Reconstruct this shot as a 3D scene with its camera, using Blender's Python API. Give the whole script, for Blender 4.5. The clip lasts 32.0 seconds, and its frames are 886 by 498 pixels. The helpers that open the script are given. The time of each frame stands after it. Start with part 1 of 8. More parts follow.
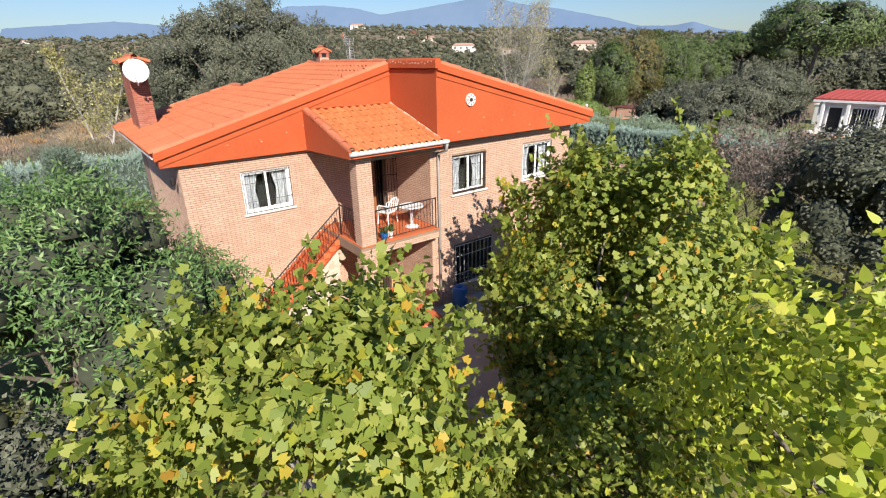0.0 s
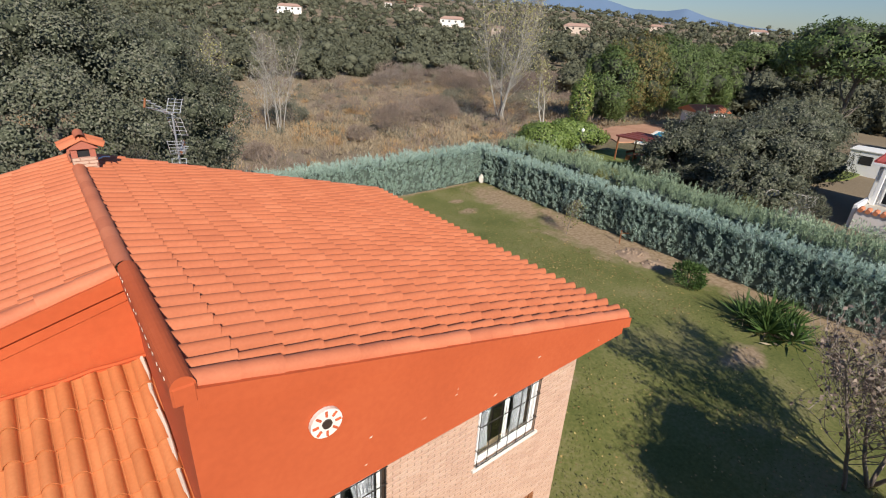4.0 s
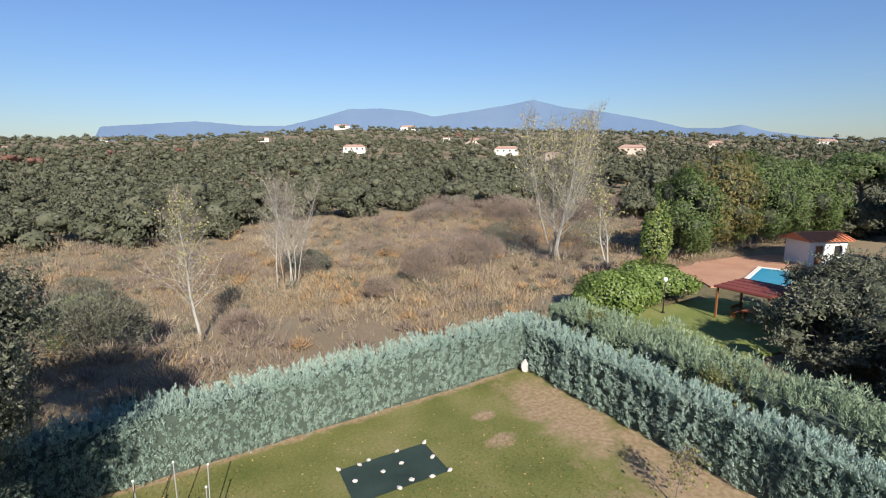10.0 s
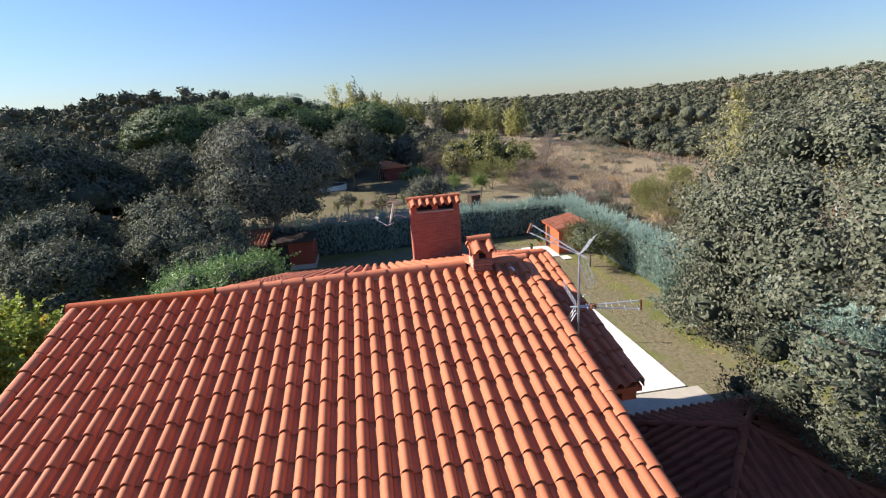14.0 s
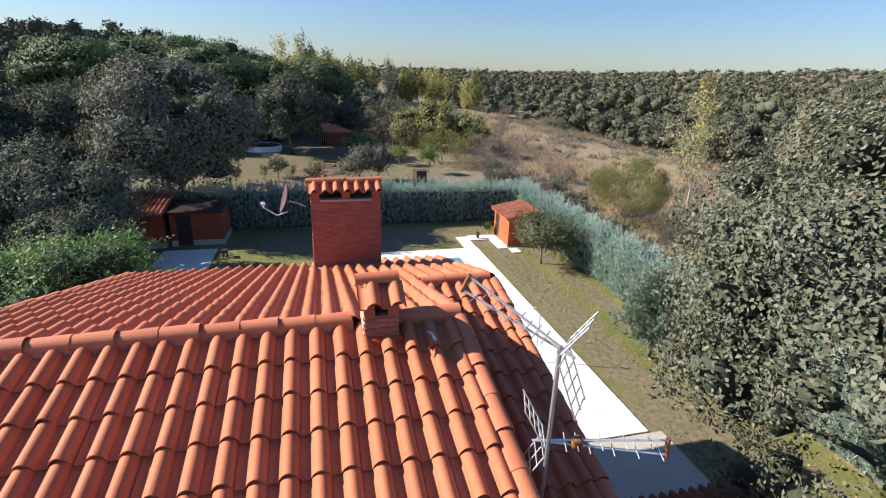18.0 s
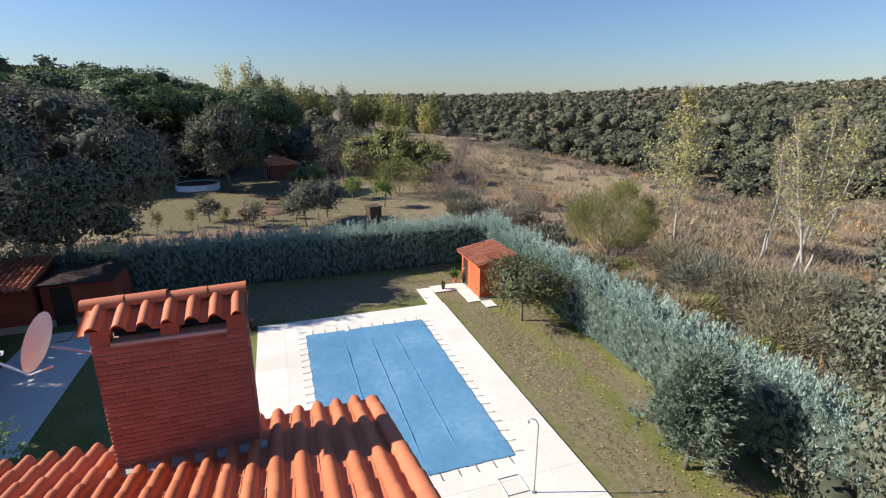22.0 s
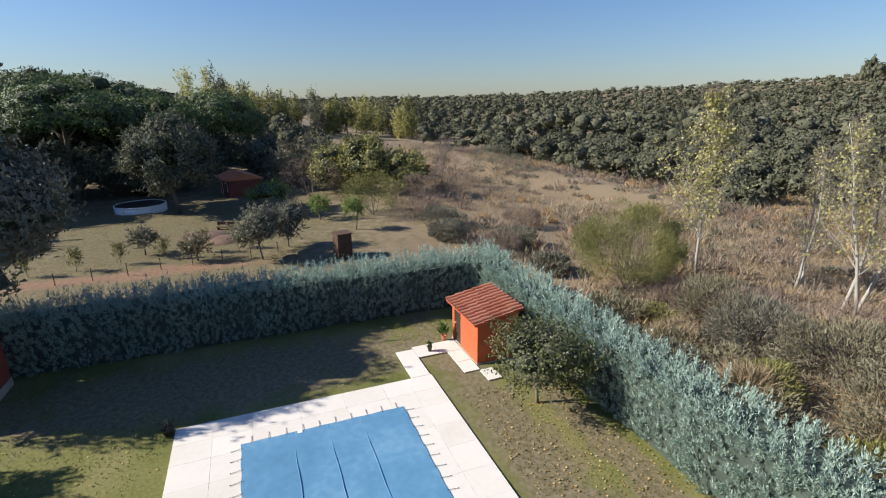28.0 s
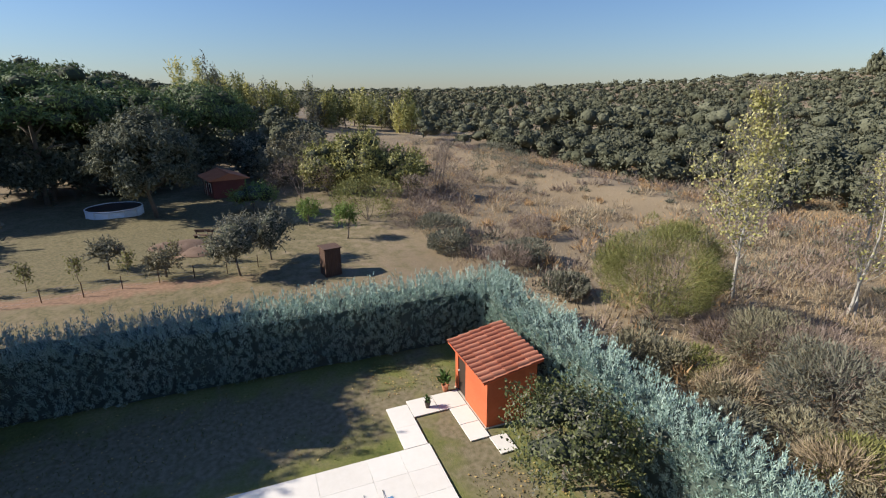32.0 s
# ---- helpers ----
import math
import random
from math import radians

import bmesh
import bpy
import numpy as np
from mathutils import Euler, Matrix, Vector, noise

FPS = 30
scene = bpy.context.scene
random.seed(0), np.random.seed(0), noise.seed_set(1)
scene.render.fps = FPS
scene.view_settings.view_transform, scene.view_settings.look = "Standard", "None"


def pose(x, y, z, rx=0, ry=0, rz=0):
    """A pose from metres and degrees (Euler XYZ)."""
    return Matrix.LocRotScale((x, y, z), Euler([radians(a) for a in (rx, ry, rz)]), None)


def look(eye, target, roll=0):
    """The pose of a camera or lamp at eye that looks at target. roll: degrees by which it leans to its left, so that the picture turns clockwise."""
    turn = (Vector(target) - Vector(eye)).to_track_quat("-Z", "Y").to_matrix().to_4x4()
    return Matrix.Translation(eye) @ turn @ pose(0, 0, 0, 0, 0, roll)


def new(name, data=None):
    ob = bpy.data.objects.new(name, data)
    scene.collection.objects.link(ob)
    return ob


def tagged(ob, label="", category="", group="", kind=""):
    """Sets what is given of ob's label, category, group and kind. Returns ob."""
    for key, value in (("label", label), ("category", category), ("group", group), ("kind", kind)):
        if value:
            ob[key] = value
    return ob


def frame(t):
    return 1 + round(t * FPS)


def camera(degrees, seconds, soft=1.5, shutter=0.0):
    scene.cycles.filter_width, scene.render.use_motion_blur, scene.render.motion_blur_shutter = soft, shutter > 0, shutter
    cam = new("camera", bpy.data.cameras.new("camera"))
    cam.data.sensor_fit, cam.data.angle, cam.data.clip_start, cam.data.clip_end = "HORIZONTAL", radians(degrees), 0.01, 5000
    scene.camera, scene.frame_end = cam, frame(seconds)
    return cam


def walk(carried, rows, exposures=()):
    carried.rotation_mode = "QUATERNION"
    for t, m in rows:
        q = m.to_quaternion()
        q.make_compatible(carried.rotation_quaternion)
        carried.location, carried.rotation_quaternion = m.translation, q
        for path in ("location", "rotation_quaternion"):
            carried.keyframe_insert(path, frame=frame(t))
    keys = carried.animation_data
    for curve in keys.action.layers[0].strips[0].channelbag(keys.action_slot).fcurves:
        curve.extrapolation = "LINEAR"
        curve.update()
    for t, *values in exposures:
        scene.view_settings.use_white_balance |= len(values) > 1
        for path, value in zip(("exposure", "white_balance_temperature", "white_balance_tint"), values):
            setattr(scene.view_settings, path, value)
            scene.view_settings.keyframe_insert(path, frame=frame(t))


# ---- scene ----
cam = camera(83.8, 32.0, soft=1.1)
PATH = [
    (0, (1.063, 0.226, 7.806), (2.19, 1.713, 7.084), -1.15),
    (0.5, (2.395, 1.597, 7.71), (3.522, 3.086, 6.993), -1.35),
    (1, (3.607, 2.951, 7.722), (4.759, 4.423, 7.013), -0.2),
    (1.5, (4.965, 4.261, 7.996), (6.112, 5.75, 7.313), 0.65),
    (2, (6.234, 5.466, 8.883), (7.445, 7.037, 8.629), -0.2),
    (2.5, (7.363, 6.362, 9.601), (8.571, 7.949, 9.444), -0.7),
    (3, (8.258, 6.757, 10.094), (9.446, 8.247, 9.487), 0.3),
    (3.5, (9.015, 7.512, 10.396), (10.195, 8.924, 9.611), 3.0),
    (4, (9.798, 8.553, 10.603), (10.97, 9.95, 9.783), 3.3),
    (4.5, (10.581, 9.645, 10.527), (11.767, 11.094, 9.822), 1.2),
    (6.5, (14.354, 12.515, 10.478), (15.562, 14.007, 9.917), 0.6),
    (7, (14.973, 13.328, 10.488), (16.184, 14.808, 9.904), 1.3),
    (7.5, (15.807, 14.099, 10.587), (17.004, 15.591, 10.001), -0.3),
    (8, (16.565, 14.857, 10.667), (17.755, 16.363, 10.104), -1.4),
    (8.5, (17.316, 15.386, 10.803), (18.507, 16.901, 10.265), -2.1),
    (9, (18.023, 15.914, 10.895), (19.219, 17.429, 10.373), -1.7),
    (9.5, (18.301, 16.458, 10.795), (19.477, 18.009, 10.335), 0.2),
    (10, (18.689, 16.437, 11.076), (19.731, 18.104, 10.704), -0.4),
    (10.5, (19.074, 16.956, 11.127), (19.881, 18.746, 10.747), 0.5),
    (11, (19.271, 17.527, 10.903), (19.673, 19.429, 10.433), 0.4),
    (11.5, (19.699, 17.851, 10.87), (19.608, 19.773, 10.325), -1.9),
    (12, (19.963, 18.021, 11.308), (19.384, 19.848, 10.738), -2.4),
    (12.5, (19.733, 18.461, 11.037), (18.724, 20.114, 10.539), -0.8),
    (13, (19.517, 18.469, 10.992), (18.102, 19.79, 10.488), 1.3),
    (13.5, (19.628, 18.447, 10.963), (17.894, 19.275, 10.408), -1.8),
    (14, (20.061, 18.261, 10.966), (18.159, 18.539, 10.415), -3.6),
    (14.5, (19.575, 18.407, 10.82), (17.687, 18.56, 10.178), -2.7),
    (16.5, (17.68, 19.15, 10.702), (15.806, 19.494, 10.095), 1.1),
    (17, (17.008, 19.399, 10.685), (15.145, 19.801, 10.079), 1.3),
    (17.5, (16.371, 19.607, 10.608), (14.531, 20.06, 9.97), 1.8),
    (18, (15.667, 19.832, 10.552), (13.842, 20.308, 9.887), 2.0),
    (18.5, (14.936, 20.034, 10.552), (13.113, 20.534, 9.898), 1.2),
    (19, (14.216, 20.254, 10.559), (12.385, 20.777, 9.945), 0.3),
    (19.5, (13.554, 20.53, 10.544), (11.726, 21.073, 9.944), 0.0),
    (20, (12.838, 20.806, 10.462), (11.02, 21.368, 9.847), 0.0),
    (20.5, (12.198, 21.054, 10.426), (10.4, 21.634, 9.771), 0.4),
    (21, (11.348, 21.267, 10.407), (9.56, 21.859, 9.736), 0.6),
    (21.5, (10.553, 21.551, 10.335), (8.759, 22.152, 9.689), 0.2),
    (22, (9.974, 21.851, 10.349), (8.159, 22.462, 9.773), 0.0),
    (22.5, (9.224, 22.132, 10.339), (7.405, 22.754, 9.788), 0.1),
    (23, (8.726, 22.236, 10.297), (6.92, 22.868, 9.716), 0.7),
    (23.5, (8.124, 22.386, 10.356), (6.333, 23.021, 9.729), 0.4),
    (24, (7.589, 22.43, 10.545), (5.805, 23.074, 9.909), 0.2),
    (24.5, (7.057, 22.559, 10.617), (5.259, 23.212, 10.034), -0.6),
    (25, (6.569, 22.737, 10.64), (4.763, 23.402, 10.096), -1.1),
    (25.5, (6.071, 23.013, 10.588), (4.267, 23.689, 10.055), -1.2),
    (27.5, (4.338, 23.499, 10.787), (2.576, 24.184, 10.132), -0.1),
    (28, (3.696, 23.689, 10.66), (1.909, 24.384, 10.09), -0.7),
    (28.5, (3.303, 23.806, 10.626), (1.508, 24.503, 10.083), -1.1),
    (29, (2.814, 24.011, 10.608), (1.029, 24.698, 10.021), -1.0),
    (29.5, (2.261, 24.206, 10.661), (0.49, 24.886, 10.029), -0.5),
    (30, (1.686, 24.367, 10.822), (-0.083, 25.046, 10.181), -0.5),
    (30.5, (1.049, 24.54, 10.89), (-0.731, 25.22, 10.282), -0.6),
    (31, (0.559, 24.714, 10.942), (-1.23, 25.393, 10.359), -0.7),
    (31.5, (0.098, 24.929, 10.982), (-1.689, 25.614, 10.399), -0.8),
    (32, (-0.35, 25.209, 10.931), (-2.129, 25.901, 10.333), -0.4),
]
walk(cam, [(t, look(eye, target, roll)) for t, eye, target, roll in PATH], [(0, .66), (2, .62), (4, .3), (7, .38), (9, .56), (12, .72), (14, .98), (19, .92), (22, .74), (25, .64), (32, .64)])

# ---- world and sun ----
SUN_DIR = Vector((-0.303, -0.953, 0.0)).normalized() * math.cos(radians(32.2)) + Vector((0, 0, math.sin(radians(32.2))))
world = bpy.data.worlds.new("world")
scene.world = world
world.use_nodes = True
sky = world.node_tree.nodes.new("ShaderNodeTexSky")
sky.sky_type, sky.sun_disc = "NISHITA", False
sky.sun_elevation, sky.sun_rotation = radians(32.2), radians(197.6)
sky.altitude, sky.air_density, sky.dust_density, sky.ozone_density = 0, 1.4, 0.2, 3.2
bg = world.node_tree.nodes["Background"]
tone = world.node_tree.nodes.new("ShaderNodeMix")
tone.data_type, tone.blend_type = "RGBA", "MULTIPLY"
tone.inputs["Factor"].default_value, tone.inputs["B"].default_value = 1.0, (.76, .94, 1.38, 1)
world.node_tree.links.new(sky.outputs[0], tone.inputs["A"])
world.node_tree.links.new(tone.outputs["Result"], bg.inputs[0])
bg.inputs[1].default_value = 0.058
sun = new("sun", bpy.data.lights.new("sun", "SUN"))
sun.data.energy, sun.data.angle, sun.data.color = 5.0, radians(0.53), (1, 0.93, 0.83)
sun.matrix_world = look(SUN_DIR * 100, (0, 0, 0))

# ---- materials ----


def material(name, cols, rough=0.75, scale=1.5, fine=14.0, bump=0.0, bump_scale=40.0, island=0.0, per_object=0.0, metal=0.0, through_light=0.0, spec=0.4, stretch=None, contrast=1.0, bump_depth=.02):
    """A node material: colours cols mixed by noise at two scales and by a random value for each island or object."""
    m = bpy.data.materials.new(name)
    m.use_nodes = True
    nt = m.node_tree
    n, l = nt.nodes, nt.links
    b = n["Principled BSDF"]
    geo = n.new("ShaderNodeNewGeometry")
    vec = geo.outputs["Position"]
    if stretch:
        mp = n.new("ShaderNodeMapping")
        mp.inputs["Scale"].default_value = stretch
        l.new(vec, mp.inputs["Vector"])
        vec = mp.outputs[0]

    def noise_at(s, detail):
        t = n.new("ShaderNodeTexNoise")
        t.inputs["Scale"].default_value, t.inputs["Detail"].default_value = s, detail
        l.new(vec, t.inputs["Vector"])
        return t.outputs["Fac"]

    def maths(op, a, c):
        t = n.new("ShaderNodeMath")
        t.operation = op
        for i, v in enumerate((a, c)):
            if isinstance(v, (int, float)):
                t.inputs[i].default_value = v
            else:
                l.new(v, t.inputs[i])
        return t.outputs[0]

    k = 1.0 - island - per_object
    fac = maths("ADD", maths("MULTIPLY", noise_at(scale, 3), 0.6 * k), maths("MULTIPLY", noise_at(fine, 4), 0.4 * k))
    if island:
        fac = maths("ADD", fac, maths("MULTIPLY", geo.outputs["Random Per Island"], island))
    if per_object:
        oi = n.new("ShaderNodeObjectInfo")
        fac = maths("ADD", fac, maths("MULTIPLY", oi.outputs["Random"], per_object))
    ramp = n.new("ShaderNodeValToRGB")
    lo, hi = (0.5 - 0.22 / contrast, 0.5 + 0.22 / contrast) if island + per_object < 0.3 else (0.2, 0.8)
    while len(ramp.color_ramp.elements) < len(cols):
        ramp.color_ramp.elements.new(0.5)
    for i, c in enumerate(cols):
        e = ramp.color_ramp.elements[i]
        e.position, e.color = lo + (hi - lo) * i / max(1, len(cols) - 1), (*c, 1)
    l.new(fac, ramp.inputs[0])
    l.new(ramp.outputs[0], b.inputs["Base Color"])
    b.inputs["Roughness"].default_value, b.inputs["Metallic"].default_value = rough, metal
    b.inputs["Specular IOR Level"].default_value = spec
    if bump:
        bp = n.new("ShaderNodeBump")
        bp.inputs["Strength"].default_value, bp.inputs["Distance"].default_value = bump, bump_depth
        l.new(noise_at(bump_scale, 5), bp.inputs["Height"])
        l.new(bp.outputs[0], b.inputs["Normal"])
    if through_light:
        tr, mx = n.new("ShaderNodeBsdfTranslucent"), n.new("ShaderNodeMixShader")
        l.new(ramp.outputs[0], tr.inputs["Color"])
        mx.inputs[0].default_value = through_light
        l.new(b.outputs[0], mx.inputs[1])
        l.new(tr.outputs[0], mx.inputs[2])
        l.new(mx.outputs[0], n["Material Output"].inputs["Surface"])
    return m


BRICK = material("salmon_brick", [(.458, .283, .2), (.54, .353, .255), (.592, .414, .307)], .85, 2, 30, .3, 60, per_object=.3)
BRICKS = material("salmon_bricks", [(.458, .283, .2), (.54, .353, .255), (.592, .414, .307)], .85, 2, 30, .3, 60, island=.3)
MORTAR = material("mortar", [(.24, .16, .11), (.33, .225, .16)], .95, 3, 40, .3, 80)
OLD_MORTAR = material("reddish_mortar", [(.34, .16, .1), (.42, .24, .16), (.6, .5, .4)], .95, 5, 40, .3, 80)
PALE_MORTAR = material("pale_mortar", [(.5, .42, .34), (.62, .54, .45)], .95, 3, 40, .3, 80)
RED_BRICK = material("red_brick", [(.29, .085, .05), (.38, .12, .075), (.46, .165, .108)], .85, 2, 30, .4, 60, per_object=.4)
RED_BRICKS = material("red_bricks", [(.29, .085, .05), (.38, .12, .075), (.46, .165, .108)], .85, 2, 30, .4, 60, island=.4)
RED_MORTAR = material("red_mortar", [(.33, .17, .12), (.43, .24, .175)], .95, 3, 40, .3, 80)
TILE = material("clay_tile", [(.41, .115, .048), (.48, .142, .06), (.55, .178, .08)], .7, 1.3, 25, .15, 50, per_object=.16)
TILES = material("clay_tiles", [(.41, .115, .048), (.48, .142, .06), (.55, .178, .08)], .7, 1.3, 25, .15, 50, island=.16)
PORCH_TILES = material("orange_clay_tiles", [(.47, .155, .05), (.55, .19, .066), (.62, .235, .088)], .7, 1.3, 25, .15, 50, island=.16)
CAP = material("cap_tile", [(.43, .12, .056), (.52, .16, .075), (.6, .205, .1)], .75, 3, 30, .2, 50, per_object=.3)
STUCCO = material("orange_stucco", [(.405, .075, .021), (.458, .088, .026), (.502, .106, .033)], .9, .8, 12, .25, 120)
STUCCO_DULL = material("red_orange_stucco", [(.5, .09, .035), (.58, .12, .045)], .9, .8, 12, .25, 120)
FLOOR_TILE = material("terracotta_floor", [(.5, .13, .05), (.62, .17, .06)], .55, 2, 20, .1, 40)
WHITE = material("white_paint", [(.74, .73, .7), (.82, .81, .78)], .6, 2, 25, .1, 60)
SILL = material("pale_stone", [(.66, .6, .52), (.76, .71, .64)], .8, 4, 40, .2, 80)
DARK_FRAME = material("dark_frame", [(.03, .02, .015), (.06, .04, .03)], .5, 3, 30)
IRON = material("black_iron", [(.02, .018, .017), (.045, .035, .03)], .55, 5, 40, .1, 80, metal=.3)
GALV = material("galvanised_metal", [(.4, .41, .42), (.55, .56, .57)], .45, 4, 40, metal=.7)
ALU = material("pale_aluminium", [(.6, .6, .6), (.72, .72, .72)], .4, 4, 40, metal=.6)
WOOD = material("brown_wood", [(.16, .055, .02), (.26, .1, .04), (.33, .14, .06)], .6, 3, 30, .2, 60, stretch=(6, 6, .6))
CURTAIN = material("white_curtain", [(.216, .216, .238), (.302, .302, .324)], .9, 3, 20, through_light=.1, stretch=(6, 6, .5))
# near-black that stands in for darkness inside rooms, windows and flues
DARK = material("opening_shade_black", [(.012, .012, .014), (.03, .028, .026)], .9, 2, 10)
STONE = material("pale_rubble", [(.410, .312, .213), (.525, .435, .328), (.607, .541, .443)], .9, 2, 25, .5, 30, island=.4)
STONE_PIECE = material("pale_rubble_stone", [(.410, .312, .213), (.525, .435, .328), (.607, .541, .443)], .9, 2, 25, .5, 30, per_object=.4)
CONCRETE = material("grey_concrete", [(.35, .31, .25), (.46, .41, .34), (.54, .49, .41)], .9, .6, 8, .3, 50)
DECK = material("cream_paving", [(.630, .585, .504), (.693, .648, .576), (.738, .702, .630)], .85, .5, 6, .15, 60, per_object=.25)
TARP = material("blue_pool_cover", [(.085, .22, .35), (.105, .26, .41), (.16, .32, .46)], .6, .45, 4, .25, 3, contrast=1.3)
ROPE = material("grey_rope", [(.1, .1, .1), (.2, .2, .2)], .9)
PLASTIC = material("white_plastic", [(.78, .78, .76), (.84, .84, .82)], .35)
LEAD = material("grey_flashing", [(.3, .27, .25), (.45, .42, .38)], .7, 3, 20, .2)
GLASS = bpy.data.materials.new("window_glass")
GLASS.use_nodes = True
gb = GLASS.node_tree.nodes["Principled BSDF"]
gb.inputs["Base Color"].default_value, gb.inputs["Roughness"].default_value = (.8, .85, .85, 1), .03
gb.inputs["Transmission Weight"].default_value, gb.inputs["IOR"].default_value = 1.0, 1.45

# ---- mesh helpers ----


class Mesh:
    """Gathers vertices and faces."""

    def __init__(self):
        self.v, self.f = [], []

    def add(self, vs, fs):
        k = len(self.v)
        self.v.extend([tuple(p) for p in vs])
        self.f.extend([tuple(i + k for i in q) for q in fs])
        return self

    def box(self, x0, x1, y0, y1, z0, z1, c=0.0, m=None):
        """A box with chamfered edges of width c."""
        c = min(c, (x1 - x0) * .4, (y1 - y0) * .4, (z1 - z0) * .4)
        if c <= 0:
            vs = [(x, y, z) for z in (z0, z1) for y in (y0, y1) for x in (x0, x1)]
            fs = [(0, 2, 3, 1), (4, 5, 7, 6), (0, 1, 5, 4), (2, 6, 7, 3), (0, 4, 6, 2), (1, 3, 7, 5)]
        else:
            vs, idx = [], {}
            for iz, z in enumerate((z0, z1)):
                for iy, y in enumerate((y0, y1)):
                    for ix, x in enumerate((x0, x1)):
                        sx, sy, sz = (c, -c)[ix], (c, -c)[iy], (c, -c)[iz]
                        for a, p in enumerate(((x, y + sy, z + sz), (x + sx, y, z + sz), (x + sx, y + sy, z))):
                            idx[ix, iy, iz, a] = len(vs)
                            vs.append(p)
            fs = []
            for s in (0, 1):
                q = [idx[s, 0, 0, 0], idx[s, 0, 1, 0], idx[s, 1, 1, 0], idx[s, 1, 0, 0]]
                fs.append(q if s == 0 else q[::-1])
                q = [idx[0, s, 0, 1], idx[1, s, 0, 1], idx[1, s, 1, 1], idx[0, s, 1, 1]]
                fs.append(q if s == 0 else q[::-1])
                q = [idx[0, 0, s, 2], idx[0, 1, s, 2], idx[1, 1, s, 2], idx[1, 0, s, 2]]
                fs.append(q if s == 0 else q[::-1])
            for a, b2 in ((0, 1), (0, 2), (1, 2)):
                o = 3 - a - b2
                for sa in (0, 1):
                    for sb in (0, 1):
                        k = []
                        for so, ax in ((0, a), (0, b2), (1, b2), (1, a)):
                            key = [0, 0, 0]
                            key[a], key[b2], key[o] = sa, sb, so
                            k.append(idx[(*key, ax)])
                        fs.append(k)
            for ix in (0, 1):
                for iy in (0, 1):
                    for iz in (0, 1):
                        fs.append([idx[ix, iy, iz, a] for a in (0, 1, 2)])
        if m is not None:
            vs = [m @ Vector(p) for p in vs]
        return self.add(vs, fs)

    def tube(self, pts, r, n=6, r1=None, cap=True):
        """A tube along points, with radius r, or tapering to r1."""
        pts = [Vector(p) for p in pts]
        k, last = len(pts), None
        vs, fs = [], []
        for i, p in enumerate(pts):
            d = (pts[min(i + 1, k - 1)] - pts[max(i - 1, 0)]).normalized()
            side = d.cross(Vector((0, 0, 1)))
            if side.length < 1e-3:
                side = Vector((1, 0, 0))
            side.normalize()
            if last is not None and side.dot(last) < 0:
                side = -side
            last = side
            up = side.cross(d)
            rr = r if r1 is None else r + (r1 - r) * i / (k - 1)
            for j in range(n):
                a = 2 * math.pi * j / n
                vs.append(p + side * (rr * math.cos(a)) + up * (rr * math.sin(a)))
            if i:
                for j in range(n):
                    a, b2 = (i - 1) * n, i * n
                    fs.append((a + j, a + (j + 1) % n, b2 + (j + 1) % n, b2 + j))
        if cap:
            fs += [tuple(range(n))[::-1], tuple(range((k - 1) * n, k * n))]
        return self.add(vs, fs)

    def prism(self, pts, d):
        """A flat polygon, thickened by the vector d."""
        n, d = len(pts), Vector(d)
        vs = [Vector(p) for p in pts] + [Vector(p) + d for p in pts]
        return self.add(vs, [tuple(range(n)), tuple(range(2 * n - 1, n - 1, -1))] + [(i, i + n, (i + 1) % n + n, (i + 1) % n) for i in range(n)])

    def lathe(self, profile, n=16, at=(0, 0, 0)):
        """A turned shape from (radius, height) pairs."""
        vs = [(at[0] + r * math.cos(2 * math.pi * j / n), at[1] + r * math.sin(2 * math.pi * j / n), at[2] + z) for r, z in profile for j in range(n)]
        fs = [(i * n + j, i * n + (j + 1) % n, (i + 1) * n + (j + 1) % n, (i + 1) * n + j) for i in range(len(profile) - 1) for j in range(n)]
        return self.add(vs, fs)

    def data(self, name, mats, smooth=False, fix=True):
        me = bpy.data.meshes.new(name)
        me.from_pydata(self.v, [], self.f)
        for m in mats if isinstance(mats, (list, tuple)) else [mats]:
            me.materials.append(m)
        if fix and len(self.f) < 20000:
            bm = bmesh.new()
            bm.from_mesh(me)
            bmesh.ops.recalc_face_normals(bm, faces=bm.faces)
            bm.to_mesh(me)
            bm.free()
        if smooth:
            me.polygons.foreach_set("use_smooth", [True] * len(me.polygons))
        return me


def thing(name, label, category, at=(0, 0, 0), group="", kind="", turn=0):
    """An empty at the base of a thing, that parents its parts."""
    ob = new(name)
    ob.matrix_world = pose(*at, 0, 0, turn)
    ob.empty_display_size = .2
    return tagged(ob, label, category, group, kind)


def part(name, me, mats, parent, label="", smooth=False, kind=""):
    """One mesh object under a thing or a part."""
    ob = new(name, me.data(name, mats, smooth) if isinstance(me, Mesh) else me)
    ob.parent = parent
    return tagged(ob, label, kind=kind)


def single(name, me, mats, label, category, smooth=False, kind="", group=""):
    """A thing that is one mesh."""
    return tagged(new(name, me.data(name, mats, smooth) if isinstance(me, Mesh) else me), label, category, group, kind)


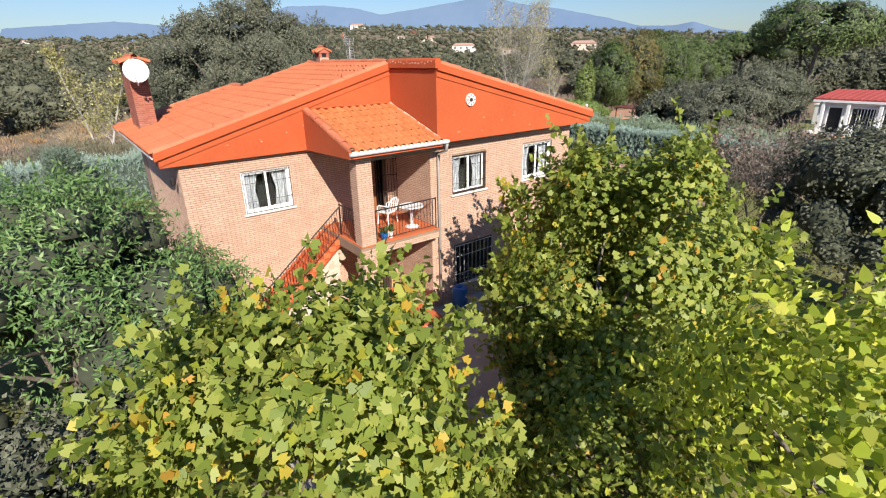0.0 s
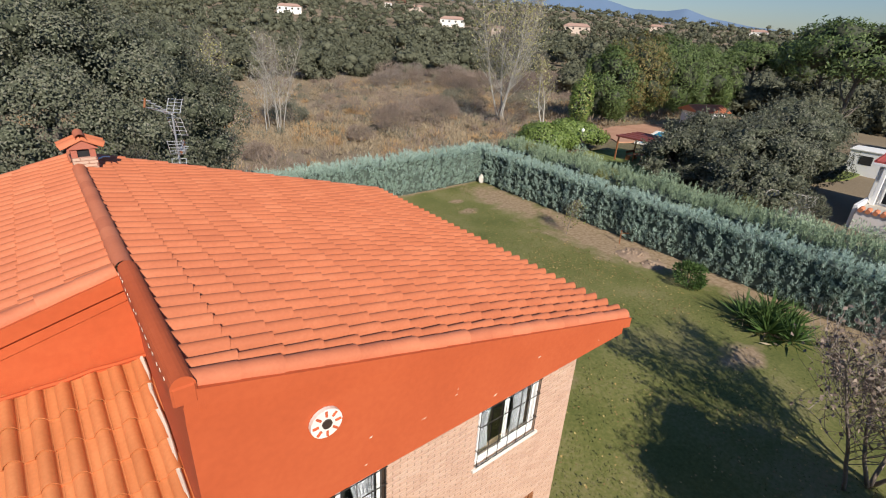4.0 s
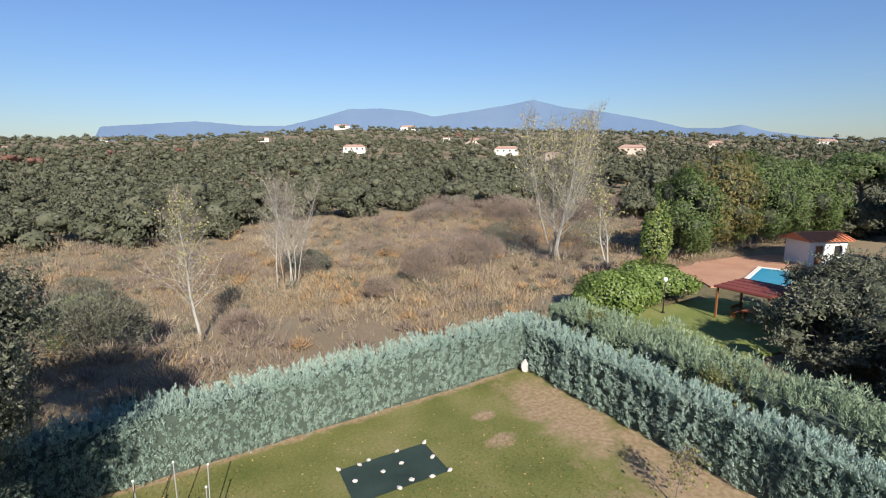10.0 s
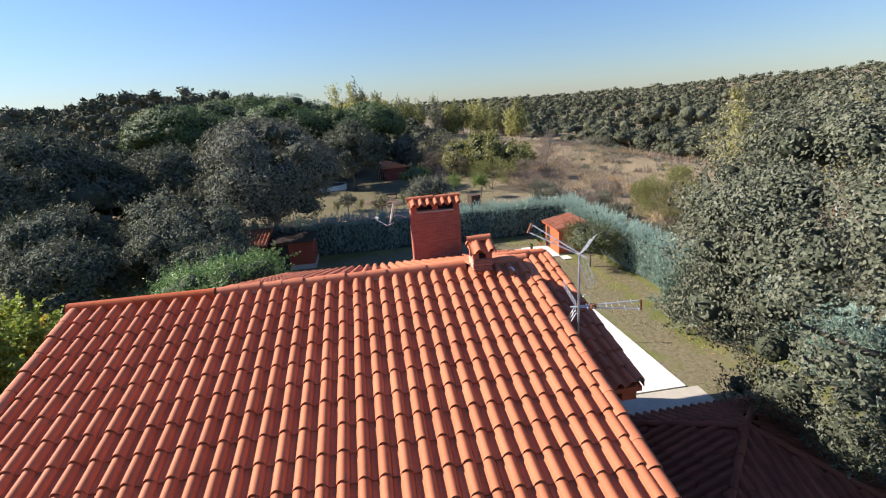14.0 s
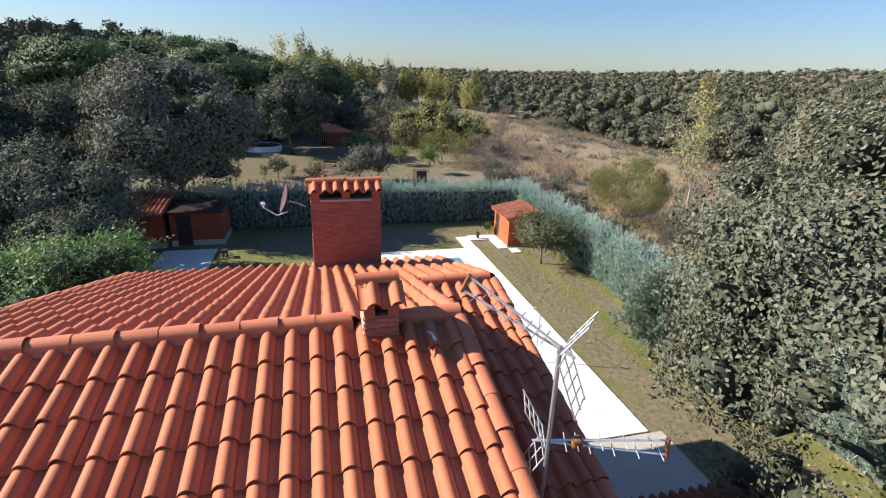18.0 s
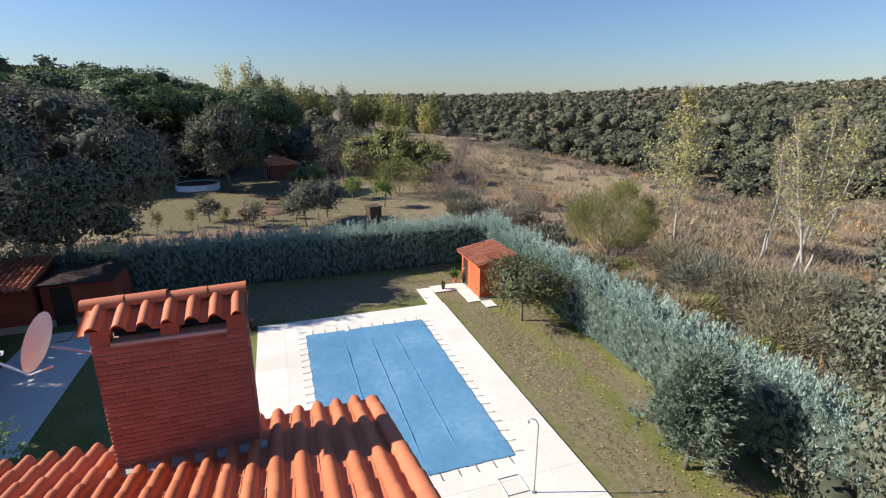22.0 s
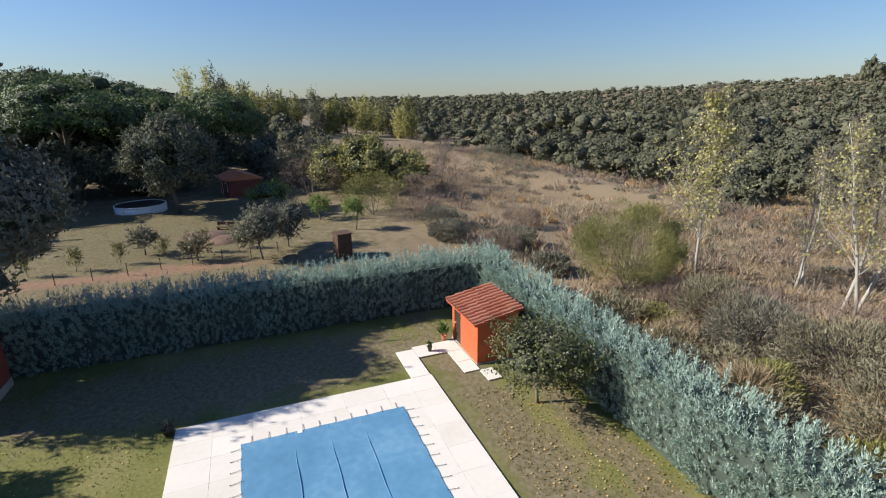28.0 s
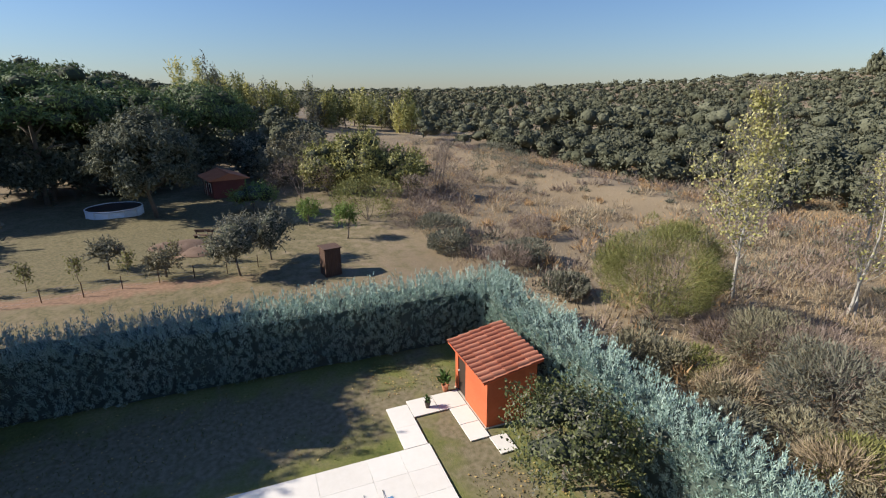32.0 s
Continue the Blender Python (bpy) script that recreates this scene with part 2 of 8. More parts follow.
def cloud_mesh(name, verts, faces, mats, ids=None):
    """A mesh from arrays of vertices (n x 3) and equal-sided faces (m x k)."""
    me = bpy.data.meshes.new(name)
    nv, (nf, k) = len(verts), faces.shape
    me.vertices.add(nv)
    me.vertices.foreach_set("co", np.asarray(verts, np.float32).ravel())
    me.loops.add(nf * k)
    me.loops.foreach_set("vertex_index", np.asarray(faces, np.int32).ravel())
    me.polygons.add(nf)
    me.polygons.foreach_set("loop_start", np.arange(nf, dtype=np.int32) * k)
    me.polygons.foreach_set("loop_total", np.full(nf, k, np.int32))
    for m in mats if isinstance(mats, (list, tuple)) else [mats]:
        me.materials.append(m)
    if ids is not None:
        me.polygons.foreach_set("material_index", np.asarray(ids, np.int32))
    me.update(calc_edges=True)
    return me


RNG = np.random.default_rng(7)


def unit(a):
    return a / np.maximum(np.linalg.norm(a, axis=1, keepdims=True), 1e-9)


BLADE = ((0, .5), (0, -.5), (1, 0))
DIAMOND = ((0, 0), (.45, .5), (1, 0), (.45, -.5))
LOBED = ((0, 0), (.14, .42), (.42, .24), (.56, .5), (1, 0), (.56, -.5), (.42, -.24), (.14, -.42))
HEART = ((.08, 0), (0, .28), (.25, .5), (.62, .34), (1, 0), (.62, -.34), (.25, -.5), (0, -.28))


def leaves(pos, direction, length, width, spread=0.6, fold=0.0, rng=RNG, flat=False, face=None, outline=DIAMOND):
    """Leaves at pos that point about along direction, or, if flat, face it; face: what pointing leaves turn their side to. Returns vertices and faces."""
    n, k = len(pos), len(outline)
    d = unit(direction + rng.normal(0, spread, (n, 3)))
    s = unit(np.cross(d, rng.normal(0, 1, (n, 3)) if face is None else face + rng.normal(0, .3, (n, 3))))
    if flat:
        d, s = s, np.cross(d, s)
    ln = (length * rng.uniform(.7, 1.3, n))[:, None]
    w = (width * rng.uniform(.7, 1.3, n))[:, None]
    up = np.cross(s, d) * fold * w
    v = np.stack([pos + d * ln * a + s * w * b + up * min(1, abs(b) * 2) for a, b in outline], 1).reshape(-1, 3)
    return v, np.arange(k * n).reshape(n, k)


def joined(*groups):
    """Joins (vertices, faces) groups with the same number of sides."""
    vs, fs, k = [], [], 0
    for v, fc in groups:
        vs.append(v)
        fs.append(fc + k)
        k += len(v)
    return np.concatenate(vs), np.concatenate(fs)


bm = bmesh.new()
bmesh.ops.create_icosphere(bm, subdivisions=1, radius=1)
BALL_V = np.array([v.co[:] for v in bm.verts])
BALL_F = np.array([[v.index for v in q.verts] for q in bm.faces])
bm.free()


def balls(centres, radii, rng, squash=1.0):
    """Uneven rounded masses. Returns vertices and triangles."""
    n, k = len(centres), len(BALL_V)
    v = BALL_V[None] * (1 + rng.normal(0, .12, (n, k, 1))) * radii[:, None, :] * [1, 1, squash] + centres[:, None, :]
    return v.reshape(-1, 3), (BALL_F[None] + (np.arange(n) * k)[:, None, None]).reshape(-1, 3)


def lumpy(center, radii, lumps, n, rng, low=-0.5, inner=.25):
    """Points and outward directions on the skins of many lumps that make up a crown."""
    c = np.array(center, float)
    r = np.array(radii, float)
    d = unit(rng.normal(0, 1, (lumps * 3, 3)))
    d = d[d[:, 2] > low][:lumps]
    lr = rng.uniform(.75, 1.4, len(d)) * 1.9 / math.sqrt(lumps)
    lc = d * (rng.uniform(.8, 1.0, len(d)) - lr * .75)[:, None]
    which = rng.choice(len(d), n, p=lr ** 2 / (lr ** 2).sum())
    o = unit(rng.normal(0, 1, (n, 3)) + d[which] * .9)
    depth = np.where(rng.random(n) < inner, rng.uniform(.3, .85, n), rng.uniform(.85, 1.08, n))
    p = lc[which] + o * (lr[which] * depth)[:, None]
    return c + p * r, unit(o * .7 + d[which] * .6), (c + lc * r, lr[:, None] * r)


def ground_height(x, y):
    """The garden's ground: the front yard lies a little lower than the back."""
    if 4.3 < x < 16.3 and 14 < y < 20.4:
        return -.75
    s = min(1, max(0, (21.5 - y) / 8.5)) * min(1, max(0, (x + 1) / 5)) * min(1, max(0, (26 - x) / 8))
    return -0.6 * s * s * (3 - 2 * s)


# ---- house ----
house = thing("house", "two-storey brick house with orange gables and a clay tile roof", "house", (10, 17, -.6))


def undo(parent):
    """What puts a child of parent at its own world place: only top-level things stand off the origin."""
    return Matrix() if parent.parent else parent.matrix_basis.inverted()


def hpart(name, me, mats, label="", smooth=False, parent=None, kind=""):
    ob = part(name, me, mats, parent or house, label, smooth, kind)
    ob.matrix_parent_inverse = undo(ob.parent)
    return ob


RIDGE_X, RIDGE_Z, SR, SL = 10.25, 7.66, .257, .283
EAVE_R, EAVE_L = 17.8, 2.9


def roof_z(x):
    return RIDGE_Z - (x - RIDGE_X) * SR if x > RIDGE_X else RIDGE_Z - (RIDGE_X - x) * SL


# walls: a core of mortar with openings, faced with bricks
def wall_core(name, spans, axis, at, depth, holes):
    """A wall of thickness depth. spans: along0, along1, z0, z1; holes alike, cut right through."""
    a0, a1, z0, z1 = spans
    xs = sorted({a0, a1, *(h[0] for h in holes), *(h[1] for h in holes)})
    zs = sorted({z0, z1, *(h[2] for h in holes), *(h[3] for h in holes)})
    m = Mesh()
    for u0, u1 in zip(xs, xs[1:]):
        for w0, w1 in zip(zs, zs[1:]):
            if any(h[0] <= u0 and u1 <= h[1] and h[2] <= w0 and w1 <= h[3] for h in holes):
                continue
            if axis == "y":
                m.box(u0, u1, min(at, at + depth), max(at, at + depth), w0, w1)
            else:
                m.box(min(at, at + depth), max(at, at + depth), u0, u1, w0, w1)
    me = m.data(name, MORTAR)
    bm = bmesh.new()
    bm.from_mesh(me)
    bmesh.ops.remove_doubles(bm, verts=bm.verts, dist=.0005)
    bm.to_mesh(me)
    bm.free()
    return hpart(name, me, None)


BL, BH, GAP, PROUD = .25, .05, .014, .012


def brick_places(spans, holes, rnd):
    a0, a1, z0, z1 = spans
    row, z = 0, z0
    while z + BH < z1:
        a = a0 - (BL + GAP) * (.5 if row % 2 else 0)
        while a < a1:
            u0, u1 = max(a, a0), min(a + BL, a1)
            for h in holes:
                if h[2] < z + BH and z < h[3]:
                    if u0 < h[0] < u1:
                        u1 = h[0]
                    elif h[0] <= u0 < h[1]:
                        u0 = h[1]
            if u1 - u0 > .03:
                yield u0, u1, z, rnd.uniform(-.002, .003)
            a += BL + GAP
        z, row = z + BH + GAP, row + 1


def brick_geo(m, u0, u1, z, p, axis, at, sign):
    """One brick's face and edges, standing proud of the wall, with worn edges."""
    e, d = .005, PROUD + p
    q = [(u0, 0, z), (u1, 0, z), (u1, 0, z + BH), (u0, 0, z + BH), (u0 + e, d, z + e), (u1 - e, d, z + e), (u1 - e, d, z + BH - e), (u0 + e, d, z + BH - e)]
    vs = [(u, at + sign * k, w) if axis == "y" else (at + sign * k, u, w) for u, k, w in q]
    m.add(vs, [(4, 5, 6, 7), (0, 1, 5, 4), (1, 2, 6, 5), (2, 3, 7, 6), (3, 0, 4, 7)])


def bricks(name, parent, spans, axis, at, sign, holes, mats, region=None, seed=1):
    """Bricks on a wall: those in region are objects of their own, the others one mesh."""
    rnd, m, singles = random.Random(seed), Mesh(), []
    for u0, u1, z, p in brick_places(spans, holes, rnd):
        if region and region[0] <= u0 and u1 <= region[1] and region[2] <= z <= region[3] and len(singles) < 300:
            singles.append((u0, u1, z))
        else:
            brick_geo(m, u0, u1, z, p, axis, at, sign)
    hpart(name, m, mats[1], kind="stuff", parent=parent)
    shared = {}
    for u0, u1, z in singles:
        key = round(u1 - u0, 2)
        if key not in shared:
            b = Mesh()
            brick_geo(b, 0, key, 0, 0, axis, 0, sign)
            shared[key] = b.data("brick", mats[0])
        ob = new("brick", shared[key])
        ob.parent, ob.matrix_parent_inverse = parent, undo(parent)
        ob.location = (u0, at + sign * .0005 * rnd.randint(0, 4), z) if axis == "y" else (at + sign * .0005 * rnd.randint(0, 4), u0, z)


W1, W2, W3 = (5.04, 6.55, 3.47, 4.75), (11.19, 12.69, 3.47, 4.78), (14.53, 16.1, 3.47, 4.78)
LW = (11.25, 13.05, .05, 1.6)
GARAGE = (15.0, 16.45, -.6, 1.45)
DOOR, LDOOR = (8.75, 10.05, 2.6, 4.7), (8.75, 10.0, -.55, 1.5)
LEFT, RIGHT = (3.45, 10.3, -.6, 5.3), (10.3, 17.15, -.6, 5.42)
wl = wall_core("wall", LEFT, "y", 15.35, .3, [W1, DOOR, LDOOR])
wr = wall_core("wall", RIGHT, "y", 13.0, .3, [W2, W3, LW, GARAGE])
wi = wall_core("wall", (13.3, 15.35, -.6, 5.42), "x", 10.3, .3, [])
ws = wall_core("wall", (15.65, 21.2, -.6, 5.6), "x", 3.45, .3, [])
we = wall_core("wall", (13.3, 21.2, -.6, 5.6), "x", 17.15, -.3, [])
wb = wall_core("wall", (3.75, 16.85, -.6, 5.6), "y", 21.2, -.3, [])
wx = wall_core("wall", (3.45, 11.6, -.6, 5.5), "y", 22.6, -.3, [])
wy = wall_core("wall", (21.2, 22.3, -.6, 5.5), "x", 3.45, .3, [])
wz = wall_core("wall", (21.2, 22.3, -.6, 5.5), "x", 11.6, -.3, [])

# gables of orange stucco under the roof's edges, with their soffits
g = Mesh()
g.prism([(10.25, 12.52, 5.35), (17.72, 12.52, 5.35), (17.72, 12.52, roof_z(17.72) - .1), (10.25, 12.52, RIDGE_Z - .1)], (0, .46, 0))
hpart("gable", g, STUCCO)
g = Mesh().prism([(2.98, 15.13, 5.2), (10.25, 15.13, 5.2), (10.25, 15.13, RIDGE_Z - .1), (2.98, 15.13, roof_z(2.98) - .1)], (0, .5, 0))
hpart("gable", g, STUCCO)
g = Mesh().box(10.25, 10.6, 12.985, 15.13, 5.44, RIDGE_Z - .17)
hpart("gable_return", g, STUCCO)
g = Mesh().prism([(3.0, 21.5, 5.3), (17.7, 21.5, 5.3), (17.7, 21.5, roof_z(17.7) - .1), (10.25, 21.5, RIDGE_Z - .1), (3.0, 21.5, roof_z(3.0) - .1)], (0, -.28, 0))
hpart("gable", g, STUCCO_DULL)
EX_X, EX_Z = 7.36, roof_z(7.36)
g = Mesh().prism([(3.0, 23.0, 5.3), (12.3, 23.0, 5.3), (12.3, 23.0, EX_Z - (12.3 - EX_X) * .23 - .1), (EX_X, 23.0, EX_Z - .1), (3.0, 23.0, roof_z(3.0) - .1)], (0, -.3, 0))
hpart("gable", g, STUCCO_DULL)


# fascia bands under the verges, with flaking plaster along their upper edge
FLAKE = material("bare_plaster", [(.6, .5, .38), (.78, .7, .56)], .95, 8, 50, .4, 60)
rf_ = random.Random(21)
for x0, x1, y in ((RIDGE_X, 17.72, 12.52), (2.98, RIDGE_X, 15.13)):
    band = hpart("fascia", Mesh().prism([(x0, y - .03, roof_z(x0) - .36), (x1, y - .03, roof_z(x1) - .36), (x1, y - .03, roof_z(x1) - .1), (x0, y - .03, roof_z(x0) - .1)], (0, .029, 0)), STUCCO)
    m = Mesh()
    x = x0 + .1
    while x < x1 - .4:
        w, k = rf_.uniform(.03, .34), rf_.uniform(.008, .03)
        if rf_.random() < .55:
            z = roof_z(x) - .12 - rf_.uniform(0, .02)
            g = (roof_z(x + w) - roof_z(x)) / w
            up = [(x + w * u, y - .034, z + g * w * u + k * rf_.uniform(.2, 1)) for u in (.1, .35, .6, .9)]
            dn = [(x + w * u, y - .034, z + g * w * u - k * rf_.uniform(.2, 1.4)) for u in (.95, .65, .3, 0)]
            m.prism(up + dn, (0, .006, 0))
        x += w + rf_.uniform(.02, .25)
    for i in range(9):
        x = rf_.uniform(x0 + .3, x1 - .5)
        z = rf_.uniform(5.5, roof_z(x) - .45) if roof_z(x) - .45 > 5.5 else 5.5
        w, h = rf_.uniform(.01, .09), rf_.uniform(.006, .018)
        m.prism([(x, y - .004, z), (x + w * .6, y - .004, z - h * .3), (x + w, y - .004, z + h * 1.3), (x + w * .4, y - .004, z + h)], (0, .006, 0))
    hpart("plaster_flakes", m, FLAKE, "pale plaster where the orange paint has flaked", parent=band, kind="stuff")


# roof slopes
def slope_part(name, pts, thick=.1):
    return hpart(name, Mesh().prism([(x, y, z - .05) for x, y, z in pts], (0, 0, -thick)), STUCCO_DULL)


right_slope = slope_part("roof_slope", [(RIDGE_X, 12.45, RIDGE_Z), (EAVE_R, 12.45, roof_z(EAVE_R)), (EAVE_R, 21.55, roof_z(EAVE_R)), (RIDGE_X, 21.55, RIDGE_Z)])
left_slope = slope_part("roof_slope", [(RIDGE_X, 15.06, RIDGE_Z), (RIDGE_X, 21.55, RIDGE_Z), (EX_X, 21.55, EX_Z), (EX_X, 23.05, EX_Z), (EAVE_L, 23.05, roof_z(EAVE_L)), (EAVE_L, 15.06, roof_z(EAVE_L))])
EXR, EXS = 12.4, .23
ext_slope = slope_part("roof_slope", [(EX_X, 21.52, EX_Z), (EX_X, 23.05, EX_Z), (EXR, 23.05, EX_Z - (EXR - EX_X) * EXS), (EXR, 21.52, EX_Z - (EXR - EX_X) * EXS)])
porch_slope = slope_part("roof_slope", [(7.15, 15.1, 6.36), (10.25, 15.1, 6.36), (10.25, 12.25, 5.45), (7.15, 12.25, 5.45)])

COL, EXPO = .27, .459


def tile_points(length):
    """The cross-section of a roll-and-pan tile, swept down the slope; the low end stands on the next tile."""
    prof = [(0, .008), (.012, .001), (.088, .0), (.096, .03), (.115, .058), (.145, .08), (.175, .088), (.205, .08), (.235, .058), (.252, .03), (.262, .004), (.275, .006)]
    prof = [(a, h * 1.3) for a, h in prof]
    vs = [(a, -.03, h * .82 + .004) for a, h in prof] + [(a, length, h + .032) for a, h in prof] * 2 + [(a, length - .004, h + .008) for a, h in prof]
    n = len(prof)
    fs = [(i, i + 1, i + 1 + n, i + n) for i in range(n - 1)] + [(2 * n + i, 2 * n + i + 1, 3 * n + i + 1, 3 * n + i) for i in range(n - 1)]
    return vs, fs


def frame_of(origin, down, across):
    """The pose of a slope: x across, y down the slope, z out of it."""
    d, a = Vector(down).normalized(), Vector(across).normalized()
    z = a.cross(d)
    if z.z < 0:
        z = -z
    return Matrix(((a.x, d.x, z.x, origin[0]), (a.y, d.y, z.y, origin[1]), (a.z, d.z, z.z, origin[2]), (0, 0, 0, 1)))


TILE_V, TILE_F = tile_points(EXPO + .05)


def lay_tiles(parent, m, ncol, nrow, col, expo, keep=lambda i, j: True, single_tile=lambda i, j: False, seed=3, many=None):
    """Tiles in rows on the slope with the pose m."""
    rnd, rest, shared = random.Random(seed), Mesh(), None
    for j in range(nrow):
        for i in range(ncol):
            if not keep(i, j):
                continue
            a, d, r, t = i * col + rnd.uniform(-.006, .006), j * expo + rnd.uniform(-.008, .008), rnd.uniform(-.35, .35), rnd.uniform(-.4, .4)
            mm = m @ pose(a, d, 0, t, 0, r) @ Matrix.Diagonal((col / .27, expo / .459, 1, 1))
            if single_tile(i, j):
                if shared is None:
                    shared = Mesh().add(TILE_V, TILE_F).data("roof_tile", TILE, smooth=True, fix=False)
                ob = new("roof_tile", shared)
                ob.parent, ob.matrix_parent_inverse = parent, undo(parent)
                ob.matrix_basis = mm
            else:
                rest.add([mm @ Vector(p) for p in TILE_V], TILE_F)
    if rest.v:
        ob = hpart("roof_tiles", rest.data("roof_tiles", many or TILES, smooth=True, fix=False), None, parent=parent, kind="stuff")


fr_right = frame_of((RIDGE_X + .06, 12.62, RIDGE_Z - .02), (1, 0, -SR), (0, 1, 0))
lay_tiles(right_slope, fr_right, 33, 17, (21.42 - 12.62) / 33, 7.75 / 17, single_tile=lambda i, j: i >= 13 and 0 <= j < 10, seed=4)
fr_left = frame_of((RIDGE_X - .06, 21.42, RIDGE_Z - .02), (-1, 0, -SL), (0, -1, 0))
lay_tiles(left_slope, fr_left, 23, 16, (21.42 - 15.2) / 23, 7.6 / 16, single_tile=lambda i, j: i < 10 and j < 9, seed=5)
fr_ext = frame_of((EX_X - .06, 22.93, EX_Z - .02), (-1, 0, -SL), (0, -1, 0))
lay_tiles(left_slope, fr_ext, 5, 10, (22.93 - 21.42) / 5, 4.66 / 10, seed=6)
fr_ex2 = frame_of((EX_X + .06, 21.6, EX_Z - .02), (1, 0, -EXS), (0, 1, 0))
lay_tiles(ext_slope, fr_ex2, 5, 11, (22.93 - 21.6) / 5, 5.1 / 11, seed=7)
fr_porch = frame_of((7.28, 15.12, 6.35), (0, -2.85, -.91), (1, 0, 0))
lay_tiles(porch_slope, fr_porch, 11, 7, (10.25 - 7.28) / 11, 2.99 / 7, seed=8, many=PORCH_TILES)
rnd = random.Random(12)
joint = [(10.2 + rnd.uniform(-.02, .02), 15.1 - .28 * i, 6.44 - .0894 * i + rnd.uniform(-.015, .015)) for i in range(11)]
hpart("mortar_joint", Mesh().tube(joint, .028, 6), PALE_MORTAR, "crumbling pale mortar joint", parent=porch_slope)
joint = [(7.35 + .29 * i, 15.08 + rnd.uniform(-.01, .01), 6.44 + rnd.uniform(-.02, .03)) for i in range(11)]
hpart("mortar_joint", Mesh().tube(joint, .03, 6), STUCCO, parent=porch_slope)

# caps over ridges and verges
CAP_MESH = {}


def caps(parent, a, b, r=.115, length=.43, lift=.0, label=""):
    """Half-round cap tiles that overlap along the line from a to b."""
    a, b = Vector(a), Vector(b)
    d = b - a
    n = max(1, round(d.length / length))
    step = d.length / n
    key = (round(step, 2), r)
    if key not in CAP_MESH:
        vs, fs, k = [], [], 9
        for y, rr in ((-.02, r * .9), (step * .96, r), (step * .96, r), (step * .96, r * .86)):
            vs += [(rr * math.cos(math.pi * (-.08 + 1.16 * i / (k - 1))), y, rr * math.sin(math.pi * (-.08 + 1.16 * i / (k - 1))) * .95) for i in range(k)]
        fs = [(s * k + i, s * k + i + 1, (s + 1) * k + i + 1, (s + 1) * k + i) for s in (0, 2) for i in range(k - 1)]
        CAP_MESH[key] = Mesh().add(vs, fs).data("cap_tile", CAP, smooth=True)
    y = d.normalized()
    x = y.cross(Vector((0, 0, 1))).normalized()
    z = x.cross(y)
    for i in range(n):
        p = a + d * (i / n)
        ob = new("cap_tile", CAP_MESH[key])
        ob.parent, ob.matrix_parent_inverse = parent, undo(parent)
        ob.matrix_basis = Matrix(((x.x, y.x, z.x, p.x), (x.y, y.y, z.y, p.y), (x.z, y.z, z.z, p.z + lift + .012 * (i % 2)), (0, 0, 0, 1))) @ pose(0, 0, 0, 1.2, 0, random.uniform(-.8, .8))


def bed(parent, a, b, w=.09, h=.1):
    """The mortar bed under a row of caps."""
    m = Mesh()
    a, b = Vector(a), Vector(b)
    d = (b - a).normalized()
    s = d.cross(Vector((0, 0, 1))).normalized() * w
    n = max(2, int((b - a).length / .3))
    vs = []
    for i in range(n + 1):
        p = a + (b - a) * (i / n)
        k = random.uniform(.9, 1.12)
        vs += [p - s * k + Vector((0, 0, -h)), p - s * k * .9 + Vector((0, 0, .04)), p + s * k * .9 + Vector((0, 0, .04)), p + s * k + Vector((0, 0, -h))]
    m.add(vs, [(4 * i + j, 4 * i + j + 1, 4 * i + 5 + j, 4 * i + 4 + j) for i in range(n) for j in range(3)])
    hpart("mortar_bed", m, OLD_MORTAR, parent=parent)


for par, a, b in (
    (right_slope, (RIDGE_X, 15.15, RIDGE_Z + .05), (RIDGE_X, 20.15, RIDGE_Z + .05)),
    (right_slope, (RIDGE_X, 20.72, RIDGE_Z + .05), (RIDGE_X, 21.5, RIDGE_Z + .05)),
    (right_slope, (RIDGE_X + .1, 12.57, RIDGE_Z), (EAVE_R, 12.57, roof_z(EAVE_R) + .02)),
    (right_slope, (RIDGE_X + .1, 21.47, RIDGE_Z), (EAVE_R, 21.47, roof_z(EAVE_R) + .02)),
    (left_slope, (RIDGE_X - .1, 15.18, RIDGE_Z), (EAVE_L, 15.18, roof_z(EAVE_L) + .02)),
    (left_slope, (RIDGE_X - .1, 21.47, RIDGE_Z), (EX_X, 21.47, EX_Z + .02)),
    (left_slope, (EX_X, 21.6, EX_Z + .05), (EX_X, 22.95, EX_Z + .05)),
    (left_slope, (EX_X - .1, 23.0, EX_Z), (EAVE_L, 23.0, roof_z(EAVE_L) + .02)),
    (ext_slope, (EX_X + .1, 23.0, EX_Z), (EXR, 23.0, EX_Z - (EXR - EX_X) * EXS + .02)),
    (porch_slope, (7.2, 15.05, 6.4), (7.2, 12.3, 5.5)),
):
    caps(par, a, b)
    bed(par, a, b)
cop = hpart("coping", Mesh().box(10.17, 10.38, 12.415, 15.12, RIDGE_Z - .14, RIDGE_Z + .07, .02), STUCCO, "flat painted coping with flaking edges")
hpart("coping_roll", Mesh().tube([(10.275, 12.43, RIDGE_Z + .05), (10.275, 15.1, RIDGE_Z + .05)], .105, 20), STUCCO, parent=cop)
m = Mesh()
for i in range(16):
    y, w, z = 12.6 + i * .16, rf_.uniform(.04, .13), RIDGE_Z + .02 + rf_.uniform(-.03, .05)
    m.prism([(10.167, y, z), (10.167, y + w * .5, z + .022), (10.167, y + w, z + .005), (10.167, y + w * .6, z - .02)], (.006, 0, 0))
hpart("plaster_flakes", m, FLAKE, "pale plaster where the paint has flaked", parent=cop, kind="stuff")
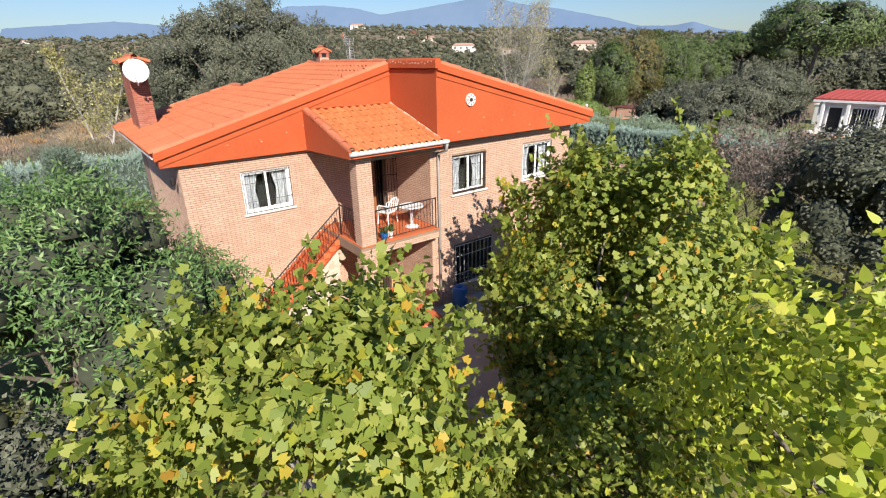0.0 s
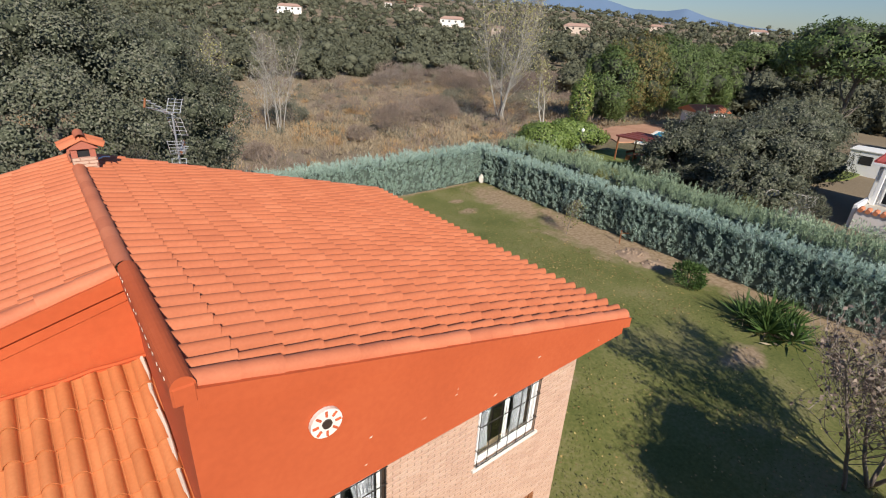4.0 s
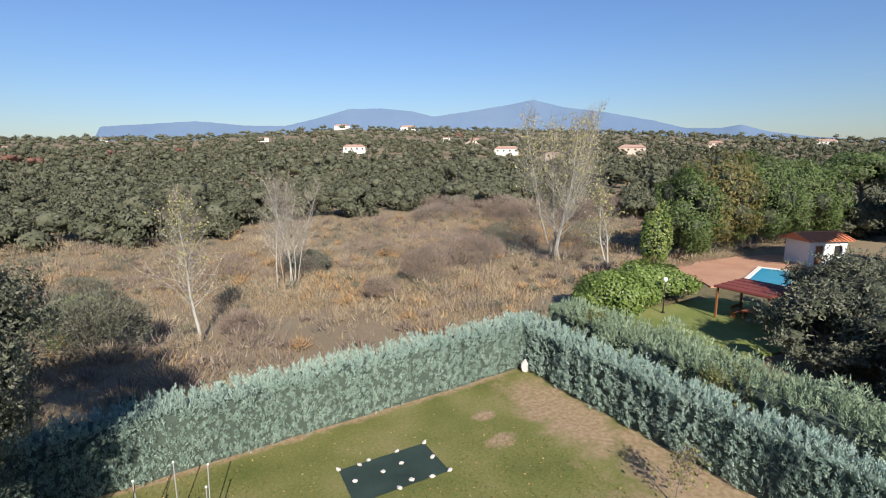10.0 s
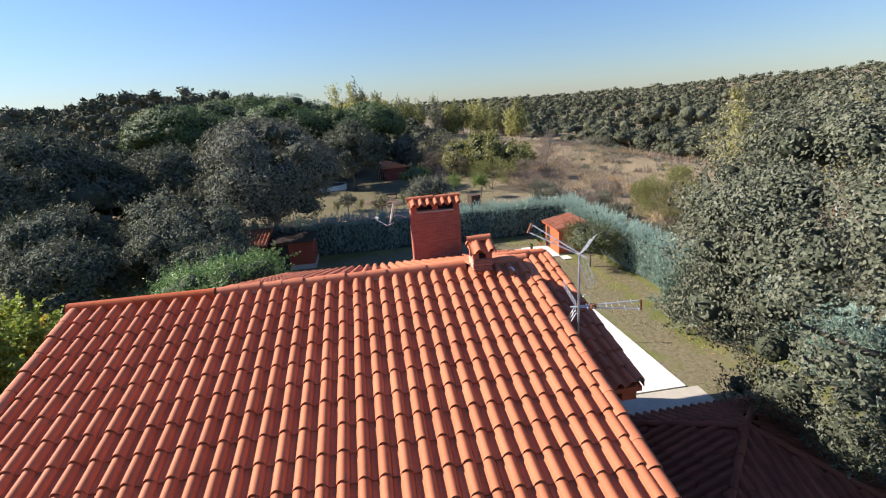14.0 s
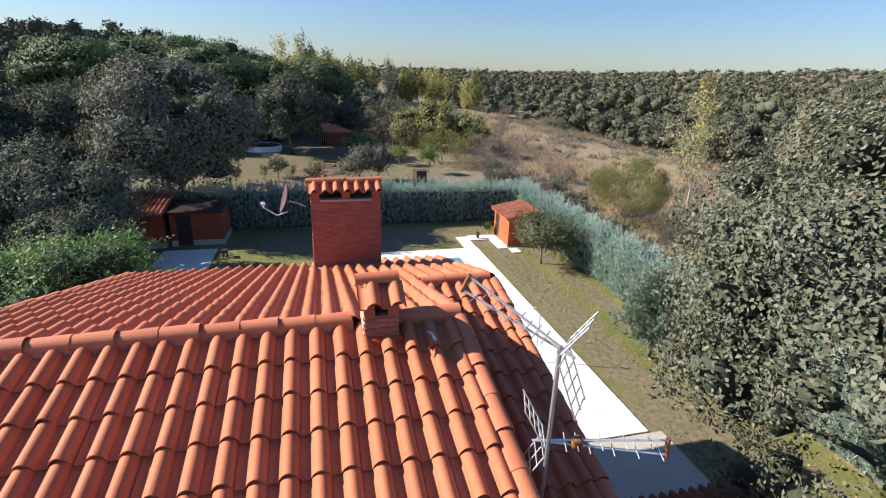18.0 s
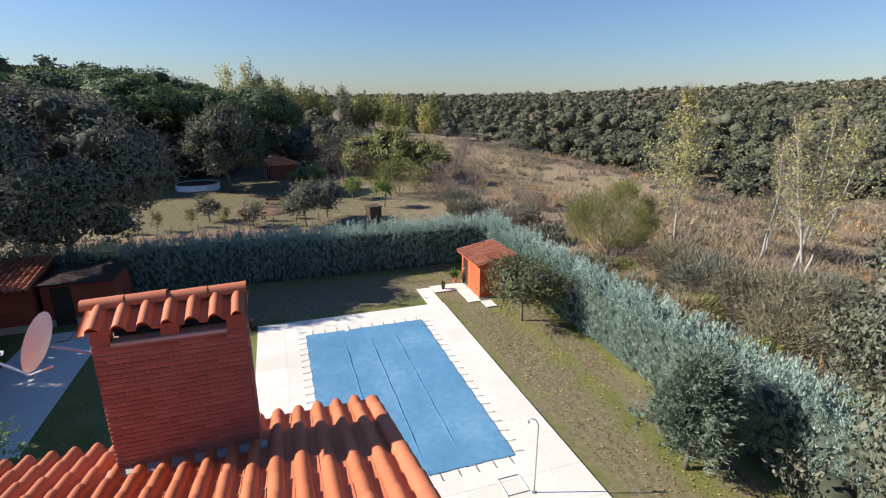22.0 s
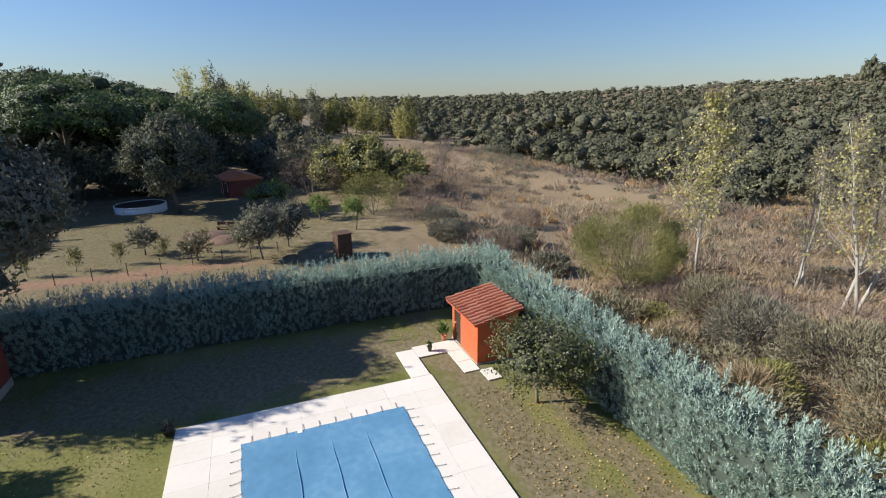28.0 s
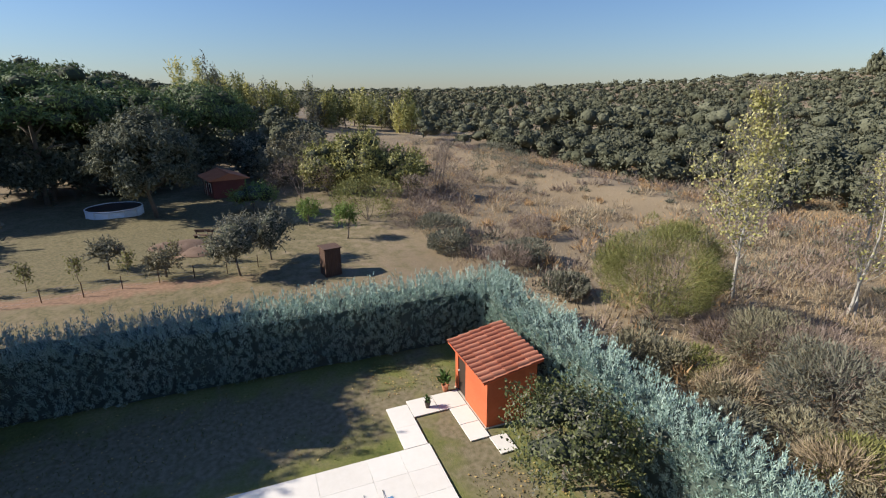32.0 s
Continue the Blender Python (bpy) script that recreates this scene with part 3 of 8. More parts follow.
# painted boards along the front verges
for a, b in (((10.25, 12.42, RIDGE_Z + .02), (EAVE_R + .02, 12.42, roof_z(EAVE_R) + .02)), ((10.25, 15.03, RIDGE_Z + .02), (EAVE_L - .02, 15.03, roof_z(EAVE_L) + .02))):
    hpart("barge_board", Mesh().prism([a, b, (b[0], b[1], b[2] - .2), (a[0], a[1], a[2] - .2)], (0, .1, 0)), STUCCO)
hpart("barge_board", Mesh().prism([(7.1, 15.12, 6.42), (7.1, 12.25, 5.5), (7.1, 12.25, 5.3), (7.1, 15.12, 5.2)], (.09, 0, 0)), STUCCO)

# gutters and downpipe
m = Mesh()
for x0, x1, y, z in ((7.1, 10.42, 12.2, 5.44),):
    prof = [(-.07, .05), (-.065, -.02), (-.03, -.06), (.03, -.06), (.065, -.02), (.07, .05)]
    vs = [(x, y + a, z + b) for x in (x0, x1) for a, b in prof]
    m.add(vs, [(i, i + 1, i + 7, i + 6) for i in range(5)] + [(0, 1, 2, 3, 4, 5), (6, 7, 8, 9, 10, 11)])
hpart("gutter", m, WHITE, "white porch gutter")
m = Mesh().tube([(10.4, 12.22, 5.38), (10.42, 12.3, 5.15), (10.56, 12.9, 4.95), (10.56, 12.92, 4.7), (10.56, 12.92, -.5)], .045, 8)
hpart("downpipe", m, LEAD, "pale grey downpipe", True)
m = Mesh()
prof = [(-.07, .05), (-.065, -.02), (-.03, -.06), (.03, -.06), (.065, -.02), (.07, .05)]
vs = [(EAVE_L - .03 + a, y, roof_z(EAVE_L) - .06 + b) for y in (15.1, 23.0) for a, b in prof]
m.add(vs, [(i, i + 1, i + 7, i + 6) for i in range(5)])
hpart("gutter", m, WHITE)
m = Mesh()
vs = [(EAVE_R + .05 + a, y, roof_z(EAVE_R) - .06 + b) for y in (12.5, 21.5) for a, b in prof]
m.add(vs, [(i, i + 1, i + 7, i + 6) for i in range(5)] + [(0, 1, 2, 3, 4, 5)])
hpart("gutter", m, GALV)


# added near-black sheet that stands in for the unlit entrance hall
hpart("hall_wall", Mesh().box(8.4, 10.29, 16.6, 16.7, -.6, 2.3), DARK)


# windows
def sub(name, me, mats, parent, label="", smooth=False):
    ob = part(name, me, mats, parent, label, smooth)
    ob.matrix_parent_inverse = undo(parent)
    return ob


def window(x0, x1, z0, z1, y, frame_mat, sash_mat, curtain=True, bars=6, cross=(.28, .72), iron=None):
    """A two-sash window set in the wall at y, with grille, sill, glass and curtains."""
    f = Mesh()
    t = .06
    for a, b, c, d in ((x0, x1, z0, z0 + t), (x0, x1, z1 - t, z1), (x0, x0 + t, z0 + t, z1 - t), (x1 - t, x1, z0 + t, z1 - t)):
        f.box(a, b, y + .03, y + .12, c, d, .006)
    w = hpart("window", f, frame_mat)
    xm = (x0 + x1) / 2
    for a, b, dy in ((x0 + t, xm + .03, .0), (xm - .03, x1 - t, .03)):
        s = Mesh()
        q = .055
        for p in ((a, b, z0 + t, z0 + t + q), (a, b, z1 - t - q, z1 - t), (a, a + q, z0 + t + q, z1 - t - q), (b - q, b, z0 + t + q, z1 - t - q)):
            s.box(p[0], p[1], y + .05 + dy, y + .08 + dy, p[2], p[3], .004)
        sub("sash", s, sash_mat, w)
        pane = sub("pane", Mesh().box(a + q, b - q, y + .062 + dy, y + .067 + dy, z0 + t + q, z1 - t - q), GLASS, w)
        pane.visible_shadow = False
    if sill_ok:
        sub("sill", Mesh().box(x0 - .07, x1 + .07, y - .07, y + .05, z0 - .07, z0 - .002, .012), SILL, w, "pale stone sill")
    g = Mesh()
    yg = y - .035
    n = bars
    for i in range(n + 1):
        x = x0 + .03 + (x1 - x0 - .06) * i / n
        g.tube([(x, yg, z0 + .02), (x, yg, z1 - .02)], .008, 5)
    for k in (0.02, *cross, .98):
        z = z0 + (z1 - z0) * k
        g.tube([(x0 + .01, yg - .012, z), (x1 - .01, yg - .012, z)], .009, 5)
    for x in (x0 + .03, x1 - .03):
        for k in cross:
            z = z0 + (z1 - z0) * k
            g.tube([(x, yg, z), (x, y + .04, z)], .009, 5)
    sub("grille", g, iron or IRON, w, "window grille of thin bars")
    if curtain:
        for a, b in ((x0 + .08, xm - (x1 - x0) * .13), (xm + (x1 - x0) * .13, x1 - .08)):
            c, k = Mesh(), 22
            vs = []
            for zz, pull in ((z1 - .08, 0), ((z0 + z1) / 2, .25), (z0 + .08, .12)):
                for i in range(k):
                    u = i / (k - 1)
                    side = 1 if a < xm - .2 else -1
                    x = a + (b - a) * (u * (1 - pull) + (pull if side < 0 else 0))
                    vs.append((x, y + .2 + .02 * math.sin(i * 1.9), zz))
            c.add(vs, [(r * k + i, r * k + i + 1, (r + 1) * k + i + 1, (r + 1) * k + i) for r in (0, 1) for i in range(k - 1)])
            sub("curtain", c, CURTAIN, w, smooth=True)
    return w


sill_ok = True
window(*W1, 15.35, WHITE, WHITE, bars=7)
window(*W2, 13.0, DARK_FRAME, WHITE, bars=6)
window(*W3, 13.0, WHITE, WHITE, bars=6)
window(*LW, 13.0, DARK_FRAME, DARK_FRAME, curtain=False, bars=9, iron=WHITE)
# added near-black sheets behind the windows, in place of the rooms' darkness
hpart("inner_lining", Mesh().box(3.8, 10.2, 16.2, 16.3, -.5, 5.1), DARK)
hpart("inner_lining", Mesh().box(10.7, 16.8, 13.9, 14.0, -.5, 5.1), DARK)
hpart("upper_floor", Mesh().box(3.8, 16.8, 15.66, 21, 2.3, 2.58), CONCRETE)

# front door and its gate, lower door, garage door
d = hpart("front_door", Mesh().box(8.8, 9.62, 15.42, 15.47, 2.62, 4.66, .01), WOOD, "brown panelled wooden door")
for z0, z1 in ((2.75, 3.5), (3.65, 4.5)):
    for x0 in (8.88, 9.24):
        sub("door_panel", Mesh().box(x0, x0 + .28, 15.4, 15.425, z0, z1, .012), WOOD, d)
sub("door_handle", Mesh().tube([(9.55, 15.42, 3.65), (9.55, 15.36, 3.65), (9.45, 15.36, 3.65)], .012, 6), GALV, d)
m = Mesh()
for i in range(8):
    x = 9.55 + i * .1
    m.tube([(x, 15.2 - i * .03, 2.65), (x, 15.2 - i * .03, 4.6)], .01, 5)
for z in (2.7, 3.4, 4.0, 4.55):
    m.tube([(9.52, 15.21, z), (10.27, 14.98, z)], .012, 5)
hpart("door_gate", m, IRON, "black iron door grille standing open")
d = hpart("lower_door", Mesh().box(8.8, 9.95, 15.45, 15.5, -.5, 1.45, .01), DARK_FRAME)
m = Mesh()
for i in range(9):
    m.tube([(8.85 + i * .13, 15.3, -.5), (8.85 + i * .13, 15.3, 1.45)], .011, 5)
sub("grille", m, IRON, d)
d = hpart("garage_door", Mesh().box(15.08, 16.3, 13.12, 13.17, -.58, 1.4, .01), DARK_FRAME)
sub("door_frame", Mesh().box(16.32, 16.47, 12.97, 13.2, -.6, 1.5, .01).box(14.95, 16.3, 12.98, 13.2, 1.4, 1.5, .01), WOOD, d, "reddish-brown frame")

# porch: column, slab, floor, railings
col = wall_core("column", (7.46, 7.94, -.6, 5.36), "y", 12.62, .42, [])
slab = hpart("balcony_slab", Mesh().box(7.4, 10.3, 12.6, 15.35, 2.25, 2.56, .01), MORTAR)
sub("floor_tiling", Mesh().box(7.42, 10.28, 12.56, 15.34, 2.564, 2.6, .008), FLOOR_TILE, slab, "terracotta balcony floor")
hpart("porch_beam", Mesh().box(7.4, 10.3, 12.63, 12.9, 5.1, 5.38, .01), MORTAR)
hpart("porch_ceiling", Mesh().box(7.25, 10.28, 12.35, 15.1, 5.28, 5.34), WHITE)


def railing(name, p0, p1, h, gap=.115, twist=True):
    """A wrought-iron railing between two feet, with balusters."""
    p0, p1 = Vector(p0), Vector(p1)
    up = Vector((0, 0, h))
    r = hpart(name, Mesh().tube([p0 + up, p1 + up], .022, 6).tube([p0 + up * .1, p1 + up * .1], .012, 5), IRON, "black wrought-iron railing")
    for p in (p0, p1):
        sub("post", Mesh().tube([p, p + up * 1.02], .02, 6), IRON, r)
    n = int((p1 - p0).length / gap)
    for i in range(1, n):
        p = p0 + (p1 - p0) * (i / n)
        m = Mesh().tube([p + up * .1, p + up], .008, 4)
        if i % 2:
            m.tube([p + up * .4, p + up * .5 + Vector((.03, 0, 0)), p + up * .6], .007, 4)
        sub("baluster", m, IRON, r)
    return r


railing("railing", (7.98, 12.66, 2.6), (10.22, 12.66, 2.6), 1.0)
railing("railing", (7.5, 13.1, 2.6), (7.5, 14.05, 2.6), 1.0)
# outside stair along the wall
NST = 13
stair = hpart("stair", Mesh().prism([(7.45, 14.1, 2.5), (7.45, 14.1, 2.22), (4.75, 14.1, -.1), (4.75, 14.1, .3)], (0, 1.24, 0)), STUCCO, "orange outside stair")
for i in range(NST):
    x1 = 7.45 - i * .207
    z = 2.6 - (i + 1) * .172
    sub("tread", Mesh().box(x1 - .22, x1 + .01, 14.06, 15.33, z - .16, z, .01), FLOOR_TILE, stair)
hpart("landing", Mesh().box(3.75, 4.78, 14.06, 15.33, -.6, .32, .015), FLOOR_TILE)
low = hpart("lower_steps", Mesh().box(3.75, 4.78, 12.9, 14.06, -.6, -.45, .01), FLOOR_TILE)
for i in range(4):
    sub("tread", Mesh().box(3.75, 4.78, 12.95 + .28 * i, 14.05, -.45 + .17 * i, -.28 + .17 * i, .01), FLOOR_TILE, low)
railing("railing", (7.5, 14.09, 2.55), (4.85, 14.09, .4), .95)
railing("railing", (4.75, 14.06, .34), (4.75, 12.95, -.5), .95)
# rubble wall under the stair, with its stones
rub = hpart("rubble_wall", Mesh().prism([(7.45, 14.35, 2.1), (7.45, 14.35, -.6), (4.78, 14.35, -.6), (4.78, 14.35, -.2)], (0, .2, 0)), PALE_MORTAR)
m, rnd = Mesh(), random.Random(11)


def stones(wall, x0, x1, zf, y, rnd, size=.24):
    """Flat, uneven stones on a wall face at y, below the height zf(x)."""
    z, row = -.6, 0
    while z < 2.2:
        x = x0 + rnd.uniform(0, .15)
        while x < x1:
            w, h = size * rnd.uniform(.7, 1.4), size * rnd.uniform(.75, 1.1)
            if z + h < zf(x) and z + h < zf(x + w):
                k = rnd.randint(5, 7)
                c = (x + w / 2, z + h / 2)
                ring = [(c[0] + w * .53 * math.cos(a + .3), c[1] + h * .56 * math.sin(a + .3)) for a in [2 * math.pi * (q + rnd.uniform(-.25, .25)) / k for q in range(k)]]
                vs = [(a, y, b) for a, b in ring] + [(c[0] + (a - c[0]) * .9, y - rnd.uniform(.015, .03), c[1] + (b - c[1]) * .9) for a, b in ring]
                sub("stone", Mesh().add(vs, [tuple(range(k, 2 * k))] + [(q, (q + 1) % k, (q + 1) % k + k, q + k) for q in range(k)]), STONE_PIECE, wall)
            x += w + .02
        z += size * .92


stones(rub, 4.8, 7.45, lambda x: 2.1 - (7.45 - x) * .86, 14.35, rnd)
stones(col, 7.4, 8.0, lambda x: .25, 12.6, rnd, .2)
hpart("porch_floor", Mesh().box(7.7, 10.15, 12.1, 15.35, -.75, -.5, .02), FLOOR_TILE, "terracotta floor under the balcony")
hpart("porch_kerb", Mesh().box(7.5, 10.25, 11.92, 12.09, -.75, -.52, .03), STONE)

# round vent in the gable
v = hpart("gable_vent", Mesh().tube([(11.56, 12.515, 6.57), (11.56, 12.46, 6.57)], .19, 20), SILL, "round pale stone vent")
for i in range(8):
    a = 2 * math.pi * i / 8
    sub("vent_slot", Mesh().tube([(11.56 + .1 * math.cos(a), 12.455, 6.57 + .1 * math.sin(a)), (11.56 + .17 * math.cos(a), 12.455, 6.57 + .17 * math.sin(a))], .016, 5), STUCCO_DULL, v)
sub("vent_boss", Mesh().tube([(11.56, 12.47, 6.57), (11.56, 12.44, 6.57)], .06, 12), DARK_FRAME, v)
# wall lamp
l = hpart("wall_lamp", Mesh().lathe([(.03, 0), (.06, .03), (.07, .16), (.03, .2), (.0, .24)], 8, (15.05, 12.86, 1.85)), IRON)
sub("bracket", Mesh().tube([(15.05, 12.99, 2.0), (15.05, 12.86, 2.02)], .012, 5), IRON, l)
l = hpart("wall_lamp", Mesh().lathe([(.03, 0), (.06, .03), (.07, .16), (.03, .2), (.0, .24)], 8, (3.3, 15.6, 4.6)), IRON)

# big chimney of red brick with a tiled cap
CX0, CX1, CY0, CY1, CZ0, CZ1 = 3.28, 3.8, 19.63, 21.29, 5.4, 7.62
ch = hpart("chimney", Mesh().box(CX0, CX1, CY0, CY1, CZ0, CZ1), RED_MORTAR, "tall red brick chimney with a tiled cap")
zt = CZ1
for y0, y1 in ((CY0, CY0 + .2), ((CY0 + CY1) / 2 - .1, (CY0 + CY1) / 2 + .1), (CY1 - .2, CY1)):
    for x0, x1 in ((CX0, CX0 + .14), (CX1 - .14, CX1)):
        sub("chimney_pier", Mesh().box(x0, x1, y0, y1, zt, zt + .22), RED_BRICKS, ch)
sub("flue_slab", Mesh().box(CX0 + .02, CX1 + .03, CY0 + .2, CY1 - .2, zt - .03, zt + .02, .008), CONCRETE, ch)
# near-black block painted in for the darkness of the cap's openings
sub("flue_core", Mesh().box(CX0 + .17, CX1 - .17, CY0 + .2, CY1 - .2, zt, zt + .2), DARK, ch)
RCX, RCZ = (CX0 + CX1) / 2, zt + .4
capd = sub("chimney_cap", Mesh().prism([(CX0 - .1, CY0 - .05, zt + .22), (CX1 + .1, CY0 - .05, zt + .22), (RCX, CY0 - .05, RCZ - .06)], (0, CY1 - CY0 + .1, 0)), RED_BRICKS, ch)
for side in (1, -1):
    fr = frame_of((RCX, (CY0 - .06) if side > 0 else (CY1 + .06), RCZ - .03), (side, 0, -.44), (0, side, 0))
    for i in range(7):
        sub("roof_tile", Mesh().add([fr @ (Matrix.Diagonal((.93, .86, 1, 1)) @ Vector(p) + Vector((i * .252, .02, 0))) for p in TILE_V], TILE_F).data("roof_tile", TILE, smooth=True, fix=False), None, ch)
caps(ch, (RCX, CY0 - .08, RCZ), (RCX, CY1 + .08, RCZ), .1, .44)
sub("flashing", Mesh().box(CX1 - .02, CX1 + .16, CY0 - .12, CY1 + .12, roof_z(CX1) + .0, roof_z(CX1) + .09, .02), LEAD, ch, "grey mortar and lead at the foot")

# small chimney beside the ridge
sc = hpart("chimney", Mesh().box(10.18, 10.58, 20.26, 20.66, 7.3, 7.92, .01), RED_MORTAR, "small brick chimney on the ridge with a tiled cap")
sub("chimney_foot", Mesh().box(10.14, 10.64, 20.21, 20.71, 7.25, 7.66, .03), STUCCO, sc)
for y0, y1 in ((20.26, 20.38), (20.54, 20.66)):
    for x0, x1 in ((10.18, 10.28), (10.48, 10.58)):
        sub("chimney_pier", Mesh().box(x0, x1, y0, y1, 7.92, 8.1), RED_BRICKS, sc)
# painted darkness between the small chimney's piers
sub("flue_core", Mesh().box(10.28, 10.48, 20.3, 20.62, 7.9, 8.06), DARK, sc)
sub("chimney_cap", Mesh().prism([(10.12, 20.23, 8.08), (10.64, 20.23, 8.08), (10.38, 20.23, 8.26)], (0, .46, 0)), RED_BRICKS, sc)
for side in (1, -1):
    fr = frame_of((10.38, 20.19 if side > 0 else 20.73, 8.24), (side, 0, -.55), (0, side, 0))
    for i in range(2):
        sub("roof_tile", Mesh().add([fr @ (Matrix.Diagonal((.98, .74, 1, 1)) @ Vector(p) + Vector((i * .265, .0, 0))) for p in TILE_V], TILE_F).data("roof_tile", TILE, smooth=True, fix=False), None, sc)
caps(sc, (10.38, 20.2, 8.3), (10.38, 20.7, 8.3), .09, .5)
m = Mesh().tube([(10.5, 21.0, 7.5), (10.62, 21.0, 7.68), (10.75, 21.02, 7.72), (10.86, 21.04, 7.7)], .02, 6)
hpart("roof_conduit", m, ALU, "short bent grey conduit", True)

# satellite dish on the chimney
dish = thing("satellite_dish", "white satellite dish fixed to the brick chimney", "satellite dish", (3.45, 19.06, 7.38))
md = Matrix.Translation((0, 0, .22)) @ look((0, 0, 0), (.08, 1, -.25)).to_3x3().to_4x4()
m = Mesh()
k = 20
prof = [(0, 0.0), (.12, .008), (.24, .032), (.34, .065), (.36, .075)]
m.lathe(prof, k)
ob = part("reflector", m, PLASTIC, dish, smooth=True)
ob.matrix_basis = md
m = Mesh().tube([(0, .06, .16), (.05, .3, .1), (.05, .45, .02)], .018, 6)
part("mount", m, GALV, dish)
m = Mesh().tube([(0, .02, -.1), (-.05, -.25, -.2), (-.12, -.55, -.02), (-.12, -.58, .06)], .016, 6)
part("feed_arm", m, ALU, dish)
for dx in (-.19, -.06):
    part("receiver", Mesh().tube([(dx, -.52, .07), (dx, -.62, .09)], .03, 8), PLASTIC, dish)
part("cable", Mesh().tube([(0, .1, .2), (.02, .25, .22), (.03, .42, .4)], .006, 5), IRON, dish)

# aerials on a mast behind the roof
ant = thing("tv_aerial", "galvanised mast with two television aerials, fixed behind the roof", "aerial", (12.33, 21.77, 5.3))
part("mast", Mesh().tube([(0, 0, 0), (0, 0, 3.1)], .022, 8), GALV, ant)


def yagi(z, d, length, nel, w, reflector, boxed):
    """An aerial: boom, elements, a reflector grid and a junction box."""
    d = Vector(d).normalized()
    s = d.cross(Vector((0, 0, 1))).normalized()
    o = Vector((0, 0, z))
    v = s.cross(d)
    for k in (-1, 1):
        part("boom", Mesh().tube([o - d * .15, o + d * length + v * (.08 * k)], .012, 5), ALU, ant)
    part("end_cap", Mesh().tube([o + d * length - v * .1, o + d * length + v * .1], .022, 6), WOOD, ant)
    for i in range(nel):
        p = o + d * (.15 + (length - .2) * i / (nel - 1)) + v * (.075 * (1 if i % 2 else -1) * i / nel)
        part("element", Mesh().tube([p - s * w * (1 - .25 * i / nel), p + s * w * (1 - .25 * i / nel)], .006, 4), ALU, ant)
    if reflector:
        for up in (-1, 1):
            for i in range(5):
                q = o - d * (.05 + .05 * i) + Vector((0, 0, up * (.06 + .09 * i)))
                part("reflector_rod", Mesh().tube([q - s * w * 1.3, q + s * w * 1.3], .006, 4), ALU, ant)
            for e in (-1.2, 0, 1.2):
                part("reflector_arm", Mesh().tube([o - d * .05 + s * w * e + Vector((0, 0, up * .05)), o - d * .26 + s * w * e + Vector((0, 0, up * .44))], .007, 4), ALU, ant)
    if boxed:
        part("junction_box", Mesh().box(-.05, .05, -.05, .05, z - .04, z + .05, .012, Matrix.Translation(d * .25)), WOOD, ant, "weathered tan junction box")


yagi(3.08, (-.58, -.63, .36), 1.0, 10, .14, True, False)
yagi(2.1, (.35, .95, .06), 1.05, 9, .13, True, True)

# bricks, last of the house
bricks("brickwork", wl, LEFT, "y", 15.35, -1, [W1, DOOR, LDOOR], (BRICK, BRICKS), seed=1)
bricks("brickwork", wr, RIGHT, "y", 13.0, -1, [W2, W3, LW, GARAGE], (BRICK, BRICKS), (13.0, 17.15, 3.2, 5.2), seed=2)
bricks("brickwork", wi, (13.0, 15.35, -.6, 5.42), "x", 10.3, -1, [], (BRICK, BRICKS), seed=3)
bricks("brickwork", ws, (15.35, 21.2, -.6, 5.4), "x", 3.45, -1, [], (BRICK, BRICKS), seed=4)
bricks("brickwork", col, (7.46, 7.94, -.1, 5.3), "y", 12.62, -1, [], (BRICK, BRICKS), seed=5)
bricks("brickwork", col, (12.62, 13.04, -.1, 5.3), "x", 7.46, -1, [], (BRICK, BRICKS), seed=6)
bricks("brickwork", slab, (7.4, 10.3, 2.27, 2.5), "y", 12.6, -1, [], (BRICK, BRICKS), seed=7)
bricks("brickwork", ch, (CY0, CY1, 5.9, CZ1), "x", CX1, 1, [], (RED_BRICK, RED_BRICKS), (CY0, CY1, 5.9, 9), seed=8)
bricks("brickwork", ch, (CX0, CX1, 5.5, CZ1), "y", CY1, 1, [], (RED_BRICK, RED_BRICKS), seed=9)
bricks("brickwork", ch, (CX0, CX1, 5.5, CZ1), "y", CY0, -1, [], (RED_BRICK, RED_BRICKS), seed=10)
bricks("brickwork", ch, (CY0, CY1, 5.5, CZ1), "x", CX0, -1, [], (RED_BRICK, RED_BRICKS), seed=12)
bricks("brickwork", sc, (20.26, 20.66, 7.66, 7.92), "x", 10.58, 1, [], (RED_BRICK, RED_BRICKS), (20, 21, 7.5, 9), seed=13)
bricks("brickwork", sc, (10.18, 10.58, 7.66, 7.92), "y", 20.26, -1, [], (BRICK, BRICKS), (10, 11, 7.5, 9), seed=14)
# ---- ground ----
SKY_AZ = (-180, -170, -160, -140, -90, -20, 5, 21, 37, 56, 68, 84, 97, 105, 115, 125, 140, 155, 180)
SKY_EL = (.7, .8, 1.5, 2, 1, 1, .9, 1.6, 2.7, 3.4, 3.5, 2.4, 2.1, 2.6, 2.7, 1.8, 1.3, .8, .7)


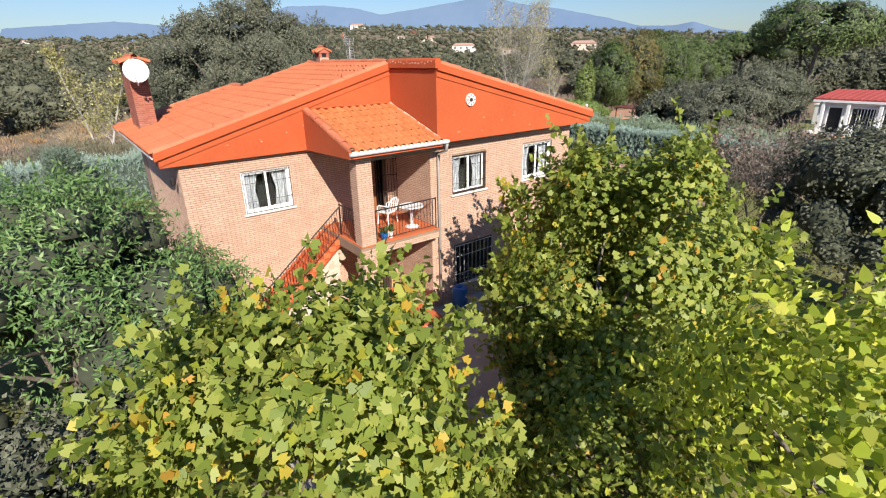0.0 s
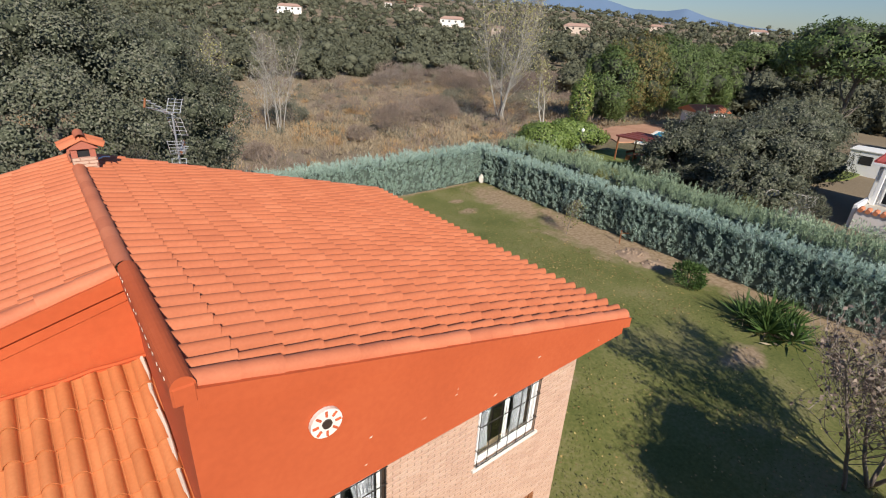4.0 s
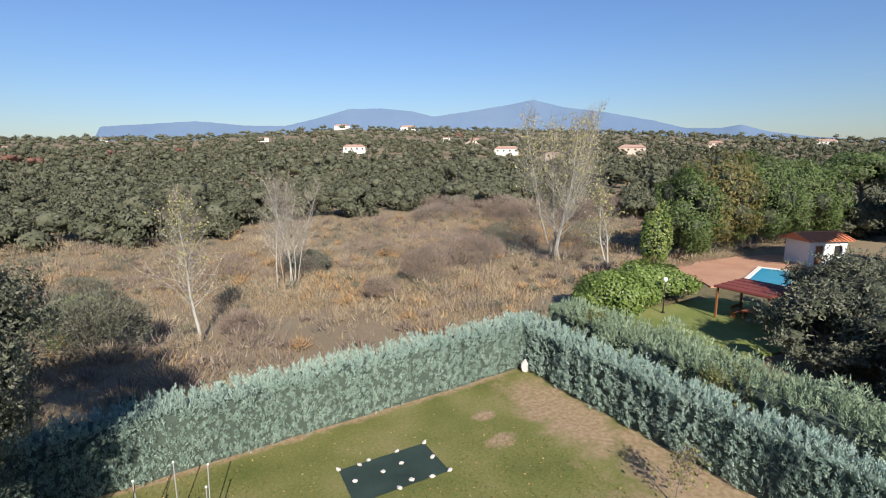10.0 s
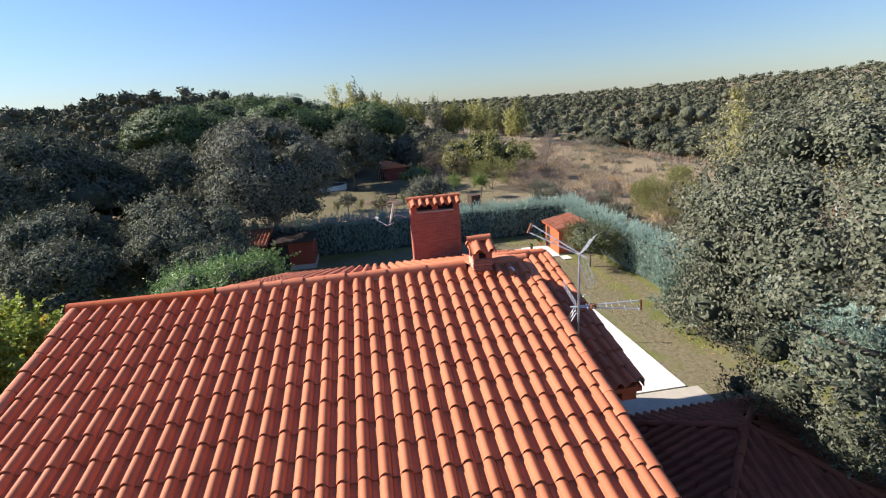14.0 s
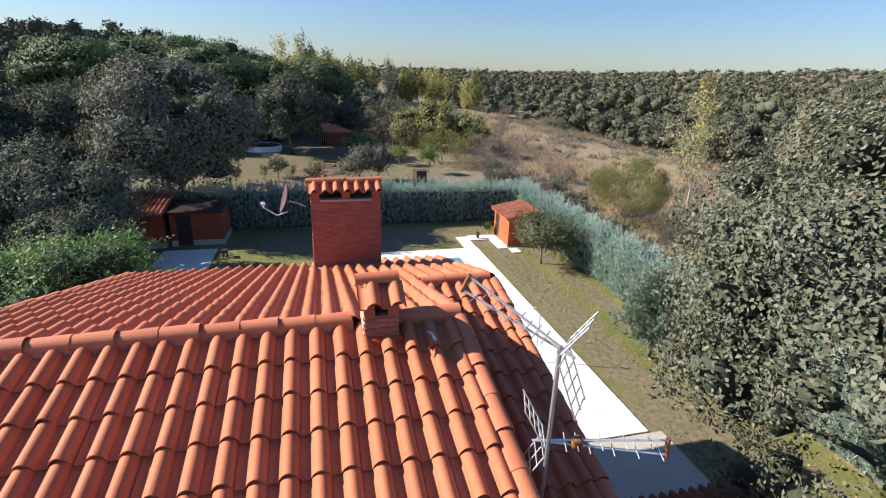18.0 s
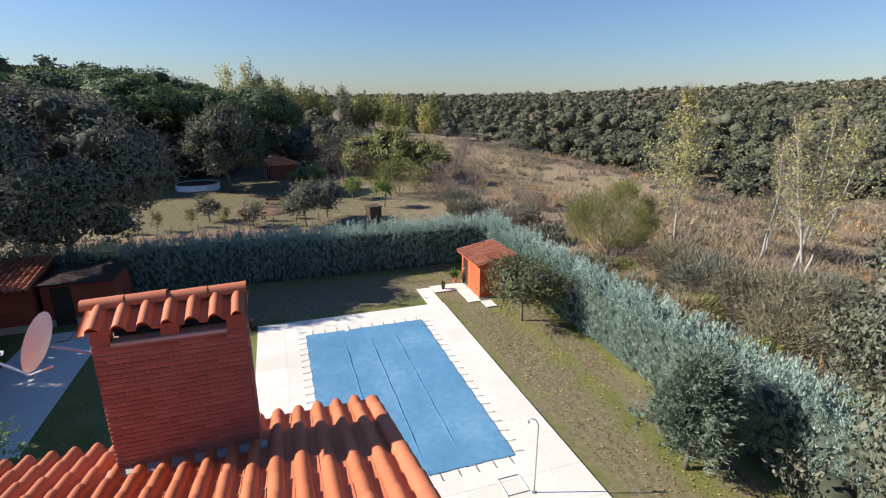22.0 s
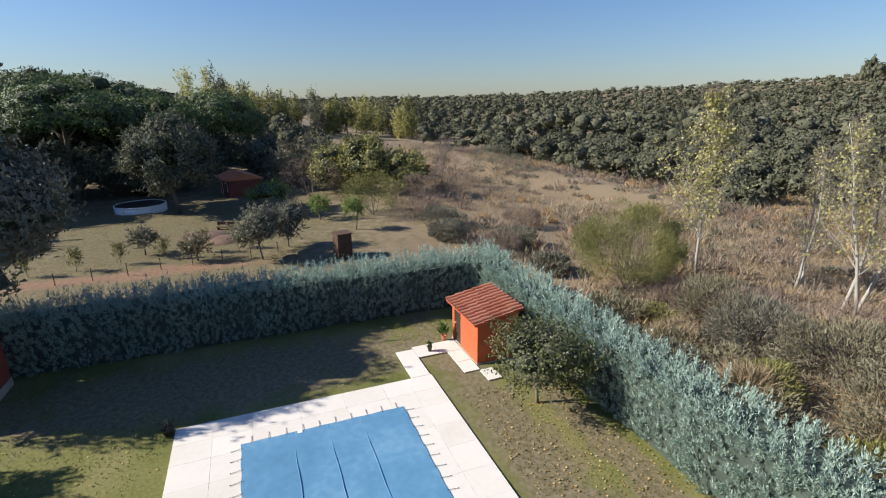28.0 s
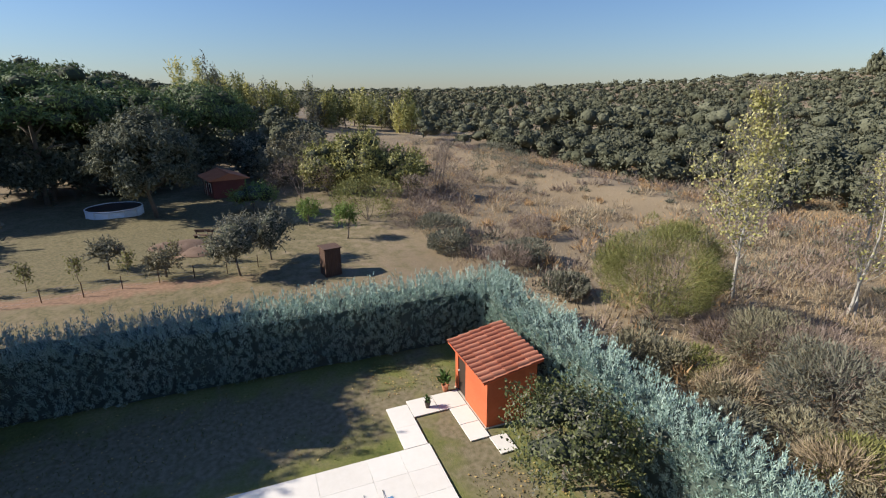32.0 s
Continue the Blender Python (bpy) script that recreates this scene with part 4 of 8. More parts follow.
def hills(x, y):
    """Height of the far land round the garden (arrays)."""
    d = np.hypot(x - 10, y - 20)
    az = np.degrees(np.arctan2(y - 20, x - 10))

    def bump(cx, cy, sx, sy, h):
        return h * np.exp(-((x - cx) / sx) ** 2 - ((y - cy) / sy) ** 2)

    def ramp(a, b, v):
        t = np.clip((v - a) / (b - a), 0, 1)
        return t * t * (3 - 2 * t)
    h = -1.2 * ramp(42, 60, y) * (1 - ramp(75, 110, y))
    top = 2.6 + 850 * np.tan(np.radians(np.interp(az, SKY_AZ, SKY_EL)))
    h = h + np.clip((d - 130) / 720, 0, 1) ** 1.25 * top
    h = h + bump(-230, -70, 110, 90, 16)
    h = h + 1.7 * np.exp(-((y - 66 - .06 * (x + 60)) / 4.5) ** 2) * (1 - ramp(-40, -28, x)) * ramp(-135, -100, x)
    h = h - 1.6 * ramp(70, 80, y) * (1 - ramp(95, 125, y)) * (1 - ramp(-40, -20, x)) * ramp(-150, -100, x)
    h = h + 1.2 * np.sin(x / 37) * np.cos(y / 43) * ramp(90, 200, d)
    return h


GARDEN = (-21.5, 37.5, -14.0, 37.5)


def axis_steps(c0, c1, lim, n):
    """Grid lines: even from c0 to c1, then ever wider out to lim."""
    mid = np.arange(c0, c1 + 1, 3.0)
    out = np.geomspace(3, lim, n)
    return np.concatenate([(c0 - out)[::-1], mid, c1 + out])


gx, gy = axis_steps(-60, 90, 3300, 46), axis_steps(-40, 110, 3300, 46)
GX, GY = np.meshgrid(gx, gy)
GZ = hills(GX, GY) + .12 * np.sin(GX * .9) * np.cos(GY * .7) - .1
inside = (GX > GARDEN[0]) & (GX < GARDEN[1]) & (GY > GARDEN[2]) & (GY < GARDEN[3])
GZ = np.where(inside, -1.0, GZ)
V = np.stack([GX, GY, GZ], -1).reshape(-1, 3)
nx, ny = len(gx), len(gy)
ii = (np.arange(ny - 1)[:, None] * nx + np.arange(nx - 1)[None]).ravel()
F = np.stack([ii, ii + 1, ii + nx + 1, ii + nx], 1)


def mixed_ground(name, base, spots, spot_cols, base2=None, noise_scale=.25, edge=.5, extra=None, extra_cols=None, fine=9):
    """Ground: colours of base, with patches of spot_cols inside ellipses (cx, cy, rx, ry), their edges broken by noise."""
    m = material(name, base, .95, noise_scale, fine, .6, 22, contrast=1.2)
    nt = m.node_tree
    n, l = nt.nodes, nt.links
    b = n["Principled BSDF"]
    colour = b.inputs["Base Color"].links[0].from_socket
    geo = n.new("ShaderNodeNewGeometry")
    def layer(colour, spots, cols):
        total = None
        for cx, cy, rx, ry in spots:
            mp = n.new("ShaderNodeMapping")
            mp.inputs["Location"].default_value = (-cx / rx, -cy / ry, 0)
            mp.inputs["Scale"].default_value = (1 / rx, 1 / ry, 0)
            l.new(geo.outputs["Position"], mp.inputs["Vector"])
            ln = n.new("ShaderNodeVectorMath")
            ln.operation = "LENGTH"
            l.new(mp.outputs[0], ln.inputs[0])
            s = n.new("ShaderNodeMath")
            s.operation = "SUBTRACT"
            s.inputs[0].default_value = 1.0
            l.new(ln.outputs["Value"], s.inputs[1])
            if total is None:
                total = s.outputs[0]
            else:
                mx = n.new("ShaderNodeMath")
                mx.operation = "MAXIMUM"
                l.new(total, mx.inputs[0])
                l.new(s.outputs[0], mx.inputs[1])
                total = mx.outputs[0]
        t = n.new("ShaderNodeTexNoise")
        t.inputs["Scale"].default_value, t.inputs["Detail"].default_value = 1.1, 7
        l.new(geo.outputs["Position"], t.inputs["Vector"])
        a = n.new("ShaderNodeMath")
        a.operation = "MULTIPLY_ADD"
        a.inputs[1].default_value, a.inputs[2].default_value = 1.6, -.8
        l.new(t.outputs["Fac"], a.inputs[0])
        sm = n.new("ShaderNodeMath")
        sm.operation = "ADD"
        l.new(total, sm.inputs[0])
        l.new(a.outputs[0], sm.inputs[1])
        mr = n.new("ShaderNodeMapRange")
        mr.inputs["From Min"].default_value, mr.inputs["From Max"].default_value = .0, edge
        l.new(sm.outputs[0], mr.inputs["Value"])
        ramp = n.new("ShaderNodeValToRGB")
        for i, c in enumerate(cols):
            ramp.color_ramp.elements[i].color = (*c, 1)
            ramp.color_ramp.elements[i].position = .35 + .3 * i
        t2 = n.new("ShaderNodeTexNoise")
        t2.inputs["Scale"].default_value, t2.inputs["Detail"].default_value = 5, 6
        l.new(geo.outputs["Position"], t2.inputs["Vector"])
        l.new(t2.outputs["Fac"], ramp.inputs[0])
        mix = n.new("ShaderNodeMix")
        mix.data_type = "RGBA"
        l.new(mr.outputs[0], mix.inputs["Factor"])
        l.new(colour, mix.inputs["A"])
        l.new(ramp.outputs[0], mix.inputs["B"])
        return mix.outputs["Result"]
    colour = layer(colour, spots, spot_cols)
    if extra:
        colour = layer(colour, extra, extra_cols)
    l.new(colour, b.inputs["Base Color"])
    return m


EARTH = mixed_ground("dry_meadow", [(.153, .113, .068), (.225, .171, .104), (.297, .234, .149)], [(-45, 18, 28, 22), (60, 34, 16, 10)], [(.1, .088, .04), (.185, .15, .075)], extra=[(66, 43, 12, 5), (-31.8, 15, 1.3, 11), (-38.6, 19.8, 2.0, 1.2)], extra_cols=[(.2, .12, .07), (.28, .17, .105)], noise_scale=.06)
LAWN = mixed_ground("lawn", [(.082, .1, .02), (.149, .152, .041), (.24, .205, .09)], [(34.5, 17, 1.9, 18), (33.7, 30.6, 2.1, 4.6), (33.5, 23.2, 2.5, 5.5), (20, 35.1, 26, .55), (30.7, 32.2, .7, .4), (30.1, 30.3, .8, .5), (26, 22, 1.4, .7), (22, 17, .9, 1.2), (28.5, 13, 1.3, .8), (20, 26, .8, .5)], [(.245, .168, .092), (.36, .265, .165)], extra=[(-4, 31, 22, 1.5), (-7, 33.5, 20, .8), (-16, 22, 3, 12), (6, 31, 6, 2.4), (8, 8, 9, 5)], extra_cols=[(.13, .11, .055), (.22, .18, .11)], noise_scale=.35)
tagged(new("ground", cloud_mesh("ground", V, F, EARTH)), "dry meadow land with low hills round the garden", "ground", kind="structure")
m = Mesh()
xs, ys = np.arange(-21, 38.1, .8), np.arange(-14, 37.7, .8)
vs = [(x, y, ground_height(x, y) + .02 * noise.noise((x * .6, y * .6, 0))) for y in ys for x in xs]
k = len(xs)
m.add(vs, [(j * k + i, j * k + i + 1, (j + 1) * k + i + 1, (j + 1) * k + i) for j in range(len(ys) - 1) for i in range(k - 1)])
me = m.data("lawn", LAWN, smooth=True)
tagged(new("lawn", me), "patchy green lawn with bare earth along the hedges", "lawn", kind="structure")
m = Mesh()
for (x0, x1, y0, y1) in ((4.83, 10.8, 22.7, 30.1),):
    m.box(x0, x1, y0, y1, -.2, .02)
single("pavement", m, CONCRETE, "grey concrete yard behind the house", "pavement", kind="structure")
m = Mesh().box(2.5, 13.5, 7.5, 14.3, -1.0, -.565)
single("yard", m, CONCRETE, "pale concrete front yard", "pavement", kind="structure")

# pool deck of square slabs round the pool
POOL = (-11.1, -1.6, 22.8, 27.55)
DX0, DX1, DY0, DY1 = -13.1, 4.8, 20.35, 29.65
deck = thing("pool_deck", "cream paving round the covered swimming pool", "pavement", ((DX0 + DX1) / 2, (DY0 + DY1) / 2, 0), kind="structure")
base = part("deck_bed", Mesh().box(DX0 + .02, POOL[0], DY0 + .02, DY1 - .02, -.25, .02).box(POOL[1], DX1 - .02, DY0 + .02, DY1 - .02, -.25, .02).box(POOL[0], POOL[1], DY0 + .02, POOL[2], -.25, .02).box(POOL[0], POOL[1], POOL[3], DY1 - .02, -.25, .02), SILL, deck)
base.matrix_parent_inverse = deck.matrix_world.inverted()
slabs = {}


def slab_at(x0, x1, y0, y1, parent, z=.022, h=.04):
    key = (round(x1 - x0, 2), round(y1 - y0, 2))
    if key not in slabs:
        slabs[key] = Mesh().box(.002, key[0] - .002, .002, key[1] - .002, 0, h, .003).data("slab", DECK)
    ob = new("slab", slabs[key])
    ob.parent, ob.matrix_parent_inverse = parent, parent.matrix_world.inverted()
    ob.location = (x0, y0, z + random.uniform(0, .0015))


xl = [DX0, -12.1, POOL[0]] + [POOL[0] + (POOL[1] - POOL[0]) * i / 8 for i in range(1, 8)] + [POOL[1]] + [POOL[1] + (DX1 - POOL[1]) * i / 5 for i in range(1, 6)]
yl = [DY0, 21.55, POOL[2], 24.4, 26.0, POOL[3], 28.6, DY1]
for x0, x1 in zip(xl, xl[1:]):
    for y0, y1 in zip(yl, yl[1:]):
        if not (x0 >= POOL[0] - .01 and x1 <= POOL[1] + .01 and y0 >= POOL[2] - .01 and y1 <= POOL[3] + .01):
            slab_at(x0, x1, y0, y1, deck)
pool = thing("swimming_pool", "rectangular swimming pool under a blue winter cover", "swimming pool", (-6.3, 25.2, 0))
PI = pool.matrix_world.inverted()
ob = part("pool_shell", Mesh().box(POOL[0] - .1, POOL[1] + .1, POOL[2] - .1, POOL[3] + .1, -1.6, -1.4).box(POOL[0] - .1, POOL[0], POOL[2], POOL[3], -1.4, .0).box(POOL[1], POOL[1] + .1, POOL[2], POOL[3], -1.4, .0).box(POOL[0], POOL[1], POOL[2] - .1, POOL[2], -1.4, .0).box(POOL[0], POOL[1], POOL[3], POOL[3] + .1, -1.4, .0), WHITE, pool)
ob.matrix_parent_inverse = PI
m, nxp, nyp = Mesh(), 70, 40
CX = (-11.38, -1.2, 22.43, 27.93)
vs = []
for j in range(nyp):
    for i in range(nxp):
        u, v = i / (nxp - 1), j / (nyp - 1)
        x, y = CX[0] + (CX[1] - CX[0]) * u, CX[2] + (CX[3] - CX[2]) * v
        e = min(u * 10.3, (1 - u) * 10.3, v * 5.5, (1 - v) * 5.5)
        z = .085 - .035 * min(1, max(0, (e - .3) / 1.4)) + .012 * noise.noise((x * 1.3, y * 1.3, 0)) * min(1, e)
        z += .02 * math.exp(-((y - 24.2 - .15 * math.sin(x)) / .05) ** 2) * max(0, math.sin(x * 1.7)) + .018 * math.exp(-((y - 25.9) / .06) ** 2) * max(0, math.sin(x * .9 + 1))
        x += .012 * math.sin(y * 6.2) * (u in (0, 1))
        y += .014 * math.sin(x * 6.2) * (v in (0, 1))
        vs.append((x, y, z))
m.add(vs, [(j * nxp + i, j * nxp + i + 1, (j + 1) * nxp + i + 1, (j + 1) * nxp + i) for j in range(nyp - 1) for i in range(nxp - 1)])
ob = part("cover", m, TARP, pool, "taut blue tarpaulin", True)
ob.matrix_parent_inverse = PI
for y in (24.05, 25.2, 26.35):
    ob = part("seam", Mesh().tube([(CX[0] + .05 + i * .508, y + .012 * math.sin(i * 1.7), .088 if i in (0, 20) else .066) for i in range(21)], .011, 5), TARP, pool, "welded seam of the cover", True)
    ob.matrix_parent_inverse = PI
for i in range(20):
    x = CX[0] + .25 + i * .515
    for y, s in ((CX[2], -1), (CX[3], 1)):
        ob = part("strap", Mesh().tube([(x, y - s * .05, .1), (x + .03, y + s * .3, .075)], .008, 4).tube([(x + .03, y + s * .3, .062), (x + .03, y + s * .3, .1)], .012, 5), ROPE, pool)
        ob.matrix_parent_inverse = PI
for i in range(10):
    y = CX[2] + .3 + i * .55
    for x, s in ((CX[0], -1), (CX[1], 1)):
        ob = part("strap", Mesh().tube([(x - s * .05, y, .1), (x + s * .3, y + .03, .075)], .008, 4).tube([(x + s * .3, y + .03, .062), (x + s * .3, y + .03, .1)], .012, 5), ROPE, pool)
        ob.matrix_parent_inverse = PI
ob = part("cover_label", Mesh().box(-11.42, -11.22, 24.2, 24.36, .09, .1), WHITE, pool)
ob.matrix_parent_inverse = PI

# shower by the pool
sh = thing("pool_shower", "thin metal shower post with a hooked head", "shower", (.31, 27.74, .062))
part("post", Mesh().tube([(0, 0, 0), (0, 0, 2.15), (-.03, -.06, 2.3), (-.08, -.16, 2.34), (-.12, -.24, 2.28)], .018, 7), GALV, sh, smooth=True)
part("shower_head", Mesh().lathe([(.015, .06), (.03, .03), (.05, 0), (0, -.005)], 10, (-.12, -.24, 2.21)), GALV, sh)
part("foot_plate", Mesh().lathe([(.07, 0), (.07, .012), (.02, .016)], 12), GALV, sh)
m = Mesh()
for a, b in (((-.1, -.75), (-.1, -.1)), ((-.1, -.1), (-.75, -.1)), ((-.75, -.1), (-.75, -.75)), ((-.75, -.75), (-.1, -.75))):
    m.tube([(.31 + a[0], 27.74 + a[1], .075), (.31 + b[0], 27.74 + b[1], .075)], .015, 4)
single("shower_tray", m, GALV, "square metal drain frame in the paving", "drain frame")

# path and tool shed
path = thing("garden_path", "cream paved path to the tool shed", "path", (-14.5, 30, 0), kind="structure")
for x0, x1, y0, y1 in ((-15.4, -14.2, 28.8, 29.6), (-14.2, -13.12, 28.8, 29.6), (-15.6, -14.6, 29.62, 30.6), (-15.6, -14.6, 30.62, 31.65), (-14.58, -13.6, 30.95, 31.65), (-13.58, -12.7, 30.95, 31.65), (-12.65, -11.8, 31.6, 32.2)):
    slab_at(x0, x1, y0, y1, path)
SX0, SX1, SY0, SY1 = -15.85, -13.12, 31.72, 33.62
SHED_STUCCO = material("shed_render", [(.4, .085, .03), (.47, .11, .04), (.52, .13, .05)], .9, .8, 12, .25, 120)
SHED_TILE = material("shed_tile", [(.3, .1, .05), (.4, .15, .085), (.5, .22, .13)], .8, 1.5, 25, .2, 50, per_object=.4)
shed = thing("tool_shed", "small orange rendered shed with a clay tile roof", "shed", (-14.2, 32.6, 0))
SI = shed.matrix_world.inverted()


def spart(name, me, mats, label="", parent=None, smooth=False):
    ob = part(name, me, mats, parent or shed, label, smooth)
    ob.matrix_parent_inverse = undo(ob.parent)
    return ob


ZF, ZB = 1.9, 2.22
SDX = (-15.6, -14.9)
w = Mesh().box(SX0, SDX[0], SY0, SY0 + .15, -.05, ZF).box(SDX[1], SX1, SY0, SY0 + .15, -.05, ZF).box(SDX[0], SDX[1], SY0, SY0 + .15, 1.72, ZF)
spart("wall", w, SHED_STUCCO)
spart("wall", Mesh().box(SX0, SX1, SY1 - .15, SY1, -.05, ZB), SHED_STUCCO)
for x0 in (SX0, SX1 - .15):
    spart("wall", Mesh().prism([(x0, SY0 + .15, -.05), (x0, SY1 - .15, -.05), (x0, SY1 - .15, ZB - .03), (x0, SY0 + .15, ZF + .03)], (.15, 0, 0)), SHED_STUCCO)
d = spart("door", Mesh().box(SDX[0], SDX[1], SY0 + .04, SY0 + .08, 0.02, 1.72, .006), DARK_FRAME, "dark door")
spart("door_handle", Mesh().tube([(SDX[0] + .08, SY0 + .04, .95), (SDX[0] + .08, SY0 - .02, .95)], .03, 8), WHITE, parent=d)
spart("plinth", Mesh().box(SX0 - .03, SX1 + .03, SY0 - .03, SY1 + .03, -.1, .06), CONCRETE)
rf = spart("roof", Mesh().prism([(SX0 - .28, SY0 - .2, ZF + .0), (SX1 + .15, SY0 - .2, ZF + .0), (SX1 + .15, SY1 + .15, ZB + .1), (SX0 - .28, SY1 + .15, ZB + .1)], (0, 0, -.07)), STUCCO_DULL)
fr = frame_of((SX1 + .15, SY1 + .15, ZB + .11), (0, -(SY1 - SY0 + .35), -(ZB - ZF + .1)), (-1, 0, 0))
tile_me = Mesh().add(TILE_V, TILE_F).data("roof_tile", SHED_TILE, smooth=True, fix=False)


def tile_roof(parent, inv, fr, ncol, nrow, col, expo):
    for j in range(nrow):
        for i in range(ncol):
            ob = new("roof_tile", tile_me)
            ob.parent, ob.matrix_parent_inverse = parent, undo(parent)
            ob.matrix_basis = fr @ pose(i * col, j * expo, 0, random.uniform(-.4, .4), 0, random.uniform(-.4, .4)) @ Matrix.Diagonal((col / .27, expo / .459, 1, 1))


tile_roof(rf, SI, fr, 11, 5, 3.16 / 11, 2.28 / 5)

# clay pots by the shed door and the deck
POT = material("clay_pot", [(.4, .16, .08), (.5, .22, .12)], .8, 4, 30)
GREEN = material("pot_leaf", [(.03, .07, .015), (.07, .13, .03), (.12, .18, .05)], .6, 2, 10, island=.5, through_light=.25)
GREY_GREEN = material("oak_leaf", [(.068, .074, .049), (.134, .142, .094), (.213, .217, .155)], .75, .8, 6, island=.5, through_light=.12, spec=.1)


def pot_plant(at, r, h, leaf_h, label, leaf_mat=None, name="potted_plant", pot_mat=None):
    t = thing(name, label, "potted plant", at)
    part("pot", Mesh().lathe([(r * .65, 0), (r, h), (r * 1.1, h), (r * 1.1, h * 1.1), (r * .9, h * 1.1), (r * .85, h * .85), (0, h * .85)], 14), pot_mat or POT, t)
    n = 60
    p = np.column_stack([RNG.normal(0, r * .4, n), RNG.normal(0, r * .4, n), RNG.uniform(h, h + leaf_h * .5, n)])
    v, f2 = leaves(p, np.column_stack([RNG.normal(0, .5, n), RNG.normal(0, .5, n), np.full(n, .9)]), leaf_h * .6, leaf_h * .14, .3)
    part("foliage", cloud_mesh("foliage", v, f2, leaf_mat or GREEN), None, t)
    return t


pot_plant((-15.75, 31.25, .02), .14, .25, .7, "spiky plant in a clay pot beside the shed door")
pot_plant((-14.95, 30.25, .062), .11, .22, .3, "small dark pot with a dry plant on the path", pot_mat=DARK_FRAME)
pot_plant((-12.95, 20.15, .0), .2, .25, .35, "dark pot with a low plant at the deck's corner", GREY_GREEN, pot_mat=DARK_FRAME)

# two outbuildings beside the left hedge
RUST = material("dark_red_render", [(.22, .05, .025), (.3, .07, .035), (.36, .09, .045)], .9, .8, 10, .3, 80)


def outbuilding(x0, x1, y0, y1, z, label, tiled):
    b = thing("outbuilding", label, "outbuilding", ((x0 + x1) / 2, (y0 + y1) / 2, 0))
    bi = b.matrix_world.inverted()
    def bp(name, me, mats, lab="", parent=None):
        ob = part(name, me, mats, parent or b, lab)
        ob.matrix_parent_inverse = undo(ob.parent)
        return ob
    dy = (y0 + .35, y0 + 1.2)
    bp("wall", Mesh().box(x1 - .15, x1, y0, dy[0], -.05, z).box(x1 - .15, x1, dy[1], y1, -.05, z).box(x1 - .15, x1, dy[0], dy[1], 1.95, z), RUST)
    bp("wall", Mesh().box(x0, x0 + .15, y0, y1, -.05, z), RUST)
    for yy in (y0, y1 - .15):
        bp("wall", Mesh().box(x0 + .15, x1 - .15, yy, yy + .15, -.05, z), RUST)
    bp("door", Mesh().box(x1 - .1, x1 - .05, dy[0], dy[1], 0, 1.95, .01), DARK_FRAME)
    bp("plinth", Mesh().box(x0 - .02, x1 + .02, y0 - .02, dy[0], -.05, .35).box(x0 - .02, x1 + .02, dy[1], y1 + .02, -.05, .35), CONCRETE)
    if tiled:
        r = bp("roof", Mesh().prism([(x0 - .1, y0 - .15, z + .55), (x1 + .35, y0 - .15, z + .02), (x1 + .35, y1 + .15, z + .02), (x0 - .1, y1 + .15, z + .55)], (0, 0, -.08)), RUST)
        n = round((y1 - y0 + .3) / .26)
        tile_roof(r, bi, frame_of((x0 - .1, y0 - .15, z + .56), (x1 - x0 + .45, 0, -.53), (0, 1, 0)), n, 7, (y1 - y0 + .3) / n, (x1 - x0 + .6) / 7)
    else:
        bp("roof", Mesh().box(x0 - .15, x1 + .25, y0 - .1, y1 + .15, z, z + .12, .02), DARK_FRAME, "flat dark felted roof")
    return b


outbuilding(-19.0, -16.0, 6.9, 10.6, 2.15, "dark red rendered outbuilding with a clay tile roof", True)
outbuilding(-18.9, -16.3, 10.9, 13.9, 2.1, "dark red rendered outbuilding with a flat roof", False)
single("side_path", Mesh().box(-15.4, -6.0, 10.6, 13.65, -.1, .025, .01), DECK, "pale concrete path beside the outbuildings", "path", kind="structure")
st = thing("garden_stool", "small dark weathered stool on the lawn", "stool", (-13.9, 14.3, 0))
part("seat", Mesh().box(-.22, .22, -.16, .16, .38, .45, .02), DARK_FRAME, st)
for x in (-.17, .17):
    for y in (-.11, .11):
        part("leg", Mesh().tube([(x, y, 0), (x * .8, y * .8, .39)], .03, 6), DARK_FRAME, st)

# tiled pavilion behind the house
gz = thing("pavilion", "open garden pavilion with a dark clay tile pyramid roof", "pavilion", (11.4, 26.3, .02))
GI = gz.matrix_world.inverted()
ZA, ZE = 3.45, 2.35
gx0, gx1, gy0, gy1 = 9.1, 13.75, 23.9, 28.75
gc = ((gx0 + gx1) / 2, (gy0 + gy1) / 2)
OLD_TILE = material("old_clay_tile", [(.14, .045, .025), (.2, .065, .035), (.27, .09, .05)], .85, 1, 20, .2, 50, per_object=.3)
old_tiles = Mesh().add(TILE_V, TILE_F).data("roof_tile", OLD_TILE, smooth=True, fix=False)
corners = [(gx0, gy0), (gx1, gy0), (gx1, gy1), (gx0, gy1)]
